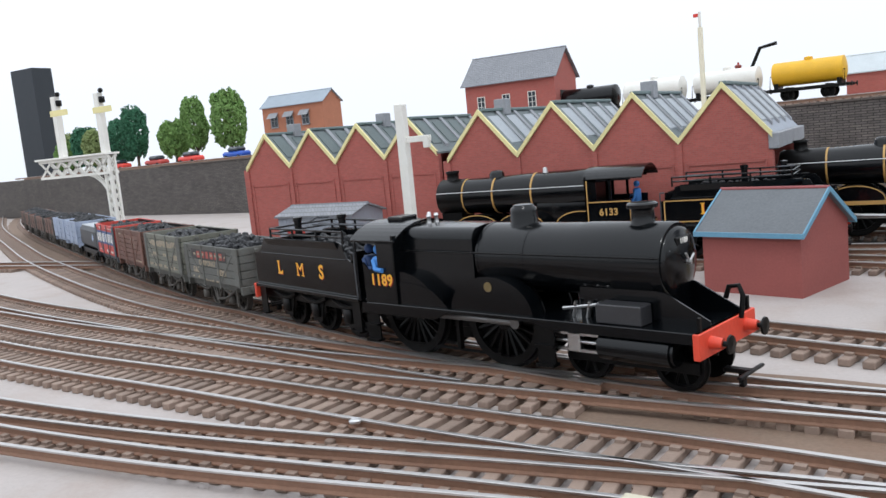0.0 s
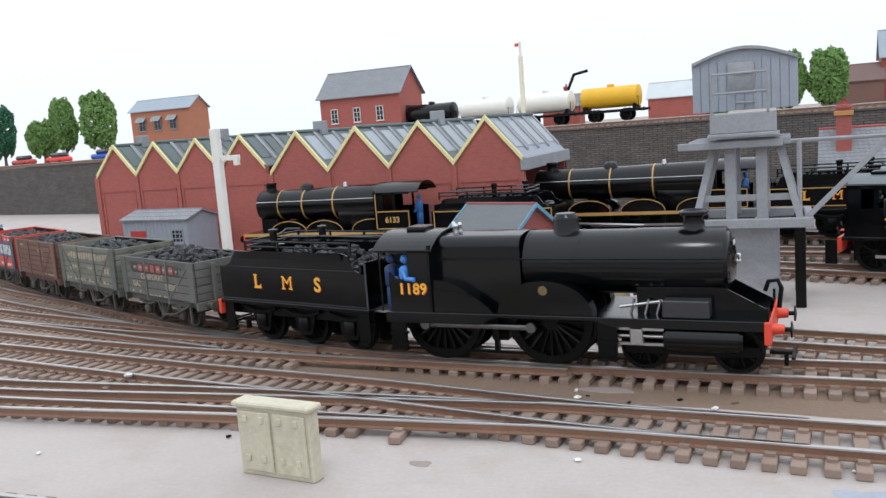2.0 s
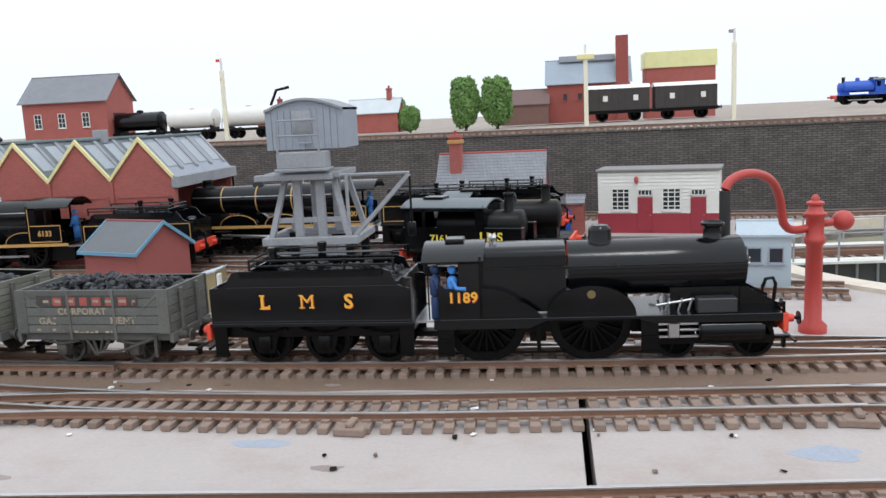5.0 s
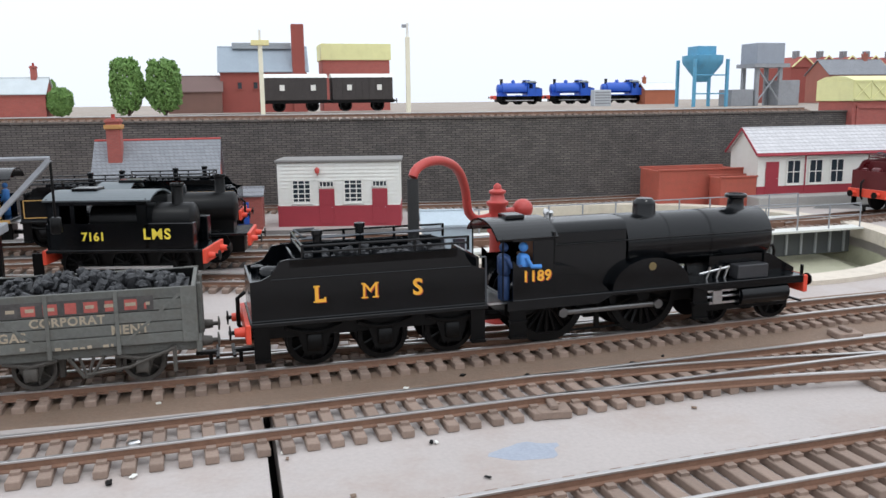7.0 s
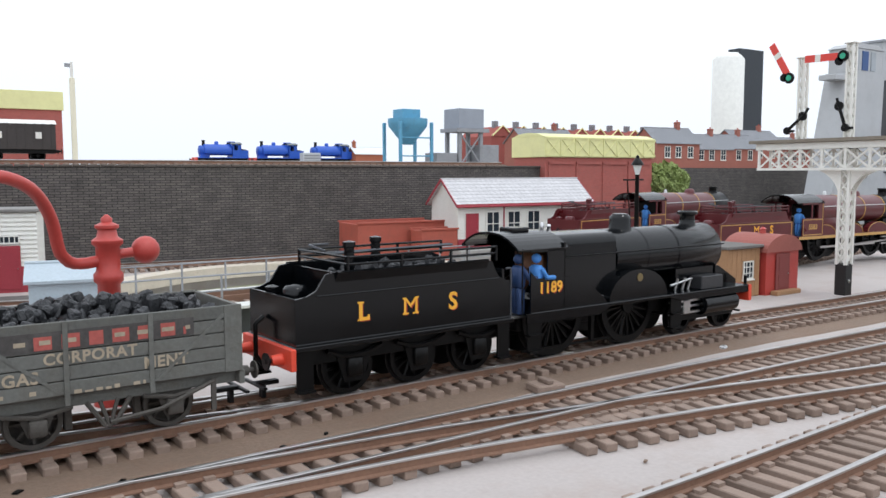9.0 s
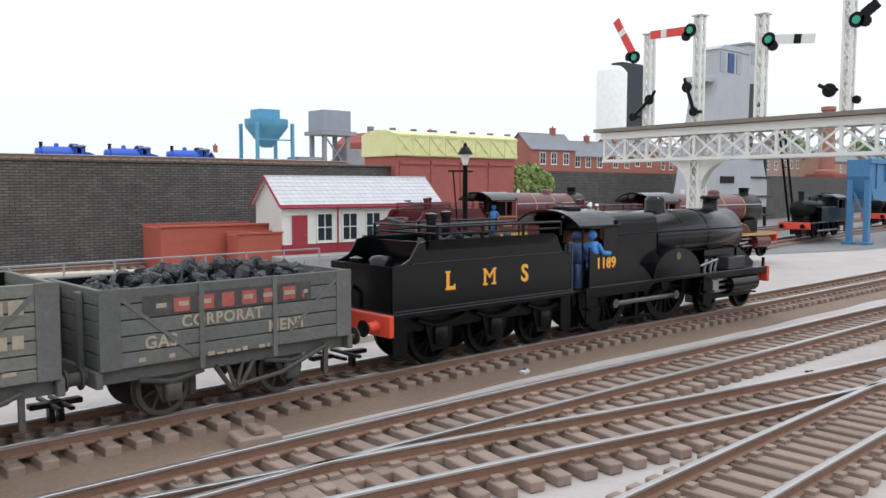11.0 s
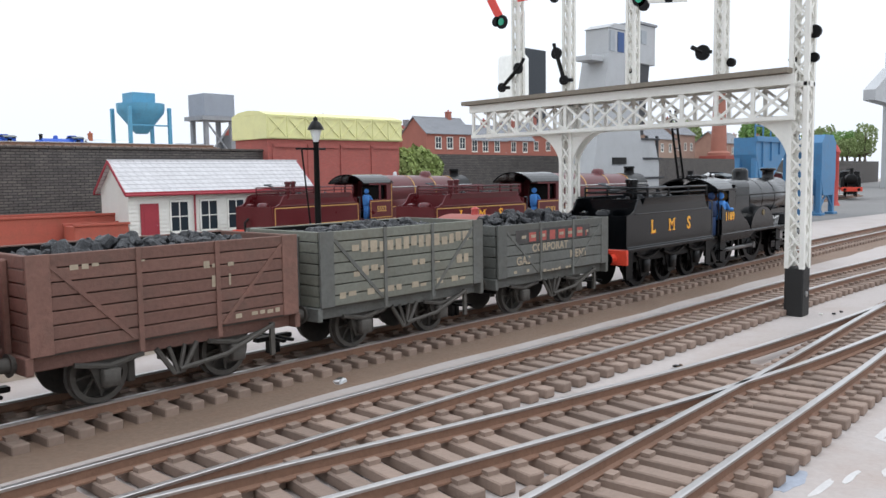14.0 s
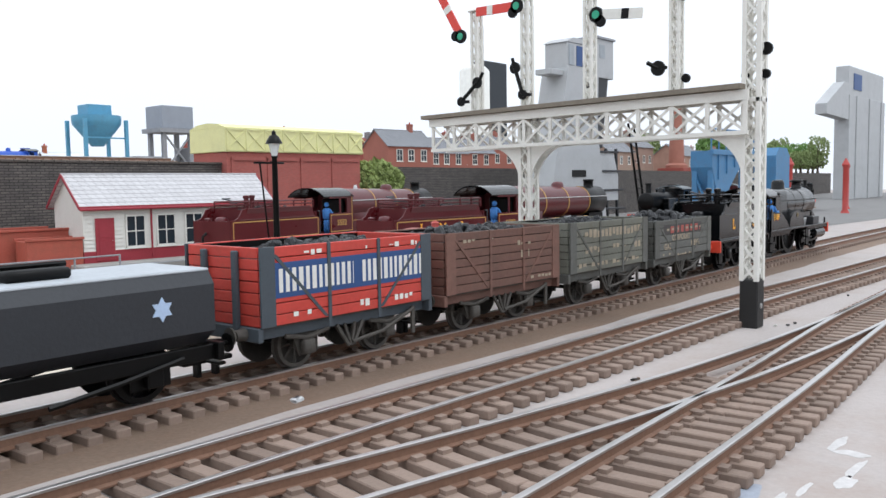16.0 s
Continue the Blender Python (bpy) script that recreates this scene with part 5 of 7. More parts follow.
def oil_tank_wagon(at, label, mat):
    t = thing("tank_wagon", at, label, "tank wagon", "tank wagons on the upper level")
    part("tank", Shape().lathe([(0.1, -33), (6, -32.6), (11.4, -31), (11.4, 31), (6, 32.6), (0.1, 33)], (0, 0, 25.5), 22, "x"), mat, t)
    part("hatch", Shape().lathe([(4, 0), (4, 3), (0.1, 4)], (0, 0, 36), 12), mat, t)
    part("underframe", Shape().box(-34, 34, -13, 13, 9, 12, 0.2).box(-30, -26, -8, 8, 12, 17).box(26, 30, -8, 8, 12, 17), FRAME_BLACK, t)
    part("end_stay", Shape().tube([(-33, -10, 12), (-33, -8, 24), (33, -8, 24), (33, -10, 12)], 0.5, 6), FRAME_BLACK, t)
    for x in (-18, 18):
        wheel_pair(t, x, 6.3, 6)
    for ex in (-1, 1):
        for y in (-10, 10):
            buffer(t, ex * 34, y, 10.6, ex)
    return t


def lattice(p0, p1, w, pitch, bar=0.5, d=None):
    """A square lattice mast or beam between two points in one axis (z or y)."""
    s = Shape()
    d = d or w
    a, b = Vector(p0), Vector(p1)
    ax = (b - a).normalized()
    u = Vector((1, 0, 0))
    v = ax.cross(u)
    n = max(1, int((b - a).length / pitch))
    def at(k, i, j):
        return a + (b - a) * (k / n) + u * (i * w / 2) + v * (j * d / 2)
    for i in (-1, 1):
        for j in (-1, 1):
            s.tube([at(0, i, j), at(n, i, j)], bar, 4, True, False)
    for k in range(n):
        for j in (-1, 1):
            s.tube([at(k, -1, j), at(k + 1, 1, j)], bar * 0.7, 4, False, False).tube([at(k, 1, j), at(k + 1, -1, j)], bar * 0.7, 4, False, False)
            s.tube([at(k, j, -1), at(k + 1, j, 1)], bar * 0.7, 4, False, False).tube([at(k, j, 1), at(k + 1, j, -1)], bar * 0.7, 4, False, False)
    return s


SIGNAL_RED = paint("signal_red", (0.70, 0.06, 0.045), 0.5, vary=0.08)
GREEN_LENS = paint("green_lens", (0.02, 0.35, 0.2), 0.2, vary=0.05)


def signal_arm(parent, y, z, tilt, colour, x=-2.2, stripe=WHITE, length=19.0, reach=1):
    """A semaphore arm that reaches sideways along y from its post, tilted in degrees."""
    a = radians(tilt)
    def m(s):
        return s.move(Matrix.Translation((x, y, z)) @ Matrix.Rotation(a, 4, "X"))
    e = reach
    arm = part("signal_arm", m(Shape().box(-0.4, 0.4, e * 4, e * (4 + length), -2.0, 2.0)), colour, parent)
    part("arm_stripe", m(Shape().box(-0.6, 0.6, e * (length * 0.72), e * (length * 0.72 + 3.2), -2.0, 2.0)), stripe, arm)
    sp = part("spectacle", m(Shape().lathe([(3.2, -0.5), (3.2, 0.5)], (0, e * 1.2, 0), 14, "x").lathe([(2.4, -0.5), (2.4, 0.5)], (0, e * 3.4, -2.6), 12, "x")), FRAME_BLACK, parent)
    part("lens", m(Shape().lathe([(1.7, -0.8), (1.7, 0.8)], (0, e * 1.2, 0), 12, "x")), GREEN_LENS, sp)


def disc_signal(parent, y, z, e=1, x=-2.6):
    part("disc", Shape().lathe([(2.9, -0.5), (2.9, 0.5)], (x, y + e * 3.5, z), 14, "x").tube([(x, y + e * 3.5, z), (x, y + e * 8, z + 2.5)], 0.9, 6).box(x - 0.6, x + 0.6, y, y + e * 4, z - 0.6, z + 0.6), FRAME_BLACK, parent)


# ---- engine shed ----
def shed_range(x_right, count, width, y0, depth, eave, apex, label, open_end):
    t = thing("engine_shed", P(0, 0), label, "engine shed", "brick engine sheds")
    for k in range(count):
        x1 = x_right - k * width
        x0, xm = x1 - width, x1 - width / 2
        w = part("gable_wall", Shape().prism([(x0, 0), (x1, 0), (x1, eave), (xm, apex - 1), (x0, eave)], "y", y0, y0 + 4), BRICK, t)
        part("recess_band", Shape().box(x0 + 4, x1 - 4, y0 - 0.5, y0, eave - 13, eave - 11.4).box(x0 + 3, x0 + 4.4, y0 - 0.5, y0, 0, eave - 11.4).box(x1 - 4.4, x1 - 3, y0 - 0.5, y0, 0, eave - 11.4), BRICK, w)
        part("pier", Shape().box(x0 - 1.6, x0 + 1.6, y0 - 1.2, y0, 0, eave - 1), BRICK, w)
        s = Shape()
        for xa in (x0, x1):
            s.add([(xa, y0 - 1.6, eave - 1.2), (xm, y0 - 1.6, apex - 1.2), (xm, y0 - 1.6, apex + 2.0), (xa, y0 - 1.6, eave + 2.0), (xa, y0 + 0.4, eave - 1.2), (xm, y0 + 0.4, apex - 1.2), (xm, y0 + 0.4, apex + 2.0), (xa, y0 + 0.4, eave + 2.0)],
                  [(0, 1, 2, 3), (4, 7, 6, 5), (3, 2, 6, 7), (0, 4, 5, 1)])
        part("bargeboard", s, CREAM, w, "weathered cream bargeboards")
        for side, xa in ((0, x0), (1, x1)):
            r = Shape().add([(xa, y0, eave), (xm, y0, apex), (xm, y0 + depth, apex), (xa, y0 + depth, eave), (xa, y0, eave + 1.2), (xm, y0, apex + 1.2), (xm, y0 + depth, apex + 1.2), (xa, y0 + depth, eave + 1.2)],
                            [(0, 1, 2, 3), (4, 5, 6, 7), (0, 1, 5, 4), (1, 2, 6, 5), (2, 3, 7, 6), (3, 0, 4, 7)])
            ro = part("roof_slope", r, GREEN_SLATE if k or not open_end else GREY_BLUE, t)
            n = 4
            for j in range(n):
                ya, yb = y0 + depth * (j + 0.16) / n, y0 + depth * (j + 0.72) / n
                def on(u, y, h):
                    return (xa + (xm - xa) * u, y, eave + (apex - eave) * u + h)
                lo, hi = (0.22, 0.84)
                vs = [on(lo, ya, 1.2), on(hi, ya, 1.2), on(hi, yb, 1.2), on(lo, yb, 1.2), on(lo, ya, 2.0), on(hi, ya, 2.0), on(hi, yb, 2.0), on(lo, yb, 2.0)]
                part("rooflight", Shape().add(vs, [(4, 5, 6, 7), (0, 1, 5, 4), (1, 2, 6, 5), (2, 3, 7, 6), (3, 0, 4, 7)]), SKYLIGHT if open_end else DARK_LIGHT, ro, "dusty rooflight glazing")
                part("rooflight_rib", Shape().add([on(lo - 0.1, yb, 1.2), on(hi + 0.06, yb, 1.2), on(hi + 0.06, yb + 4, 1.2), on(lo - 0.1, yb + 4, 1.2), on(lo - 0.1, yb, 3.2), on(hi + 0.06, yb, 3.2), on(hi + 0.06, yb + 4, 3.2), on(lo - 0.1, yb + 4, 3.2)], [(4, 5, 6, 7), (0, 1, 5, 4), (1, 2, 6, 5), (2, 3, 7, 6), (3, 0, 4, 7)]), GREY_TIMBER, ro)
        part("ridge_vent", Shape().box(xm - 2, xm + 2, y0 + 2, y0 + depth - 2, apex + 0.5, apex + 2.4, 0.4), paint("green_grey_ridge", (0.15, 0.2, 0.2), 0.7), t)
        if k % 2 == 1:
            part("smoke_vent", Shape().box(xm - 4, xm + 4, y0 + 30, y0 + 38, apex - 2, apex + 8, 0.4), GREY_TIMBER, t)
    xl = x_right - count * width
    part("back_wall", Shape().box(xl, x_right, y0 + depth, y0 + depth + 4, 0, eave), BRICK, t)
    part("end_wall", Shape().box(xl - 4, xl, y0, y0 + depth + 4, 0, eave), BRICK, t)
    if open_end:
        part("eave_beam", Shape().box(x_right - 2, x_right + 3, y0 - 1, y0 + depth + 4, eave - 7, eave + 1, 0.4), GREY_TIMBER, t, "grey timber eaves beam")
        part("end_pier", Shape().box(x_right - 5, x_right, y0 + depth - 2, y0 + depth + 4, 0, eave), BRICK, t)
    return t


GREEN_SLATE = paint("green_grey_shed_roof", (0.15, 0.175, 0.18), 0.75, vary=0.25, stain=0.4, stain_colour=(0.25, 0.26, 0.25), bump=0.3)
DARK_LIGHT = paint("dark_green_rooflight", (0.10, 0.13, 0.13), 0.5, vary=0.25)
SKYLIGHT = paint("dusty_rooflight", (0.33, 0.36, 0.39), 0.4, vary=0.2, stain=0.3, stain_colour=(0.3, 0.32, 0.33), bump=0.05)
shed_range(-149.7, 4, 46.6, 507, 104, 60.5, 87.5, "red brick engine shed with cream-edged gables and rooflights", True)
shed_range(-357.5, 4, 41.2, 532, 90, 65, 88.5, "red brick shed range with cream-edged saw gables", False)
slab("shed_floor", Shape().box(-345, -145, 511, 612, 0.05, 0.4), paint("shed_floor_dark", (0.06, 0.055, 0.05), 0.9, vary=0.3), "dark floor inside the open shed")
ash = Shape().add([(-150, 480, 0.25), (240, 440, 0.25), (240, 560, 0.25), (100, 590, 0.25), (-150, 612, 0.25)], [(0, 1, 2, 3, 4)])
slab("ash_ground", ash, paint("ash_ground", (0.10, 0.092, 0.085), 0.9, vary=0.3, big=40, bump=0.4), "dark ash ground round the shed roads")

yard = Shape().add([(760, 470, 0.2), (1000, 405, 0.2), (1500, 372, 0.2), (3600, 345, 0.2), (3600, 1046, 0.2), (1800, 826, 0.2), (1000, 726, 0.2), (700, 688, 0.2), (560, 560, 0.2)], [tuple(range(9))])
slab("yard_ground", yard, paint("grey_yard_ground", (0.19, 0.185, 0.18), 0.8, vary=0.25, big=18, stain=0.4, stain_colour=(0.11, 0.10, 0.095), bump=0.3), "grey ash ground of the locomotive yard")

# ---- engines on the shed roads ----
express_engine(P(-281, 480, RAIL_TOP, 180), "black lined mixed-traffic engine with yellow figures, standing", BLACK, LINING, "6133", k=0.72)
tender(P(-158, 478, RAIL_TOP, 180), "black lined tender standing behind its engine", BLACK, LINING, "LMS")
express_engine(P(-88, 540, RAIL_TOP, 177), "black express engine backing out of the shed", BLACK, LINING, "7200")
tender(P(30, 534, RAIL_TOP, 176), "black lined tender standing by the shed", BLACK, LINING, "LMS")
tender(P(78, 552, RAIL_TOP, 172), "black lined high-sided tender beside the office", BLACK, LINING, "LMS")
tank_engine(P(64, 419, RAIL_TOP, -15), "black cabbed dock tank engine with yellow initials", BLACK, "LMS", False, paint("bright_yellow_transfer", (0.80, 0.62, 0.06), 0.5, bump=0), 37, -35.0, 12.0, "7161")
tank_engine(P(76, 460, RAIL_TOP, -8), "dark grey-black tank engine with white initials", BLACK, "LMS", False, WHITE, 44)

# ---- small buildings of the yard ----
h = house(P(-166, 414, 0, -19), "brick_hut", "small dull red brick hut with grey boarded roof", 42, 42, 26, 40, paint("dull_red_render", (0.30, 0.085, 0.075), 0.8, vary=0.12, bump=0.2), paint("grey_boarded_roof", (0.13, 0.14, 0.15), 0.7, vary=0.2, bump=0.3), 2.5, paint("maroon_ridge", (0.30, 0.08, 0.08), 0.7), barge=paint("pale_blue_edge", (0.14, 0.32, 0.45), 0.6))
h = house(P(-460, 488, 0, -6), "timber_hut", "grey planked hut with red notice", 66, 30, 33, 38, GREY_BLUE, SLATE, 2)
part("notice_board", Shape().box(8, 24, -0.9, -0.2, 14, 25, 0.2), CRANE_RED, h, "plain red notice board")
window(h, 56, 16, 12, 10, cols=3, rows=3, frame=GREY_TIMBER)
for k in range(16):
    part("wall_plank", Shape().box(k * 4.1 + 0.1, k * 4.1 + 3.9, -0.35, 0, 1, 32), GREY_BLUE, h)

o = house(P(22, 588, 0, -4), "office", "brick yard office with grey slate roof and tall chimney", 80, 46, 38, 63, BRICK, SLATE, 2, CRANE_RED, (13, 14, 4.5, 79))
part("chimney_band", Shape().box(7.4, 18.6, 8.4, 19.6, 72, 75, 0.3), paint("buff_brick", (0.55, 0.28, 0.10), 0.8), o)
for x in (40, 62):
    window(o, x, 10, 11, 15, cols=2, rows=3, frame=LINING)
for x in (0.8, 79.2):
    part("quoin", Shape().box(x - 1.6, x + 1.6, -0.6, 1, 0, 37), paint("orange_quoin", (0.6, 0.22, 0.06), 0.8), o)
lt = house(P(107, 592, 0, -6), "lean_to_shed", "small brick lean-to with blue door", 24, 24, 24, 28, BRICK, SLATE, 1.5)
door(lt, 10, 0, 10, 20, paint("bright_blue_door", (0.03, 0.11, 0.50), 0.5))

MAROON_DADO = paint("maroon_dado", (0.33, 0.035, 0.05), 0.6, vary=0.1, bump=0.1)
def weatherboard(parent, w, z0, z1, y, n, mat):
    h = (z1 - z0) / n
    for k in range(n):
        part("weatherboard", Shape().add([(0, y, z0 + k * h), (w, y, z0 + k * h), (w, y - 0.7, z0 + k * h), (0, y - 0.7, z0 + k * h), (0, y, z0 + (k + 1) * h), (w, y, z0 + (k + 1) * h)],
             [(0, 1, 2, 3), (3, 2, 5, 4), (0, 3, 4), (1, 5, 2)]), mat, parent)


hut = thing("boarded_hut", P(143, 600, 0, -13.5), "white weatherboarded hut with maroon lower boards and doors", "hut")
part("wall", Shape().box(0, 87.5, 0, 34, 0, 46), WHITE, hut)
part("dado", Shape().box(-0.3, 87.8, -1.0, 34.3, 0, 15), MAROON_DADO, hut, "maroon painted lower boards")
weatherboard(hut, 87.5, 15, 46, 0, 12, WHITE)
part("roof", Shape().box(-1.5, 89, -2, 36, 46, 48, 0.4), paint("felt_roof", (0.22, 0.21, 0.2), 0.8), hut, "grey felt flat roof")
for x in (17, 54):
    window(hut, x, 17, 14, 17, -0.6, 3, 5)
for x in (35, 73):
    door(hut, x, 2, 11, 25, MAROON_DADO, -0.9)
    window(hut, x, 28, 11, 5, -0.6, 4, 1, sill=False)
part("bracket_lamp", Shape().tube([(29, -0.5, 37), (29, -3, 38), (29, -3.4, 40)], 0.5, 6).lathe([(1.4, 0), (1.8, 3), (0.4, 4.4)], (29, -3.4, 38.5), 8), CRANE_RED, hut)

plat = slab("hut_plinth", Shape().box(518, 670, 570, 640, 0, 9, 0.6), paint("grey_plinth", (0.36, 0.35, 0.33), 0.85, vary=0.15), "low grey platform under the hut", "structure")
hut2 = house(P(527, 588, 9, -2), "boarded_hut", "white weatherboarded mess hut with pale slate roof and maroon base", 134, 40, 36, 53, WHITE, PALE_SLATE, 3.5, barge=MAROON_DADO, category="hut")
part("dado", Shape().box(-0.3, 134.3, -1.0, 40.3, 0, 7), MAROON_DADO, hut2, "maroon painted lower boards")
weatherboard(hut2, 134, 7, 34, 0, 11, WHITE)
for x in (33, 53.7, 73.7):
    window(hut2, x, 8, 13.5, 20.5, -0.6, 2, 2)
for x in (13, 124):
    door(hut2, x, 1, 12, 26, MAROON_DADO, -0.9)
part("gutter", Shape().tube([(-3, -4.2, 32.5), (137, -4.2, 32.5)], 0.9, 8).tube([(43.5, -1.2, 32), (43.5, -1.2, 2)], 0.6, 6), MAROON_DADO, hut2)

OXIDE = paint("oxide_red_box", (0.40, 0.09, 0.06), 0.7, vary=0.15, stain=0.3, bump=0.2)
for x, y, w, d, hh in ((452, 612, 76, 36, 29), (494, 588, 32, 18, 24)):
    b = thing("open_bin", P(x, y, 0, -3), "oxide red open-topped storage bin", "storage bin", "storage bins")
    for nm, q in (("side_panel", (0, w, 0, 2)), ("side_panel", (0, w, d - 2, d)), ("end_panel", (0, 2, 2, d - 2)), ("end_panel", (w - 2, w, 2, d - 2))):
        part(nm, Shape().box(*q, 0, hh, 0.3), OXIDE, b)
    part("rim", Shape().box(-0.8, w + 0.8, -0.8, 1.4, hh, hh + 1.4, 0.2).box(-0.8, w + 0.8, d - 1.4, d + 0.8, hh, hh + 1.4, 0.2), OXIDE, b)

box = house(P(200, 384, 0, -10), "pump_hut", "small pale blue-grey pump hut", 24, 20, 29, 34, paint("pale_blue_grey", (0.42, 0.50, 0.55), 0.6, vary=0.1), paint("pale_metal_roof", (0.42, 0.49, 0.54), 0.5), 1.5)
for x in (7, 17):
    window(box, x, 15, 7, 8, cols=1, rows=1, frame=GREY_BLUE)

OCHRE = paint("ochre_boards", (0.36, 0.20, 0.10), 0.7, vary=0.18, bump=0.25)
bh = thing("timber_hut", P(531, 338, 0, 2), "brown boarded lamp hut with white window", "hut")
part("wall", Shape().box(0, 29, 0, 24, 0, 27), OCHRE, bh)
for k in range(7):
    part("wall_plank", Shape().box(k * 4.14 + 0.1, k * 4.14 + 4.0, -0.4, 0, 0.5, 26.5), OCHRE, bh)
part("roof", Shape().box(-1.5, 30.5, -2, 26, 27, 28.6, 0.3), paint("felt_dark", (0.15, 0.14, 0.13), 0.85), bh)
window(bh, 18, 10, 9, 10, -0.5, 3, 3)
ch = thing("arched_hut", P(562, 336, 0, 2), "rust red hut with arched corrugated roof", "hut")
part("wall", Shape().box(0, 31, 0, 26, 0, 25), CRANE_RED, ch)
arch = [(15.5 + 17 * math.cos(math.pi * k / 14), 24 + 9.5 * math.sin(math.pi * k / 14)) for k in range(15)]
part("roof", Shape().prism(arch, "y", -1.5, 27.5), paint("rust_roof", (0.33, 0.10, 0.08), 0.7, vary=0.15), ch)
door(ch, 15, 1, 13, 22, paint("dark_red_door", (0.22, 0.05, 0.045), 0.7), -0.3)
part("vent", Shape().lathe([(2.0, 0), (1.6, 2.4), (2.2, 2.8), (0.4, 4)], (15.5, 13, 33), 10), CRANE_RED, ch)
part("step", Shape().box(4, 27, -5, -0.5, 0, 2.4, 0.3), OCHRE, ch)

# ---- coaling stage tower ----
ct = thing("coaling_tower", P(-13, 384, 0), "grey timber coaling stage with boarded cabin on splayed legs", "coaling stage")
arch = [(-20 + 40 * k / 14, 101 + 5.4 * math.sin(math.pi * k / 14)) for k in range(15)]
part("cabin", Shape().box(-20, 20, -15, 15, 81, 101), GREY_BLUE, ct)
for k in range(12):
    part("cabin_plank", Shape().box(-20 + k * 3.36, -20 + k * 3.36 + 3.1, -15.5, -15, 81, 101.5), GREY_BLUE, ct)
part("cabin_roof", Shape().prism(arch + [(p[0], p[1] - 1.2) for p in arch[::-1]], "y", -17, 17), GREY_TIMBER, ct)
part("gable_panel", Shape().prism(arch + [(20, 100), (-20, 100)], "y", -15.2, -14.6), GREY_BLUE, ct)
part("cabin_hatch", Shape().box(-6, 4, -16.2, -15.4, 88, 100, 0.2).tube([(-3, -16.6, 96), (4, -16.6, 96)], 0.5, 6).tube([(-3, -16.6, 84), (4, -16.6, 84)], 0.5, 6), GREY_TIMBER, ct)
part("landing", Shape().box(-13, 12, -24, -14, 72, 80, 0.4).box(-14, 13, -25, -13, 70.5, 72, 0.3), GREY_TIMBER, ct)
rl = Shape()
for x in (-12, 9):
    rl.tube([(x, -24, 80), (x, -24, 96)], 0.6, 6)
rl.tube([(-12, -24, 95.5), (9, -24, 95.5)], 0.5, 6).tube([(-12, -24, 88), (9, -24, 88)], 0.5, 6)
part("handrail", rl, GREY_TIMBER, ct)
part("platform", Shape().box(-22, 17, -18, 18, 66.5, 69.5, 0.4), GREY_TIMBER, ct)
part("platform_beam", Shape().box(-26, 14, -22, -18, 66, 69, 0.3), GREY_TIMBER, ct)
for sx in (-1, 1):
    for sy in (-1, 1):
        part("leg", Shape().tube([(sx * 21, sy * 19, 33), (sx * 12.5, sy * 13, 67)], 1.9, 4, True, False), GREY_TIMBER, ct)
        part("lower_leg", Shape().box(sx * 20 - 2, sx * 20 + 2, sy * 17 - 2, sy * 17 + 2, 0, 35, 0.3), FRAME_BLACK, ct)
for x in (-6, 6):
    for y in (-16, 16):
        part("inner_post", Shape().box(x - 2.2, x + 2.2, y - 1.2, y + 1.2, 35, 67, 0.3), GREY_TIMBER, ct)
part("base_frame", Shape().box(-25, 25, -20.5, -17.5, 33, 37, 0.4).box(-25, 25, 17.5, 20.5, 33, 37, 0.4).box(-25, -22, -18, 18, 33, 37, 0.4).box(22, 25, -18, 18, 33, 37, 0.4), GREY_TIMBER, ct)
part("bunker_panel", Shape().box(-8, 12, -12, 12, 0, 33, 0.5), GREY_TIMBER, ct)
part("tie_beam", Shape().box(-18, 18, -16.6, -15, 44, 46.6, 0.2), GREY_TIMBER, ct)
jb = Shape().tube([(10, -16, 67.5), (52, -17, 67.5)], 0.9, 6).tube([(52, -17, 67), (22, -17, 36)], 1.4, 4, True, False).tube([(20, -17, 37), (20, -17, 68)], 1.0, 6)
part("jib", jb, GREY_TIMBER, ct)
part("jib_chain", Shape().tube([(52, -17, 67), (52, -17, 42)], 0.6, 6).box(50, 54, -19, -15, 36, 43, 0.6), FRAME_BLACK, ct)

# ---- water crane ----
wc = thing("water_crane", P(213, 309, 0), "red oxide water crane with curved arm and black hose", "water crane")
part("column", Shape().lathe([(5.5, 0), (5.5, 3), (3.4, 5), (3.2, 36), (4.2, 37), (4.2, 39), (3.4, 40), (3.4, 47), (4.4, 48), (4.4, 49), (3, 50), (2.6, 52), (3.4, 52.6), (3.4, 53.4), (1.6, 54.2), (1.6, 55.4), (0.4, 56.5)], (0, 0, 0), 20), CRANE_RED, wc)
arm = [(-3, 0, 43), (-9, -2, 42.6), (-13.5, -5, 46), (-16, -9, 56), (-21, -16, 64), (-29, -24, 67.8), (-37, -30, 67.4), (-41, -32.5, 64.5), (-41.6, -33, 62)]
fine = [tuple(v) for v in smooth_line([(0, 0, 43.2)] + arm, 2.0)]
part("swan_neck", Shape().tube(fine, 1.7, 12), CRANE_RED, wc)
part("counterweight", Shape().tube([(0, 0, 44.5), (8, 1, 45)], 1.5, 10).ball((11, 1, 45.5), 4.2, 16), CRANE_RED, wc)
part("hose", Shape().tube([(-41.6, -33, 62.5), (-41.6, -33, 30), (-41.2, -33, 22)], 2.0, 12), paint("black_hose", (0.02, 0.02, 0.02), 0.7), wc)

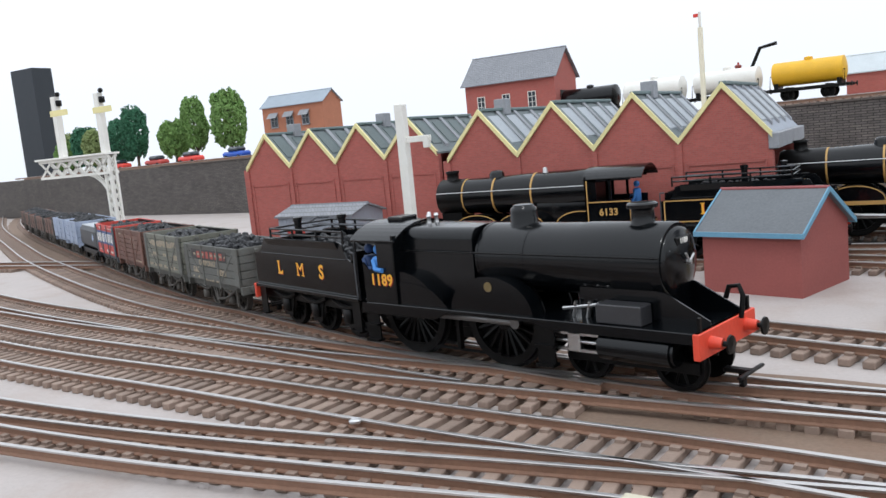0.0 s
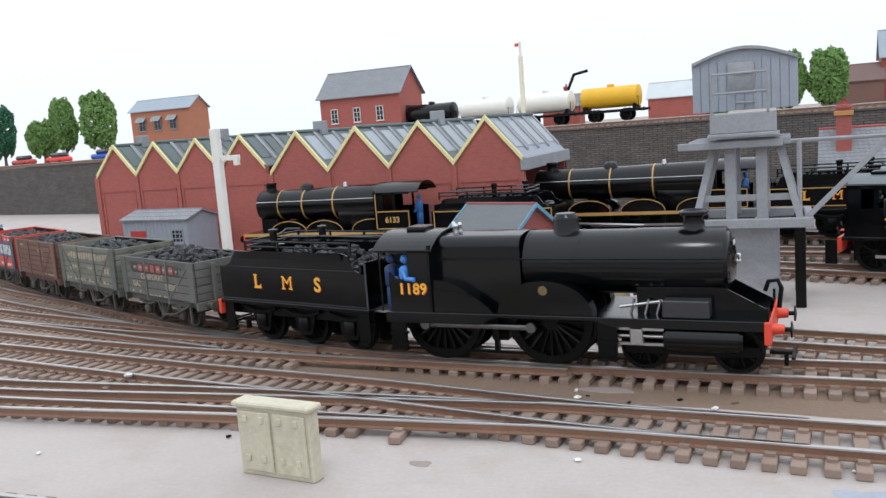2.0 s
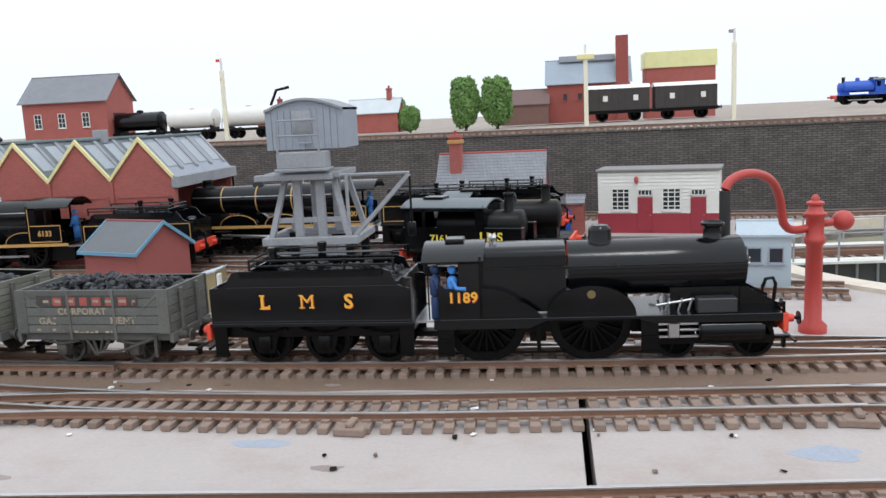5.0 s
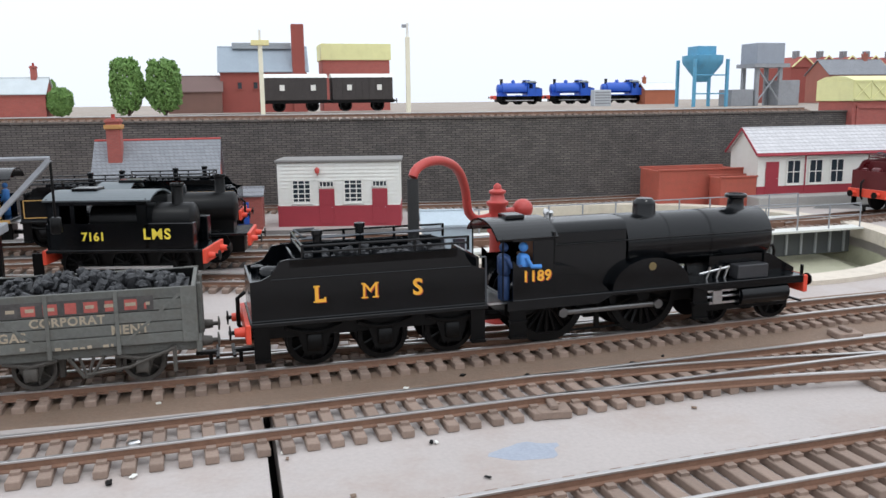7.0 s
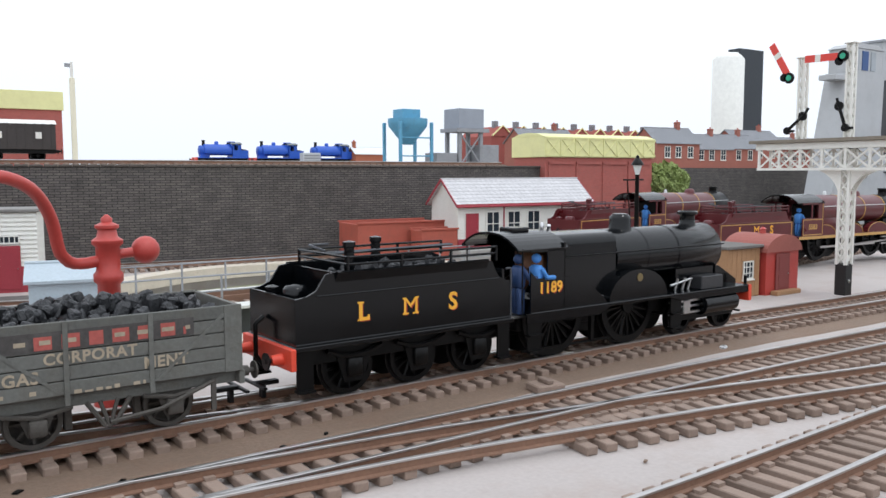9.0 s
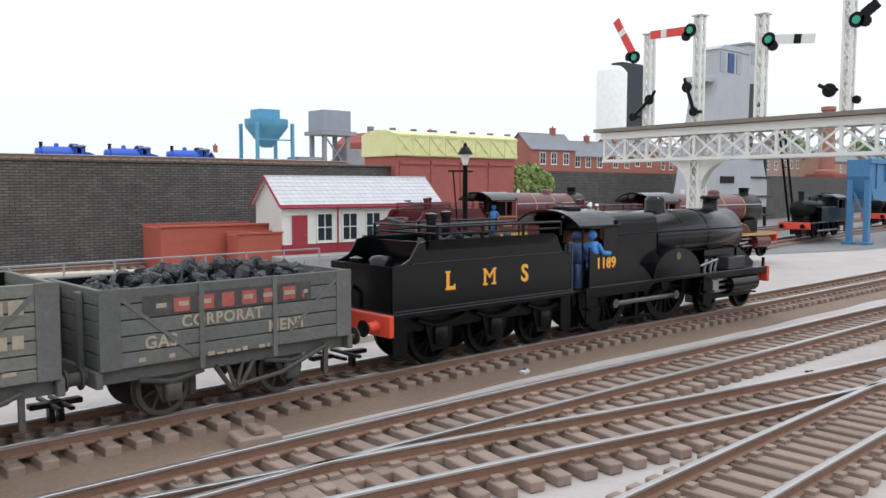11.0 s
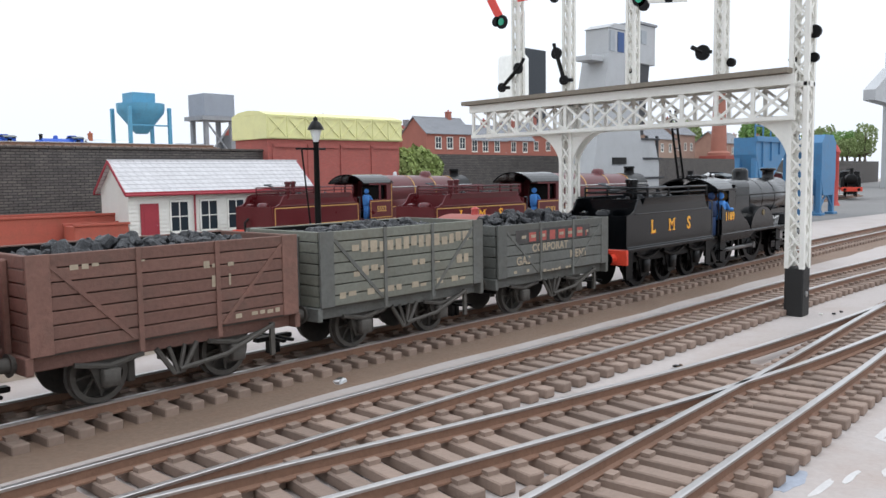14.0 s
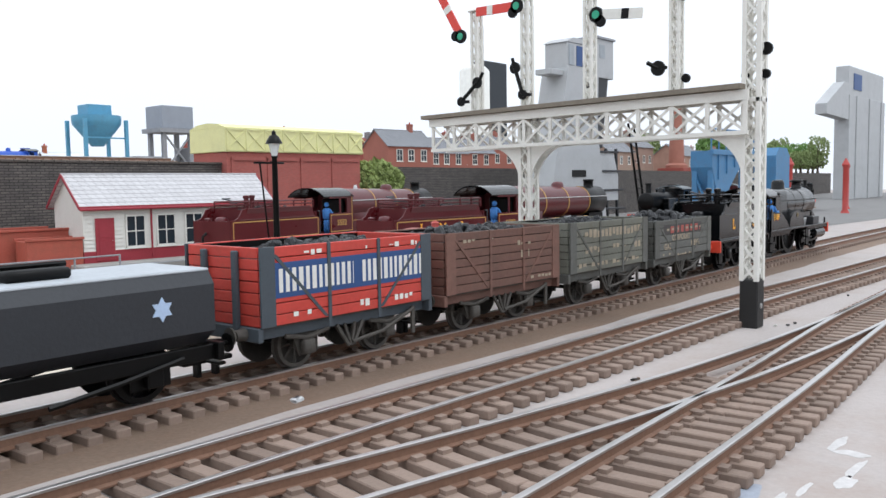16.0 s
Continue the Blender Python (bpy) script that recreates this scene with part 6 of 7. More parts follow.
# ---- turntable ----
pit = Shape()
N_ = 96
def ring(r, z):
    return [(TT[0] + r * math.cos(2 * math.pi * k / N_), TT[1] + r * math.sin(2 * math.pi * k / N_), z) for k in range(N_)]
def bands(rs):
    s = Shape()
    vs = [p for r, z in rs for p in ring(r, z)]
    s.add(vs, [(i * N_ + k, i * N_ + (k + 1) % N_, (i + 1) * N_ + (k + 1) % N_, (i + 1) * N_ + k) for i in range(len(rs) - 1) for k in range(N_)])
    return s
PIT = paint("pit_concrete", (0.42, 0.41, 0.30), 0.85, vary=0.15, big=30, stain=0.4, stain_colour=(0.25, 0.25, 0.17), bump=0.3)
RIM = paint("pale_coping_ring", (0.62, 0.55, 0.46), 0.8, vary=0.1, stain=0.2, bump=0.2)
tp = bands([(TT_R - 8, 0), (TT_R - 8, -24), (TT_R - 24, -24.5), (TT_R - 24, -20), (20, -22), (0.1, -22)])
slab("turntable_pit", tp, PIT, "pale olive concrete turntable pit")
slab("turntable_rim", bands([(TT_R + 6, 0.0), (TT_R + 6, 2.2), (TT_R - 8.5, 2.2), (TT_R - 8.5, -6)]), RIM, "pale concrete coping ring round the turntable")
tt = thing("turntable", P(TT[0], TT[1], 0, 2), "grey girder turntable bridge with white deck and railings", "turntable")
for y in (-19, 19):
    g = part("girder", Shape().box(-138, 138, y - 1.2, y + 1.2, -16, 1, 0.2), paint("girder_grey", (0.06, 0.065, 0.07), 0.6), tt)
    for k in range(24):
        x = -132 + k * 11.5
        part("stiffener", Shape().box(x - 0.7, x + 0.7, y - 2.4, y + 2.4, -15, 1), GREY_TIMBER, g)
    part("walkway", Shape().box(-138, 138, y + (-13 if y < 0 else 1), y + (-1 if y < 0 else 13), 1.2, 2.8, 0.2), paint("deck_white", (0.66, 0.66, 0.62), 0.7, vary=0.12), tt, "pale walkway boards")
    yy = y * 1.6
    for k in range(12):
        x = -136 + k * 24.7
        part("railing_post", Shape().tube([(x, yy, 2.8), (x, yy, 19)], 0.55, 6), GREY_TIMBER, tt)
    for z in (11, 18.6):
        part("handrail", Shape().tube([(-136, yy, z), (136, yy, z)], 0.45, 6), GREY_TIMBER, tt)
for y in (-8.6, 8.6):
    part("bridge_rail", Shape().box(-139, 139, y - 0.7, y + 0.7, 1.2, 5), RUST, tt)
for k in range(36):
    part("bridge_sleeper", Shape().box(-137 + k * 7.7, -134 + k * 7.7, -16, 16, -0.6, 2.2, 0.2), SLEEPER, tt)

# ---- lamp post ----
lp = thing("yard_lamp", P(524, 397, 0), "black cast iron yard lamp with ladder bar", "lamp post")
part("post", Shape().lathe([(3.4, 0), (3.4, 2), (1.8, 4), (1.5, 30), (1.2, 66), (1.6, 67)], (0, 0, 0), 12), FRAME_BLACK, lp)
part("ladder_bar", Shape().tube([(-11, 0, 64), (5, 0, 64)], 0.5, 6).tube([(-8, 0, 64), (-3.6, 0, 24)], 0.4, 5), FRAME_BLACK, lp)
hd = part("lantern", Shape().lathe([(1.2, 0), (2.6, 5.5)], (0, 0, 67), 8), paint("milky_glass", (0.75, 0.78, 0.78), 0.2), lp, "milky glass lantern")
part("lantern_cap", Shape().lathe([(3.8, 0), (3.4, 1.2), (2.0, 3.4), (1.0, 4), (1.0, 5.2), (0.1, 6)], (0, 0, 72.4), 12), FRAME_BLACK, lp)

# ---- brick water tank house ----
th = thing("water_tank_house", P(696, 684, 0, -1), "red brick tank house under a pale yellow panelled tank", "water tank house")
part("wall", Shape().box(0, 148, 0, 50, 0, 83, 0.3), BRICK, th)
for k in range(4):
    x = 4 + k * 36
    part("brick_panel", Shape().box(x, x + 2, -1.2, 0, 8, 78).box(x, x + 33, -1.2, 0, 76, 79), BRICK, th)
YEL = paint("pale_yellow_iron", (0.78, 0.76, 0.38), 0.55, vary=0.08, stain=0.25, stain_colour=(0.55, 0.5, 0.2), bump=0.1)
part("tank", Shape().box(-2, 150, -2, 52, 83, 103, 0.4), YEL, th, "pale yellow iron tank")
for k in range(8):
    x = -1 + k * 19
    pn = Shape().box(x, x + 18, -2.7, -2, 84, 85).box(x, x + 18, -2.7, -2, 101, 102.4).box(x, x + 1, -2.7, -2, 84, 102)
    pn.tube([(x + 1, -2.4, 85), (x + 18, -2.4, 101)], 0.45, 5).tube([(x + 1, -2.4, 101), (x + 18, -2.4, 85)], 0.45, 5)
    part("tank_panel", pn, YEL, th)
part("tank_cover", Shape().prism([(-2, 103), (52, 103), (40, 106.5), (25, 107.5), (10, 106.5)], "x", -2, 150), YEL, th)

# ---- crimson engines ----
def pair(x, y, ang, label_e, label_t, mat, num, initials):
    a = radians(ang)
    tender(P(x + 40 * math.cos(a), y + 40 * math.sin(a), RAIL_TOP, ang), label_t, mat, LINING, initials)
    express_engine(P(x + 158 * math.cos(a), y + 158 * math.sin(a), RAIL_TOP, ang), label_e, mat, LINING, num)
pair(557, 500, 10, "crimson lake express engine, lined yellow, standing", "crimson lake tender with coal, lined yellow", MAROON, "5552", "")
pair(600, 414, -1, "crimson lake streamlined express engine, lined yellow", "crimson lake tender beside the water crane road", MAROON, "5583", "LMS")

# ---- signal gantry ----
gy0, gy1 = 211.0, 371.0
def gx(y):
    return 592 + (y - 210) * 0.09


def beam(p0, p1, w, h):
    """A straight rectangular bar from one point to another, w wide across x and h deep."""
    a, b = Vector(p0), Vector(p1)
    d = (b - a).normalized()
    u = Vector((1, 0, 0))
    v = d.cross(u).normalized()
    vs = [q + u * (i * w / 2) + v * (k * h / 2) for q in (a, b) for i, k in ((-1, -1), (1, -1), (1, 1), (-1, 1))]
    return Shape().add(vs, [(0, 1, 2, 3), (4, 7, 6, 5), (0, 4, 5, 1), (1, 5, 6, 2), (2, 6, 7, 3), (3, 7, 4, 0)])


def lattice_mast(parent, name, x, y, z0, z1, w, pitch, bar):
    """A square mast: four flat corner strips and diamond lacing on each face."""
    m = Shape()
    h = w / 2
    for i in (-1, 1):
        for k in (-1, 1):
            m.box(x + i * h - bar, x + i * h + bar, y + k * h - bar, y + k * h + bar, z0, z1)
    n = max(1, int((z1 - z0) / pitch))
    for q in range(n):
        za, zb = z0 + (z1 - z0) * q / n, z0 + (z1 - z0) * (q + 1) / n
        for e in (-1, 1):
            m.tube([(x - h, y + e * h, za), (x + h, y + e * h, zb)], bar * 0.62, 4, False, False).tube([(x + h, y + e * h, za), (x - h, y + e * h, zb)], bar * 0.62, 4, False, False)
            m.tube([(x + e * h, y - h, za), (x + e * h, y + h, zb)], bar * 0.62, 4, False, False).tube([(x + e * h, y + h, za), (x + e * h, y - h, zb)], bar * 0.62, 4, False, False)
    return part(name, m, WHITE, parent)


sg = thing("signal_gantry", P(0, 0), "white lattice signal gantry with black-footed masts", "signal gantry")
FOOT = paint("black_foot", (0.012, 0.012, 0.012), 0.5)
for y, top in ((210, 150), (314.5, 84)):
    x = gx(y)
    lattice_mast(sg, "mast", x, y, 17, top, 5.2, 6.6, 0.8)
    part("mast_foot", Shape().box(x - 3.3, x + 3.3, y - 3.3, y + 3.3, 0, 17.5, 0.4), FOOT, sg, "black painted foot")
    part("foot_rivet", Shape().lathe([(0.1, -3.8), (1.0, -3.6), (1.0, -3.2)], (x, y, 8), 8, "y"), CHROME, sg)
    part("mast_collar", Shape().box(x - 3.4, x + 3.4, y - 3.4, y + 3.4, 80.5, 82.5, 0.3), WHITE, sg)
ys = [gy0 + (gy1 - gy0) * k / 11 for k in range(12)]
for xo in (-5.5, 5.5):
    for k, ya in enumerate(ys):
        part("truss_post", Shape().box(gx(ya) + xo - 0.5, gx(ya) + xo + 0.5, ya - 0.7, ya + 0.7, 70, 82), WHITE, sg)
        if k < 11:
            yb = ys[k + 1]
            part("truss_brace", beam((gx(ya) + xo, ya, 70.4), (gx(yb) + xo, yb, 81.2), 0.5, 1.0), WHITE, sg)
            part("truss_brace", beam((gx(ya) + xo - 0.3, ya, 81.2), (gx(yb) + xo - 0.3, yb, 70.4), 0.5, 1.0), WHITE, sg)
    part("truss_chord", beam((gx(gy0) + xo, gy0 - 1, 70), (gx(gy1) + xo, gy1 + 1, 70), 1.6, 1.5), WHITE, sg)
    part("truss_chord", beam((gx(gy0) + xo, gy0 - 1, 83.2), (gx(gy1) + xo, gy1 + 2, 83.2), 1.6, 3.6), WHITE, sg, "deep white upper beam")
for y, e in ((210, 1), (314.5, 1), (314.5, -1)):
    arc = [(y + e * (2.6 + 17 * (1 - math.cos(a))), 51 + 18.6 * math.sin(a)) for a in [math.pi / 2 * k / 10 for k in range(11)]]
    for xo in (-2.4, 2.4):
        part("spandrel", Shape().prism(arc + [(y + e * 2.6, 69.6)], "x", gx(y) + xo - 0.4, gx(y) + xo + 0.4), WHITE, sg, "curved white corner plate")
part("walkway", beam((gx(gy0), gy0 + 1, 86.2), (gx(377), 377, 86.2), 17, 1.8), paint("brown_walkway", (0.22, 0.19, 0.15), 0.8, vary=0.2), sg, "brown timber walkway")
for y, top in ((345.7, 133.6), (315, 138), (281, 133), (241, 146)):
    x = gx(y)
    lattice_mast(sg, "signal_post", x, y, 87, top, 3.2, 5.2, 0.55)
    part("post_cap", Shape().box(x - 3.0, x + 3.0, y - 3.0, y + 3.0, top, top + 0.8, 0.2).lathe([(2.2, 0.8), (1.2, 1.8), (0.1, 2.2)], (x, y, top), 8), WHITE, sg)
    part("ladder", Shape().tube([(x + 3.4, y - 1.2, 87), (x + 3.4, y - 1.2, top - 6)], 0.25, 4).tube([(x + 3.4, y + 1.2, 87), (x + 3.4, y + 1.2, top - 6)], 0.25, 4), WHITE, sg)
signal_arm(sg, 352.5, 122, 59, SIGNAL_RED, gx(346) - 2.6, length=21)
signal_arm(sg, 317.3, 131.6, 1.5, SIGNAL_RED, gx(315) - 2.6, length=20)
signal_arm(sg, 277.6, 121.5, 6, WHITE, gx(281) - 2.6, FRAME_BLACK, 18, -1)
signal_arm(sg, 238, 123, -35, FRAME_BLACK, gx(241) - 2.6, FRAME_BLACK, 7, -1)
for y0, z0, y1, z1 in ((342.9, 100.4, 352.7, 92.4), (319.6, 104.6, 315.6, 92.6)):
    x = gx(y0) - 3.2
    part("disc", Shape().lathe([(2.6, -0.5), (2.6, 0.5)], (x, y0, z0), 14, "x").tube([(x, y0, z0 - 1), (x, y0 + (y0 - y1) * 0.35, z0 + 4.4)], 0.8, 6), FRAME_BLACK, sg, "black shunting disc")
    part("disc_lamp", Shape().tube([(x, y0, z0), (x, y1, z1)], 0.9, 6).lathe([(2.2, -0.6), (2.2, 0.6)], (x, y1, z1), 12, "x").box(x - 0.8, x + 0.8, y1 - 4.4, y1, z1 - 1.0, z1 + 0.4), FRAME_BLACK, sg)
disc_signal(sg, 243.4, 96.4, 1, gx(241) - 3.2)
for y, z, r in ((237.6, 92.2, 1.7), (282.6, 94, 1.4), (213.9, 90.7, 1.5), (206.4, 99.4, 2.3), (206.4, 90.6, 1.7)):
    part("disc_back", Shape().lathe([(r, -0.6), (r, 0.6)], (gx(y) + 1.5, y, z), 12, "x"), FRAME_BLACK, sg)

# a bracket signal and white signal posts beside the curve
sg2 = thing("signal_bracket", P(-786, 622, 0, 90), "white lattice bracket signal beside the curve", "signal")
lattice_mast(sg2, "mast", 0, 0, 0, 90, 7, 9, 1.2)
for k in range(6):
    for e in (0, 1):
        part("truss_brace", beam((-5, -4 + k * 17.6, 74 + 15 * e), (-5, 13.6 + k * 17.6, 89 - 15 * e), 1.0, 2.0), WHITE, sg2)
        part("truss_brace", beam((5, -4 + k * 17.6, 74 + 15 * e), (5, 13.6 + k * 17.6, 89 - 15 * e), 1.0, 2.0), WHITE, sg2)
for x in (-5, 5):
    for z in (73, 89.5):
        part("truss_chord", beam((x, -5, z), (x, 103, z), 2, 2.6), WHITE, sg2)
arc = [(3.5 + 34 * (1 - math.cos(a)), 38 + 34 * math.sin(a)) for a in [math.pi / 2 * k / 10 for k in range(11)]]
part("spandrel", Shape().prism(arc + [(20, 72), (3.5, 58)], "x", -1.5, 1.5), WHITE, sg2)
part("walkway", Shape().box(-9, 9, -6, 105, 91, 93, 0.3), WHITE, sg2)
for y, zt in ((3, 152), (69, 155)):
    part("signal_post", Shape().box(-3.4, 3.4, y - 3.4, y + 3.4, 93, zt, 0.5), WHITE, sg2)
    part("post_arm", Shape().box(-3.8, -3.4, y - 22, y + 6, zt - 20, zt - 14, 0.1), CREAM, sg2)
    part("post_lamp", Shape().box(-2.6, 2.6, y - 7, y - 3.4, zt - 10, zt - 4, 0.4).ball((0, y - 5, zt + 2), 2.6, 8), FRAME_BLACK, sg2)
wp = thing("signal_post", P(-305, 408, 0), "plain white signal post with small arm", "signal")
part("post", Shape().box(-2.4, 2.4, -2.4, 2.4, 0, 93, 0.4), WHITE, wp)
part("arm", Shape().box(0, 16, -1, 0, 74, 77, 0.2).box(12, 15, -2, 1, 71, 77, 0.3), WHITE, wp)

# ---- relay cabinet ----
rc = thing("relay_cabinet", P(-126, 171, 0, -5), "small cream metal relay cabinet, grimy and chipped", "relay cabinet")
CAB = paint("dirty_cream", (0.56, 0.52, 0.40), 0.65, vary=0.12, stain=0.45, stain_colour=(0.3, 0.26, 0.18), bump=0.2, big=90)
part("body", Shape().box(0, 22.5, 0, 4, 0, 18, 0.3), CAB, rc)
part("lid", Shape().box(-0.8, 23.3, -0.9, 4.8, 17.8, 19.2, 0.4), CAB, rc)
for x in (1.2, 11.8):
    d = part("door", Shape().box(x, x + 9.6, -0.6, 0, 1.4, 16.8, 0.2), CAB, rc)
    for z in (4, 14):
        part("hinge", Shape().box(x + 1.4, x + 2.8, -1.0, -0.6, z, z + 1.8, 0.2).box(x + 6.4, x + 7.8, -1.0, -0.6, z, z + 1.8, 0.2), CAB, d)

# ---- upper level ----
D0 = DECK
BRICK2 = paint("plain_dark_red", (0.30, 0.075, 0.06), 0.8, vary=0.15, bump=0.2)
ROOF_BLUE = paint("blue_grey_roof", (0.30, 0.35, 0.40), 0.7, vary=0.12, bump=0.2)
r = house(P(-547, 941, D0 + 5, 0), "goods_shed", "red brick goods shed with grey slate roof", 112, 68, 56, 86, BRICK, SLATE, 4)
for x in (20, 52, 84):
    window(r, x, 22, 10, 18, cols=2, rows=3)
# no opening is cut: a near-black panel paints the shade inside it
part("doorway", Shape().box(112, 112.6, 16, 46, 0, 38), paint("deep_shadow_board", (0.03, 0.03, 0.03), 0.9), r, "flat dark panel painted as the shade in a cart entrance")
r = house(P(-953, 1046, D0 + 22, 0), "signal_cabin", "orange brick cabin with grey roof", 116, 44, 52, 68, paint("orange_brick", (0.42, 0.17, 0.10), 0.8, vary=0.15), ROOF_BLUE, 3)
part("wall_footing", Shape().box(-2, 118, -2, 46, -22, 0), BRICK, r)
for x in (22, 52, 82):
    window(r, x, 20, 14, 20, cols=2, rows=2, frame=GREY_TIMBER)
    part("awning", Shape().add([(x - 9, -0.4, 42), (x + 9, -0.4, 42), (x + 9, -8, 34), (x - 9, -8, 34)], [(0, 1, 2, 3)]), GREY_TIMBER, r)
r = house(P(-148, 1010, D0 + 2, -4), "brick_hut", "low red brick hut with pale roof", 66, 34, 26, 42, BRICK, paint("pale_roof", (0.55, 0.6, 0.62), 0.6), 2, chimney=(52, 17, 3, 56))
r = house(P(-300, 1100, D0 + 2, 0), "brick_hut", "small dark gabled hut behind the sidings", 50, 30, 26, 40, BRICK2, SLATE, 2, chimney=(30, 15, 3, 52))
r = house(P(105, 1120, D0 + 2, -2), "brick_factory", "dark red brick works with roof lantern and chimney", 110, 60, 54, 84, BRICK2, ROOF_BLUE, 3)
part("chimney", Shape().box(92, 108, -4, 12, 0, 112, 0.5).box(90, 110, -6, 14, 46, 50, 0.5), BRICK2, r, "square red brick chimney stack")
part("roof_lantern", Shape().box(16, 92, 22, 38, 82, 90, 0.5), SKYLIGHT, r)
for x in (24, 44, 64):
    window(r, x, 30, 6, 9, cols=1, rows=1, frame=BRICK2)
r = house(P(40, 1110, D0 + 2, -2), "lean_to_shed", "low brown works annexe", 66, 40, 28, 46, paint("brown_brick", (0.20, 0.11, 0.09), 0.8, vary=0.15), paint("brown_tiles", (0.17, 0.11, 0.10), 0.8), 2)
tk = thing("water_tank_house", P(240, 1150, D0 + 2), "red brick tank house with pale yellow tank", "water tank house")
part("wall", Shape().box(0, 92, 0, 50, 0, 68), BRICK, tk)
part("tank", Shape().box(-2, 94, -2, 52, 68, 90, 0.4), YEL, tk)
yel_wagon = paint("bright_yellow_tank", (0.75, 0.42, 0.02), 0.45, vary=0.12)
oil_tank_wagon(P(-174, 924, D0 + 5, -9), "bright yellow tank wagon with hatch", yel_wagon)
oil_tank_wagon(P(-250, 936, D0 + 5, -9), "white tank wagon on the siding", WHITE)
oil_tank_wagon(P(-400, 958, D0 + 5, -9), "black tank wagon on the siding", BLACK)
oil_tank_wagon(P(-326, 948, D0 + 5, -9), "white tank wagon coupled in the siding", WHITE)
van(P(184, 925, D0 + 5, 0), "dark brown goods van with pale roof")
van(P(256, 925, D0 + 5, 0), "dark brown goods van with white panels")
CREAM_POST = paint("cream_post", (0.80, 0.76, 0.60), 0.6, vary=0.06)
for x, y, hh, kind_ in ((147, 880, 88, 0), (-266, 900, 98, 1), (300, 880, 96, 2)):
    s_ = thing("signal_post", P(x, y, D0), "slim cream and white signal post", "signal", "upper level posts")
    part("post", Shape().box(-2.2, 2.2, -2.2, 2.2, 0, hh * 0.85, 0.4), CREAM_POST, s_)
    part("upper_post", Shape().box(-1.2, 1.2, -1.2, 1.2, hh * 0.85, hh, 0.3), WHITE, s_)
    if kind_ == 0:
        part("landing", Shape().box(-9, 9, -4, 4, hh * 0.82, hh * 0.88, 0.4), CREAM, s_)
    else:
        part("arm", Shape().box(-6, 1, -0.5, 0.5, hh - 5, hh - 1.5, 0.3), SIGNAL_RED if kind_ == 1 else GREY_TIMBER, s_)
yc = thing("loading_gauge", P(-233, 955, D0), "dark curved loading crane post", "crane")
part("post", Shape().tube([(0, 0, 0), (0, 0, 34), (12, 0, 60), (28, 0, 63)], 1.8, 8), FRAME_BLACK, yc)
BLUE_LOCO = paint("bright_blue", (0.015, 0.09, 0.48), 0.4, vary=0.12)
for k, x in enumerate((642, 748, 854)):
    tank_engine(P(x, 1500, D0 + 5, 180), "bright blue saddle tank engine on the upper siding", BLUE_LOCO, "", True, length=46)
r = house(P(892, 1470, D0 + 2, 0), "brick_hut", "small orange brick hut with pale roof", 66, 36, 28, 40, paint("orange_brick_b", (0.40, 0.13, 0.07), 0.8, vary=0.15), paint("white_roof", (0.72, 0.76, 0.8), 0.6), 2, chimney=(6, 18, 3, 52))
gb = thing("relay_cabinet", P(772, 1440, D0), "pale grey lineside cabinet", "relay cabinet")
part("body", Shape().box(0, 34, 0, 16, 0, 30, 0.5), paint("pale_grey_cab", (0.5, 0.53, 0.56), 0.6), gb)
for k in range(5):
    part("louvre", Shape().box(2, 32, -0.6, 0, 4 + k * 5, 6.5 + k * 5), GREY_TIMBER, gb)
HOPBLUE = paint("light_blue_steel", (0.10, 0.33, 0.50), 0.55, vary=0.12, stain=0.2)
hp = thing("hopper_tower", P(800, 1150, D0), "light blue steel hopper on four legs", "hopper")
for x in (4, 60):
    for y in (0, 50):
        part("leg", Shape().box(x - 2.2, x + 2.2, y - 2.2, y + 2.2, 0, 72, 0.3), HOPBLUE, hp)
part("brace", Shape().tube([(4, 0, 20), (60, 0, 20)], 1, 6).tube([(4, 0, 48), (60, 0, 48)], 1, 6), HOPBLUE, hp)
part("hopper", Shape().lathe([(8, -34), (30, -6), (31, 0), (31, 6), (0.1, 8)], (32, 25, 72), 14), HOPBLUE, hp)
part("top_house", Shape().box(14, 46, 10, 40, 78, 92, 0.5), HOPBLUE, hp)
gt = thing("water_tower", P(925, 1170, D0), "grey timber water tower", "water tower")
for x in (4, 46):
    for y in (4, 40):
        part("leg", Shape().box(x - 3, x + 3, y - 3, y + 3, 0, 66, 0.3), GREY_TIMBER, gt)
part("brace", Shape().tube([(4, 2, 6), (46, 2, 58)], 1.4, 6).tube([(46, 2, 6), (4, 2, 58)], 1.4, 6).box(-6, 58, -4, 46, 60, 66), GREY_TIMBER, gt)
part("tank", Shape().box(0, 50, 0, 44, 66, 98, 0.6), GREY_BLUE, gt)
part("lean_to", Shape().box(50, 84, 4, 40, 0, 40, 0.6), GREY_TIMBER, gt)
part("lean_to", Shape().box(-40, 0, 4, 40, 0, 26, 0.6), GREY_TIMBER, gt)
sw = thing("factory", P(1235, 1500, D0), "long red brick weaving shed with saw roof", "factory")
part("wall", Shape().box(0, 520, 0, 120, 0, 72), BRICK2, sw)
for k in range(9):
    x = k * 57.5
    part("saw_gable", Shape().prism([(x, 72), (x + 57, 72), (x + 28, 94)], "y", -2, 120), BRICK2, sw)
    part("saw_coping", Shape().tube([(x, -3, 73), (x + 28, -3, 95.5), (x + 57, -3, 73)], 1.8, 4, True, False), CREAM, sw)
    part("roof_vent", Shape().box(x + 24, x + 33, 20, 32, 90, 106), SLATE, sw)
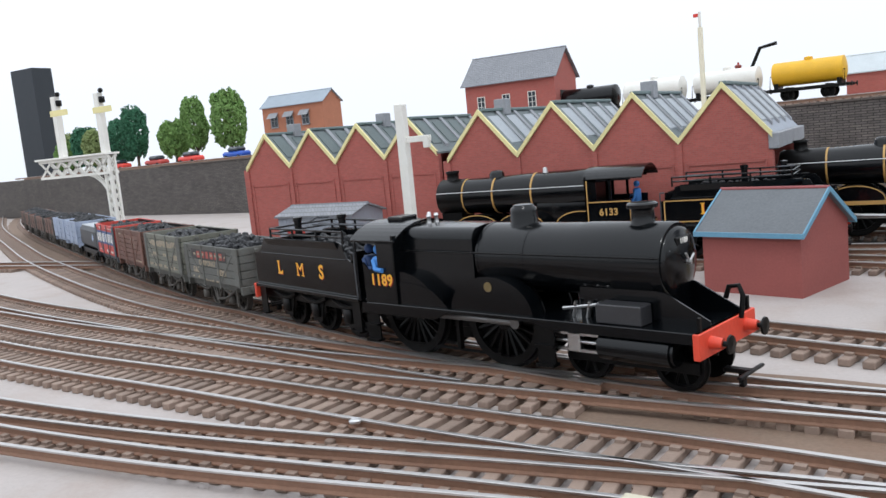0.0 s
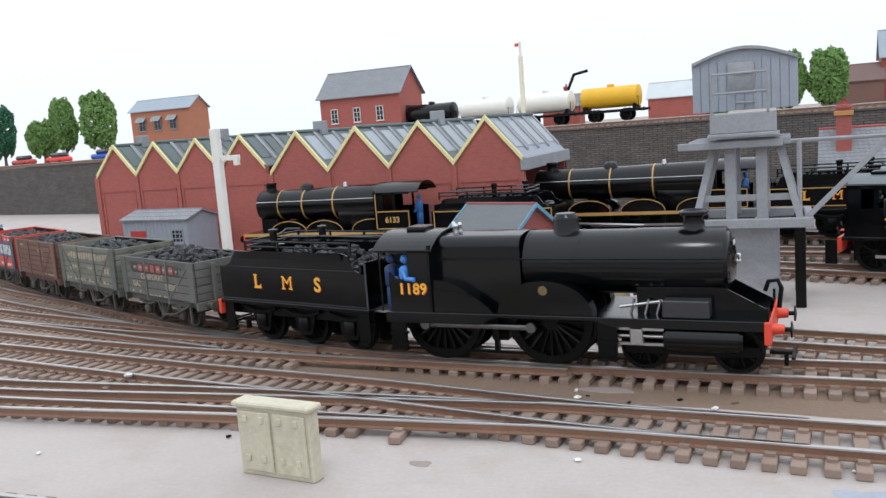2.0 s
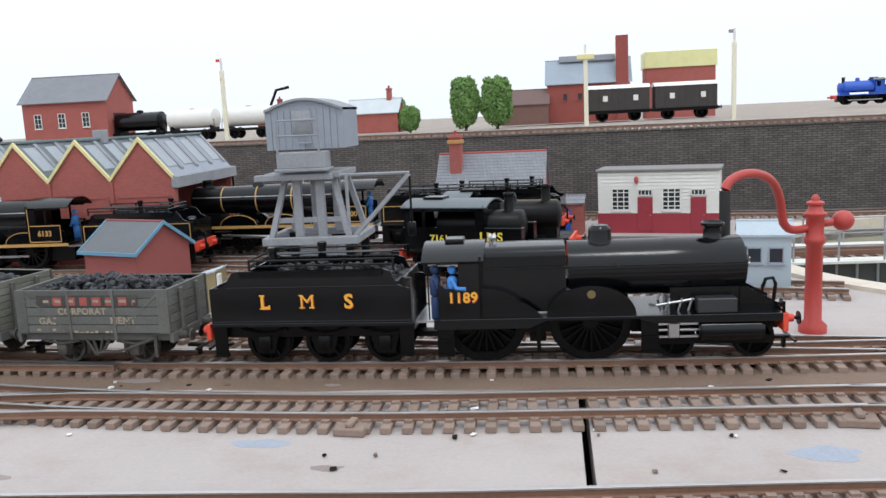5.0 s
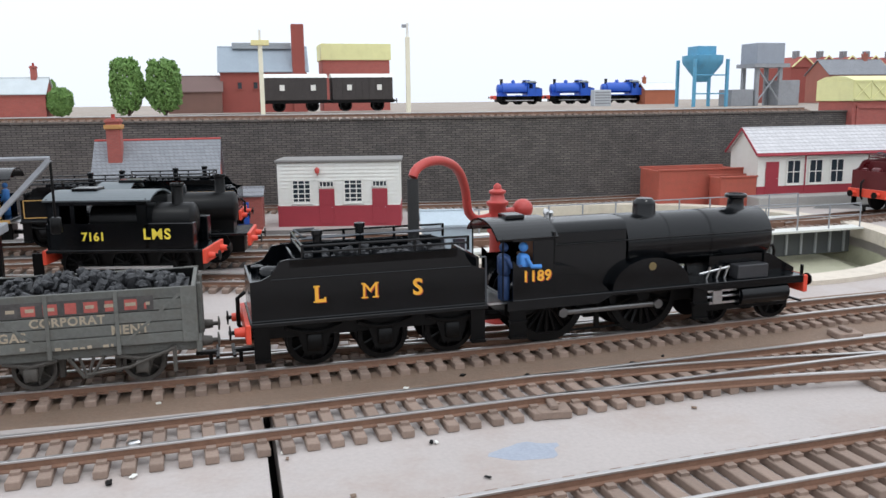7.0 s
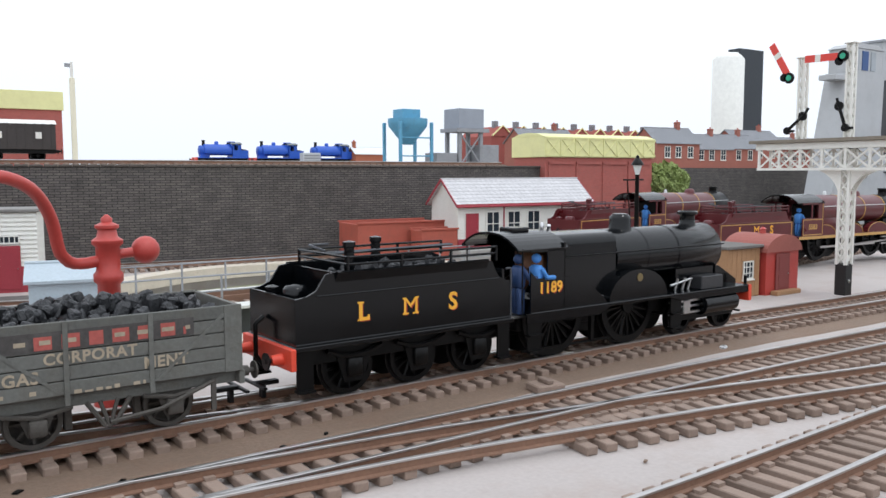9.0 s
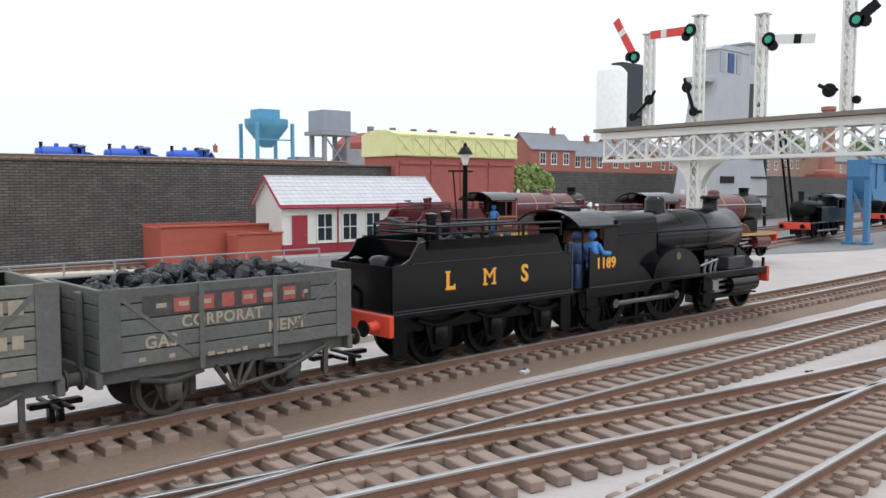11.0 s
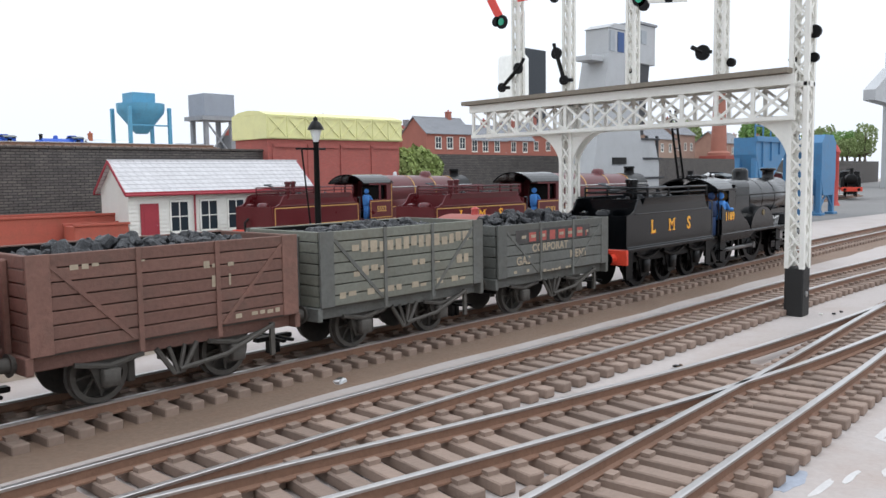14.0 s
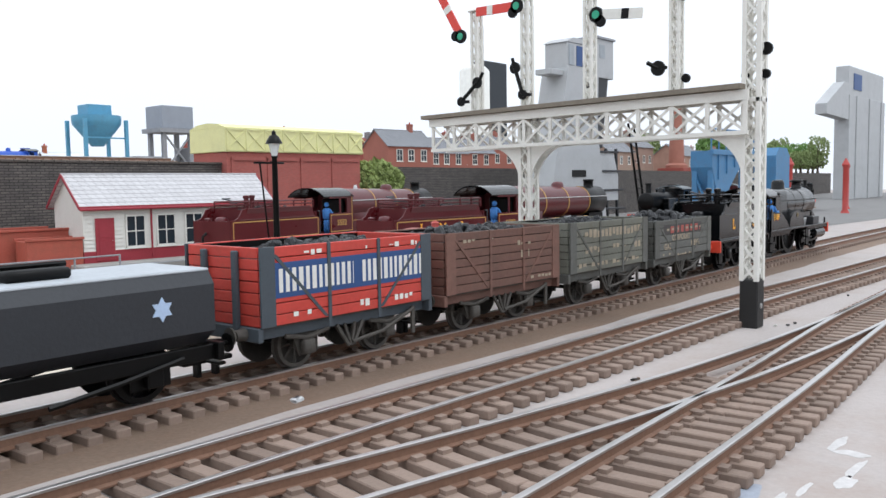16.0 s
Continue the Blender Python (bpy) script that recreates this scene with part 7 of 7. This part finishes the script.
for x, y, w, d, hh in ((1190, 1330, 130, 70, 52), (1258, 1055, 105, 60, 44), (1375, 1080, 110, 60, 36), (1500, 1120, 120, 60, 40), (1640, 1180, 140, 70, 55), (1860, 1240, 120, 60, 46), (2050, 1300, 150, 70, 50)):
    r = house(P(x, y, D0 + 2, -3), "brick_house", "red brick workers' house with slate roof", w, d, hh, hh + 26, paint("house_brick", (0.33, 0.12, 0.09), 0.8, vary=0.15), SLATE, 3, chimney=(w * 0.75, d * 0.5, 4, hh + 38), category="house")
    for x2 in (w * 0.25, w * 0.5, w * 0.78):
        window(r, x2, hh * 0.4, 14, 20, cols=2, rows=2)
for at_, sc in ((P(3230, 2400, D0), 1.5), (P(-2225, 1500, D0), 0.84)):
    bt = thing("tower_block", at_, "tall dark slab tower with pale rounded side", "tower")
    part("dark_face", Shape().box(0, 110 * sc, 0, 60, 0, 350 * sc, 1), paint("blue_black_panel", (0.022, 0.028, 0.036), 0.6, vary=0.1), bt)
    part("pale_side", Shape().lathe([(45 * sc, 0), (45 * sc, 320 * sc), (30 * sc, 338 * sc), (0.1, 340 * sc)], (-8, 50, 0), 24), paint("pale_render", (0.80, 0.80, 0.76), 0.8), bt)
CONC = paint("pale_concrete", (0.46, 0.47, 0.48), 0.8, vary=0.1, stain=0.3, stain_colour=(0.3, 0.3, 0.3), bump=0.2, big=20)
DARK_STEEL = paint("dark_steelwork", (0.035, 0.037, 0.042), 0.6, vary=0.2)
tw = thing("coaling_plant", P(1083, 628, 0), "pale concrete coaling tower with blue-windowed top house", "coaling plant")
part("shaft", Shape().prism([(0, 0), (134, 0), (126, 40), (111, 117), (113, 188), (45, 188)], "y", 0, 36), CONC, tw)
part("top_house", Shape().box(47, 113, 3, 34, 188, 217, 0.6).prism([(45, 217), (115, 217), (100, 223), (60, 223)], "y", 2, 35), CONC, tw)
for x in (50, 67, 86):
    part("window_strip", Shape().box(x, x + (13 if x == 67 else 10), 2, 3, 191, 214), WAGON_BLUE if x == 67 else SKYLIGHT, tw, "tall glazed strip")
part("winding_house", Shape().box(114, 156, 4, 34, 182, 229, 0.6), CONC, tw)
part("winding_window", Shape().box(122, 134, 3.4, 4, 206, 222), SKYLIGHT, tw)
part("roof_edge", Shape().box(112, 158, 2, 36, 229, 232, 0.4), GREY_TIMBER, tw)
part("chute", Shape().prism([(113, 96), (132, 96), (146, 182), (113, 182)], "y", 6, 32), DARK_STEEL, tw, "dark steel loading chute")
part("bunker", Shape().prism([(118, 90), (160, 90), (172, 60), (172, 30), (128, 30)], "y", 6, 34), CONC, tw, "grey loading bunker")
for x in (138, 158, 184):
    part("bunker_leg", beam((x, 14, 0), (x - 4, 14, 96), 3, 3), DARK_STEEL, tw)
for k in range(4):
    part("bunker_stage", Shape().box(120, 188 - k * 6, 4, 36, 18 + k * 24, 20.4 + k * 24, 0.3), DARK_STEEL, tw)
part("platform", Shape().box(18, 48, 6, 28, 178, 184, 0.4), CONC, tw)
# raised black block paints a slot's shade; the shaft is uncut here
part("slot", Shape().box(52, 82, -1, 0, 60, 68), FRAME_BLACK, tw, "black block on the concrete for the shade in a slot")
for x in (192, 206):
    part("ladder_stile", Shape().tube([(x + 24, -4, 0), (x - 12, -4, 128)], 1.6, 5), FRAME_BLACK, tw)
for k in range(10):
    part("ladder_rung", Shape().tube([(214 - k * 3.4, -4, 8 + k * 12), (228 - k * 3.4, -4, 8 + k * 12)], 0.9, 4), FRAME_BLACK, tw)
ft = thing("coaling_plant", P(2545, 705, 0), "broad pale concrete coaling tower with blue window", "coaling plant")
part("shaft", Shape().box(0, 340, 0, 36, 0, 262, 1), CONC, ft)
part("overhang", Shape().prism([(0, 200), (-178, 206), (-178, 230), (-40, 290), (0, 290)], "y", 2, 28), CONC, ft)
part("top_house", Shape().box(0, 330, 3, 34, 262, 334, 1), CONC, ft)
part("blue_window", Shape().box(40, 110, 1, 3, 278, 318), WAGON_BLUE, ft, "blue glazed window")
for x in (60, 180, 300):
    part("rib", Shape().box(x - 5, x + 5, -3, 0, 0, 262, 1), CONC, ft)
bhp = thing("ash_plant", P(1067, 428, 0), "blue steel ash hopper plant on legs", "ash plant")
STEELBLUE = paint("strong_blue_steel", (0.06, 0.20, 0.38), 0.5, vary=0.12, stain=0.25)
part("hopper", Shape().prism([(10, 44), (38, 42), (58, 58), (74, 70), (96, 76), (128, 76), (128, 82), (0, 82), (0, 66)], "y", 0, 22), STEELBLUE, bhp)
part("hopper_rim", Shape().box(-2, 130, -2, 0, 78, 83, 0.3), STEELBLUE, bhp)
for x in (14, 34, 54):
    part("hopper_rib", Shape().box(x - 1, x + 1, -1.4, 0, 50 + x * 0.3, 78), STEELBLUE, bhp)
part("bin", Shape().prism([(172, 40), (180, 22), (208, 22), (216, 40), (216, 80), (206, 89), (182, 89), (172, 80)], "y", 0, 22), STEELBLUE, bhp)
for x in (4, 122, 174, 213):
    for y in (3, 19):
        part("leg", Shape().box(x - 2.6, x + 2.6, y - 2.6, y + 2.6, 0, 76 if x < 150 else 46, 0.4), STEELBLUE, bhp)
        part("leg_foot", Shape().box(x - 6, x + 6, y - 5, y + 5, 0, 3, 0.4), STEELBLUE, bhp)
part("cross_brace", beam((4, 2, 20), (4, 20, 60), 2, 2), STEELBLUE, bhp)
part("cross_brace", Shape().tube([(174, 2, 8), (213, 2, 40)], 1.2, 5).tube([(213, 2, 8), (174, 2, 40)], 1.2, 5), STEELBLUE, bhp)
for k in range(8):
    part("railing_post", Shape().tube([(2 + k * 18, 2, 82), (2 + k * 18, 2, 104)], 0.8, 5), STEELBLUE, bhp)
for z in (93, 103):
    part("railing", Shape().tube([(2, 2, z), (128, 2, z)], 0.8, 5), STEELBLUE, bhp)
bc = thing("brick_chimney", P(1985, 900, DECK), "tapered red brick factory chimney", "chimney")
part("stack", Shape().lathe([(24, 0), (24, 14), (17, 18), (12.5, 138), (15, 140), (15, 147), (11, 148)], (0, 0, 0), 14), paint("chimney_brick", (0.36, 0.15, 0.11), 0.85, vary=0.15), bc)
part("plinth", Shape().box(-30, 30, -30, 30, 0, 8, 0.6), BRICK2, bc)
for k, (x, y, w, hh, col) in enumerate(((1700, 905, 130, 40, (0.34, 0.24, 0.19)), (1840, 925, 110, 52, (0.30, 0.20, 0.16)), (2060, 930, 150, 38, (0.36, 0.22, 0.17)), (2230, 960, 120, 30, (0.40, 0.33, 0.28)), (2420, 985, 150, 34, (0.33, 0.25, 0.21)), (2900, 1020, 120, 26, (0.45, 0.42, 0.38)))):
    r = house(P(x, y, D0 + 1, 6), "brick_house", "far brown brick house with slate roof", w, 60, hh, hh + 24, paint("far_house_brick", col, 0.85, vary=0.2), SLATE, 3, chimney=(w * 0.3, 30, 5, hh + 34), category="house")
    for x2 in (0.2, 0.5, 0.8):
        window(r, w * x2, hh * 0.35, 12, 16, cols=2, rows=2)
for x, y in ((1500, 500), (1660, 470), (1850, 520)):
    wcr = thing("water_crane", P(x, y, 0), "distant red water column", "water crane")
    part("column", Shape().lathe([(7, 0), (4, 6), (4, 70), (6, 74), (1, 84)], (0, 0, 0), 12), CRANE_RED, wcr)
tank_engine(P(1088, 488, RAIL_TOP, 186), "black engine standing under the ash plant", BLACK, "", False)
tank_engine(P(1420, 560, RAIL_TOP, 195), "dark red engine in the far yard", MAROON, "", False)
tank_engine(P(1750, 560, RAIL_TOP, 200), "black engine in the far yard", BLACK, "", False)

GREEN1, GREEN2 = foliage("bright_foliage", (0.15, 0.27, 0.075)), foliage("dark_foliage", (0.035, 0.14, 0.075))
GREEN3 = foliage("olive_foliage", (0.22, 0.28, 0.11))
SPOTS = [(-1122, 1150, 122, 33, 26, GREEN1), (-1206, 1150, 118, 26, 30, GREEN1), (-1260, 1150, 80, 31, 20, GREEN1), (-1362, 1150, 118, 27, 24, GREEN2), (-1450, 1190, 100, 30, 18, GREEN2), (-1510, 1180, 84, 32, 16, GREEN3), (-1590, 1220, 96, 34, 16, GREEN2), (-1690, 1260, 90, 36, 16, GREEN3), (-1640, 1210, 70, 30, 12, GREEN1),
         (4, 1000, 66, 20, 3, GREEN1), (43, 1000, 64, 22, 3, GREEN1), (-68, 1010, 34, 15, 2, GREEN1), (-140, 1290, 50, 24, 3, GREEN1)]
for k, (x, y, hh, rr, tk_, mat) in enumerate(SPOTS):
    tree(P(x, y, D0), "rounded green model tree with brown trunk", hh * 1.06, rr * 1.02, tk_ * 0.8, mat, 40 + k, 2600)
bush = tree(P(872, 700, 30), "shaggy yellow-green bush beside the tank house", 50, 38, 4, foliage("yellow_green_foliage", (0.24, 0.30, 0.10)), 77, 2400)
for k in range(8):
    tree(P(3080 + k * 66, 1035 + (k * 37) % 90, D0), "far pale green garden tree on the upper level", 70 + (k * 29) % 75, 42, 14, (GREEN3, GREEN1, GREEN3)[k % 3], 130 + k, 700)
for k in range(9):
    tree(P(2250 + k * 170, 1150 + (k * 67) % 200, D0), "distant leafy green garden tree", 90 + (k * 31) % 60, 60, 20, (GREEN1, GREEN3, GREEN2)[k % 3], 90 + k, 900)
for k, (x, y, mat) in enumerate(((-1240, 1085, CRANE_RED), (-1120, 1050, SIGNAL_RED), (-1010, 1040, BLUE_LOCO), (-1390, 1130, SIGNAL_RED), (-610, 960, SIGNAL_RED))):
    cr = thing("motor_car", P(x, y, D0, -10), "small toy-like model motor car", "car", "parked cars")
    part("body", Shape().box(-26, 26, -10, 10, 4, 13, 3), mat, cr)
    part("cabin", Shape().box(-13, 15, -9, 9, 12, 20, 3), GLASS, cr)
    for wx in (-16, 16):
        for wy in (-9, 9):
            part("wheel", Shape().cyl((wx, wy - 1.4, 4), (wx, wy + 1.4, 4), 4, n=12), FRAME_BLACK, cr)

# ---- buff loading ramp and odd pieces by the yard road ----
BUFF = paint("buff_board", (0.34, 0.27, 0.14), 0.8, vary=0.12, stain=0.3, stain_colour=(0.24, 0.19, 0.11), bump=0.25)
rp = thing("loading_ramp", P(-92, 359, 0, 2), "buff sided loading ramp with pale blue-grey top", "loading ramp")
part("side", Shape().prism([(0, 0), (0, 13), (29, 21), (29, 0)], "y", 0, 16), BUFF, rp)
part("top", Shape().prism([(-0.4, 13.1), (-0.4, 13.9), (29.4, 22), (29.4, 21.2)], "y", -0.5, 16.5), paint("pale_ramp_top", (0.50, 0.55, 0.60), 0.75, vary=0.2, grain=1600, bump=0.6), rp, "pale blue-grey sprinkled top")
part("end_post", Shape().box(29.4, 31, 0, 4, 8, 20, 0.3), WHITE, rp)

# ---- small litter of the boards ----
def lump(name, x, y, z, sx, sy, sz, mat, label, rz=0.0):
    s = Shape().box(-sx, sx, -sy, sy, 0, sz, min(sx, sy, sz) * 0.35)
    rnd = random.Random(int(x * 7 + y))
    s.v = [(a * rnd.uniform(0.75, 1.1), b * rnd.uniform(0.75, 1.1), c * rnd.uniform(0.8, 1.0)) for a, b, c in s.v]
    ob = new(name, s.mesh(name, mat))
    ob.matrix_basis = P(x, y, z, rz)
    return tagged(ob, label, "debris")


for x, y in ((-272, 262), (46, 199), (196, 207), (-214, 217), (330, 249)):
    pm = thing("point_motor_cover", P(x, y, 0, random.uniform(-8, 4)), "brown plastic point lever housing beside the track", "point lever", "point levers")
    part("base", Shape().box(-5, 5, -4, 4, 0, 2.6, 0.4), SLEEPER, pm)
    part("lever", Shape().box(-1.2, 1.2, -3, 3, 2.6, 4.0, 0.3), SLEEPER, pm)
for x, y in ((83, 207), (-214, 226), (412, 246)):
    lump("solder_blob", x, y, 4.2, 1.6, 1.2, 1.4, CHROME, "bright silver blob of solder on the rail side", 20)
rnd = random.Random(5)
for k in range(60):
    x, y = rnd.uniform(-250, 700), rnd.choice((rnd.uniform(168, 196), rnd.uniform(236, 248), rnd.uniform(195, 212)))
    lump("grit", x, y, 0.3, rnd.uniform(0.4, 1.2), rnd.uniform(0.4, 1.0), rnd.uniform(0.3, 0.9), rnd.choice((BALLAST, FRAME_BLACK, WHITE)), "loose speck of grit on the board", rnd.uniform(0, 180))


def blot(x, y, rx, ry, mat, label, seed, z=0.06):
    pts = []
    for k in range(22):
        a = 2 * math.pi * k / 22
        f = 1 + 0.45 * noise.noise((math.cos(a) * 1.5 + seed, math.sin(a) * 1.5, seed))
        pts.append((x + rx * f * math.cos(a), y + ry * f * math.sin(a)))
    slab("stain", Shape().prism(pts, "z", 0.0, z), mat, label, "structure")


OILY = paint("oily_stain", (0.28, 0.23, 0.21), 0.75, vary=0.2, big=80)
BLUISH = paint("bluish_stain", (0.33, 0.36, 0.42), 0.75, vary=0.15, big=80)
for k, (x, y, rx, ry, m) in enumerate(((-49, 249, 9, 2.6, OILY), (28, 243, 3, 1.2, OILY), (45, 173, 5, 2.0, OILY), (-83, 186, 3.5, 1.6, OILY), (-60, 164, 14, 5, OILY), (181, 185, 9, 5, BLUISH), (20, 190, 10, 3, BLUISH), (430, 150, 6, 2, BLUISH))):
    blot(x, y, rx, ry, m, "irregular dark stain on the painted board", k + 1, 0.06 if y < 238 else 0.36)

# ---- chalky run marks ----
CHALK = paint("chalky_bloom", (0.55, 0.53, 0.52), 0.85, vary=0.15, big=200)
for k, (x, y, rx, ry) in enumerate(((469, 146, 5, 1.2), (464, 142, 2, 3), (455, 139, 6, 0.9), (447, 138.5, 4, 1.6), (439, 143, 4, 0.7), (431, 145, 5, 0.8))):
    blot(x, y, rx, ry, CHALK, "whitish dried bloom on the painted board", k + 31, 0.07)



motions()
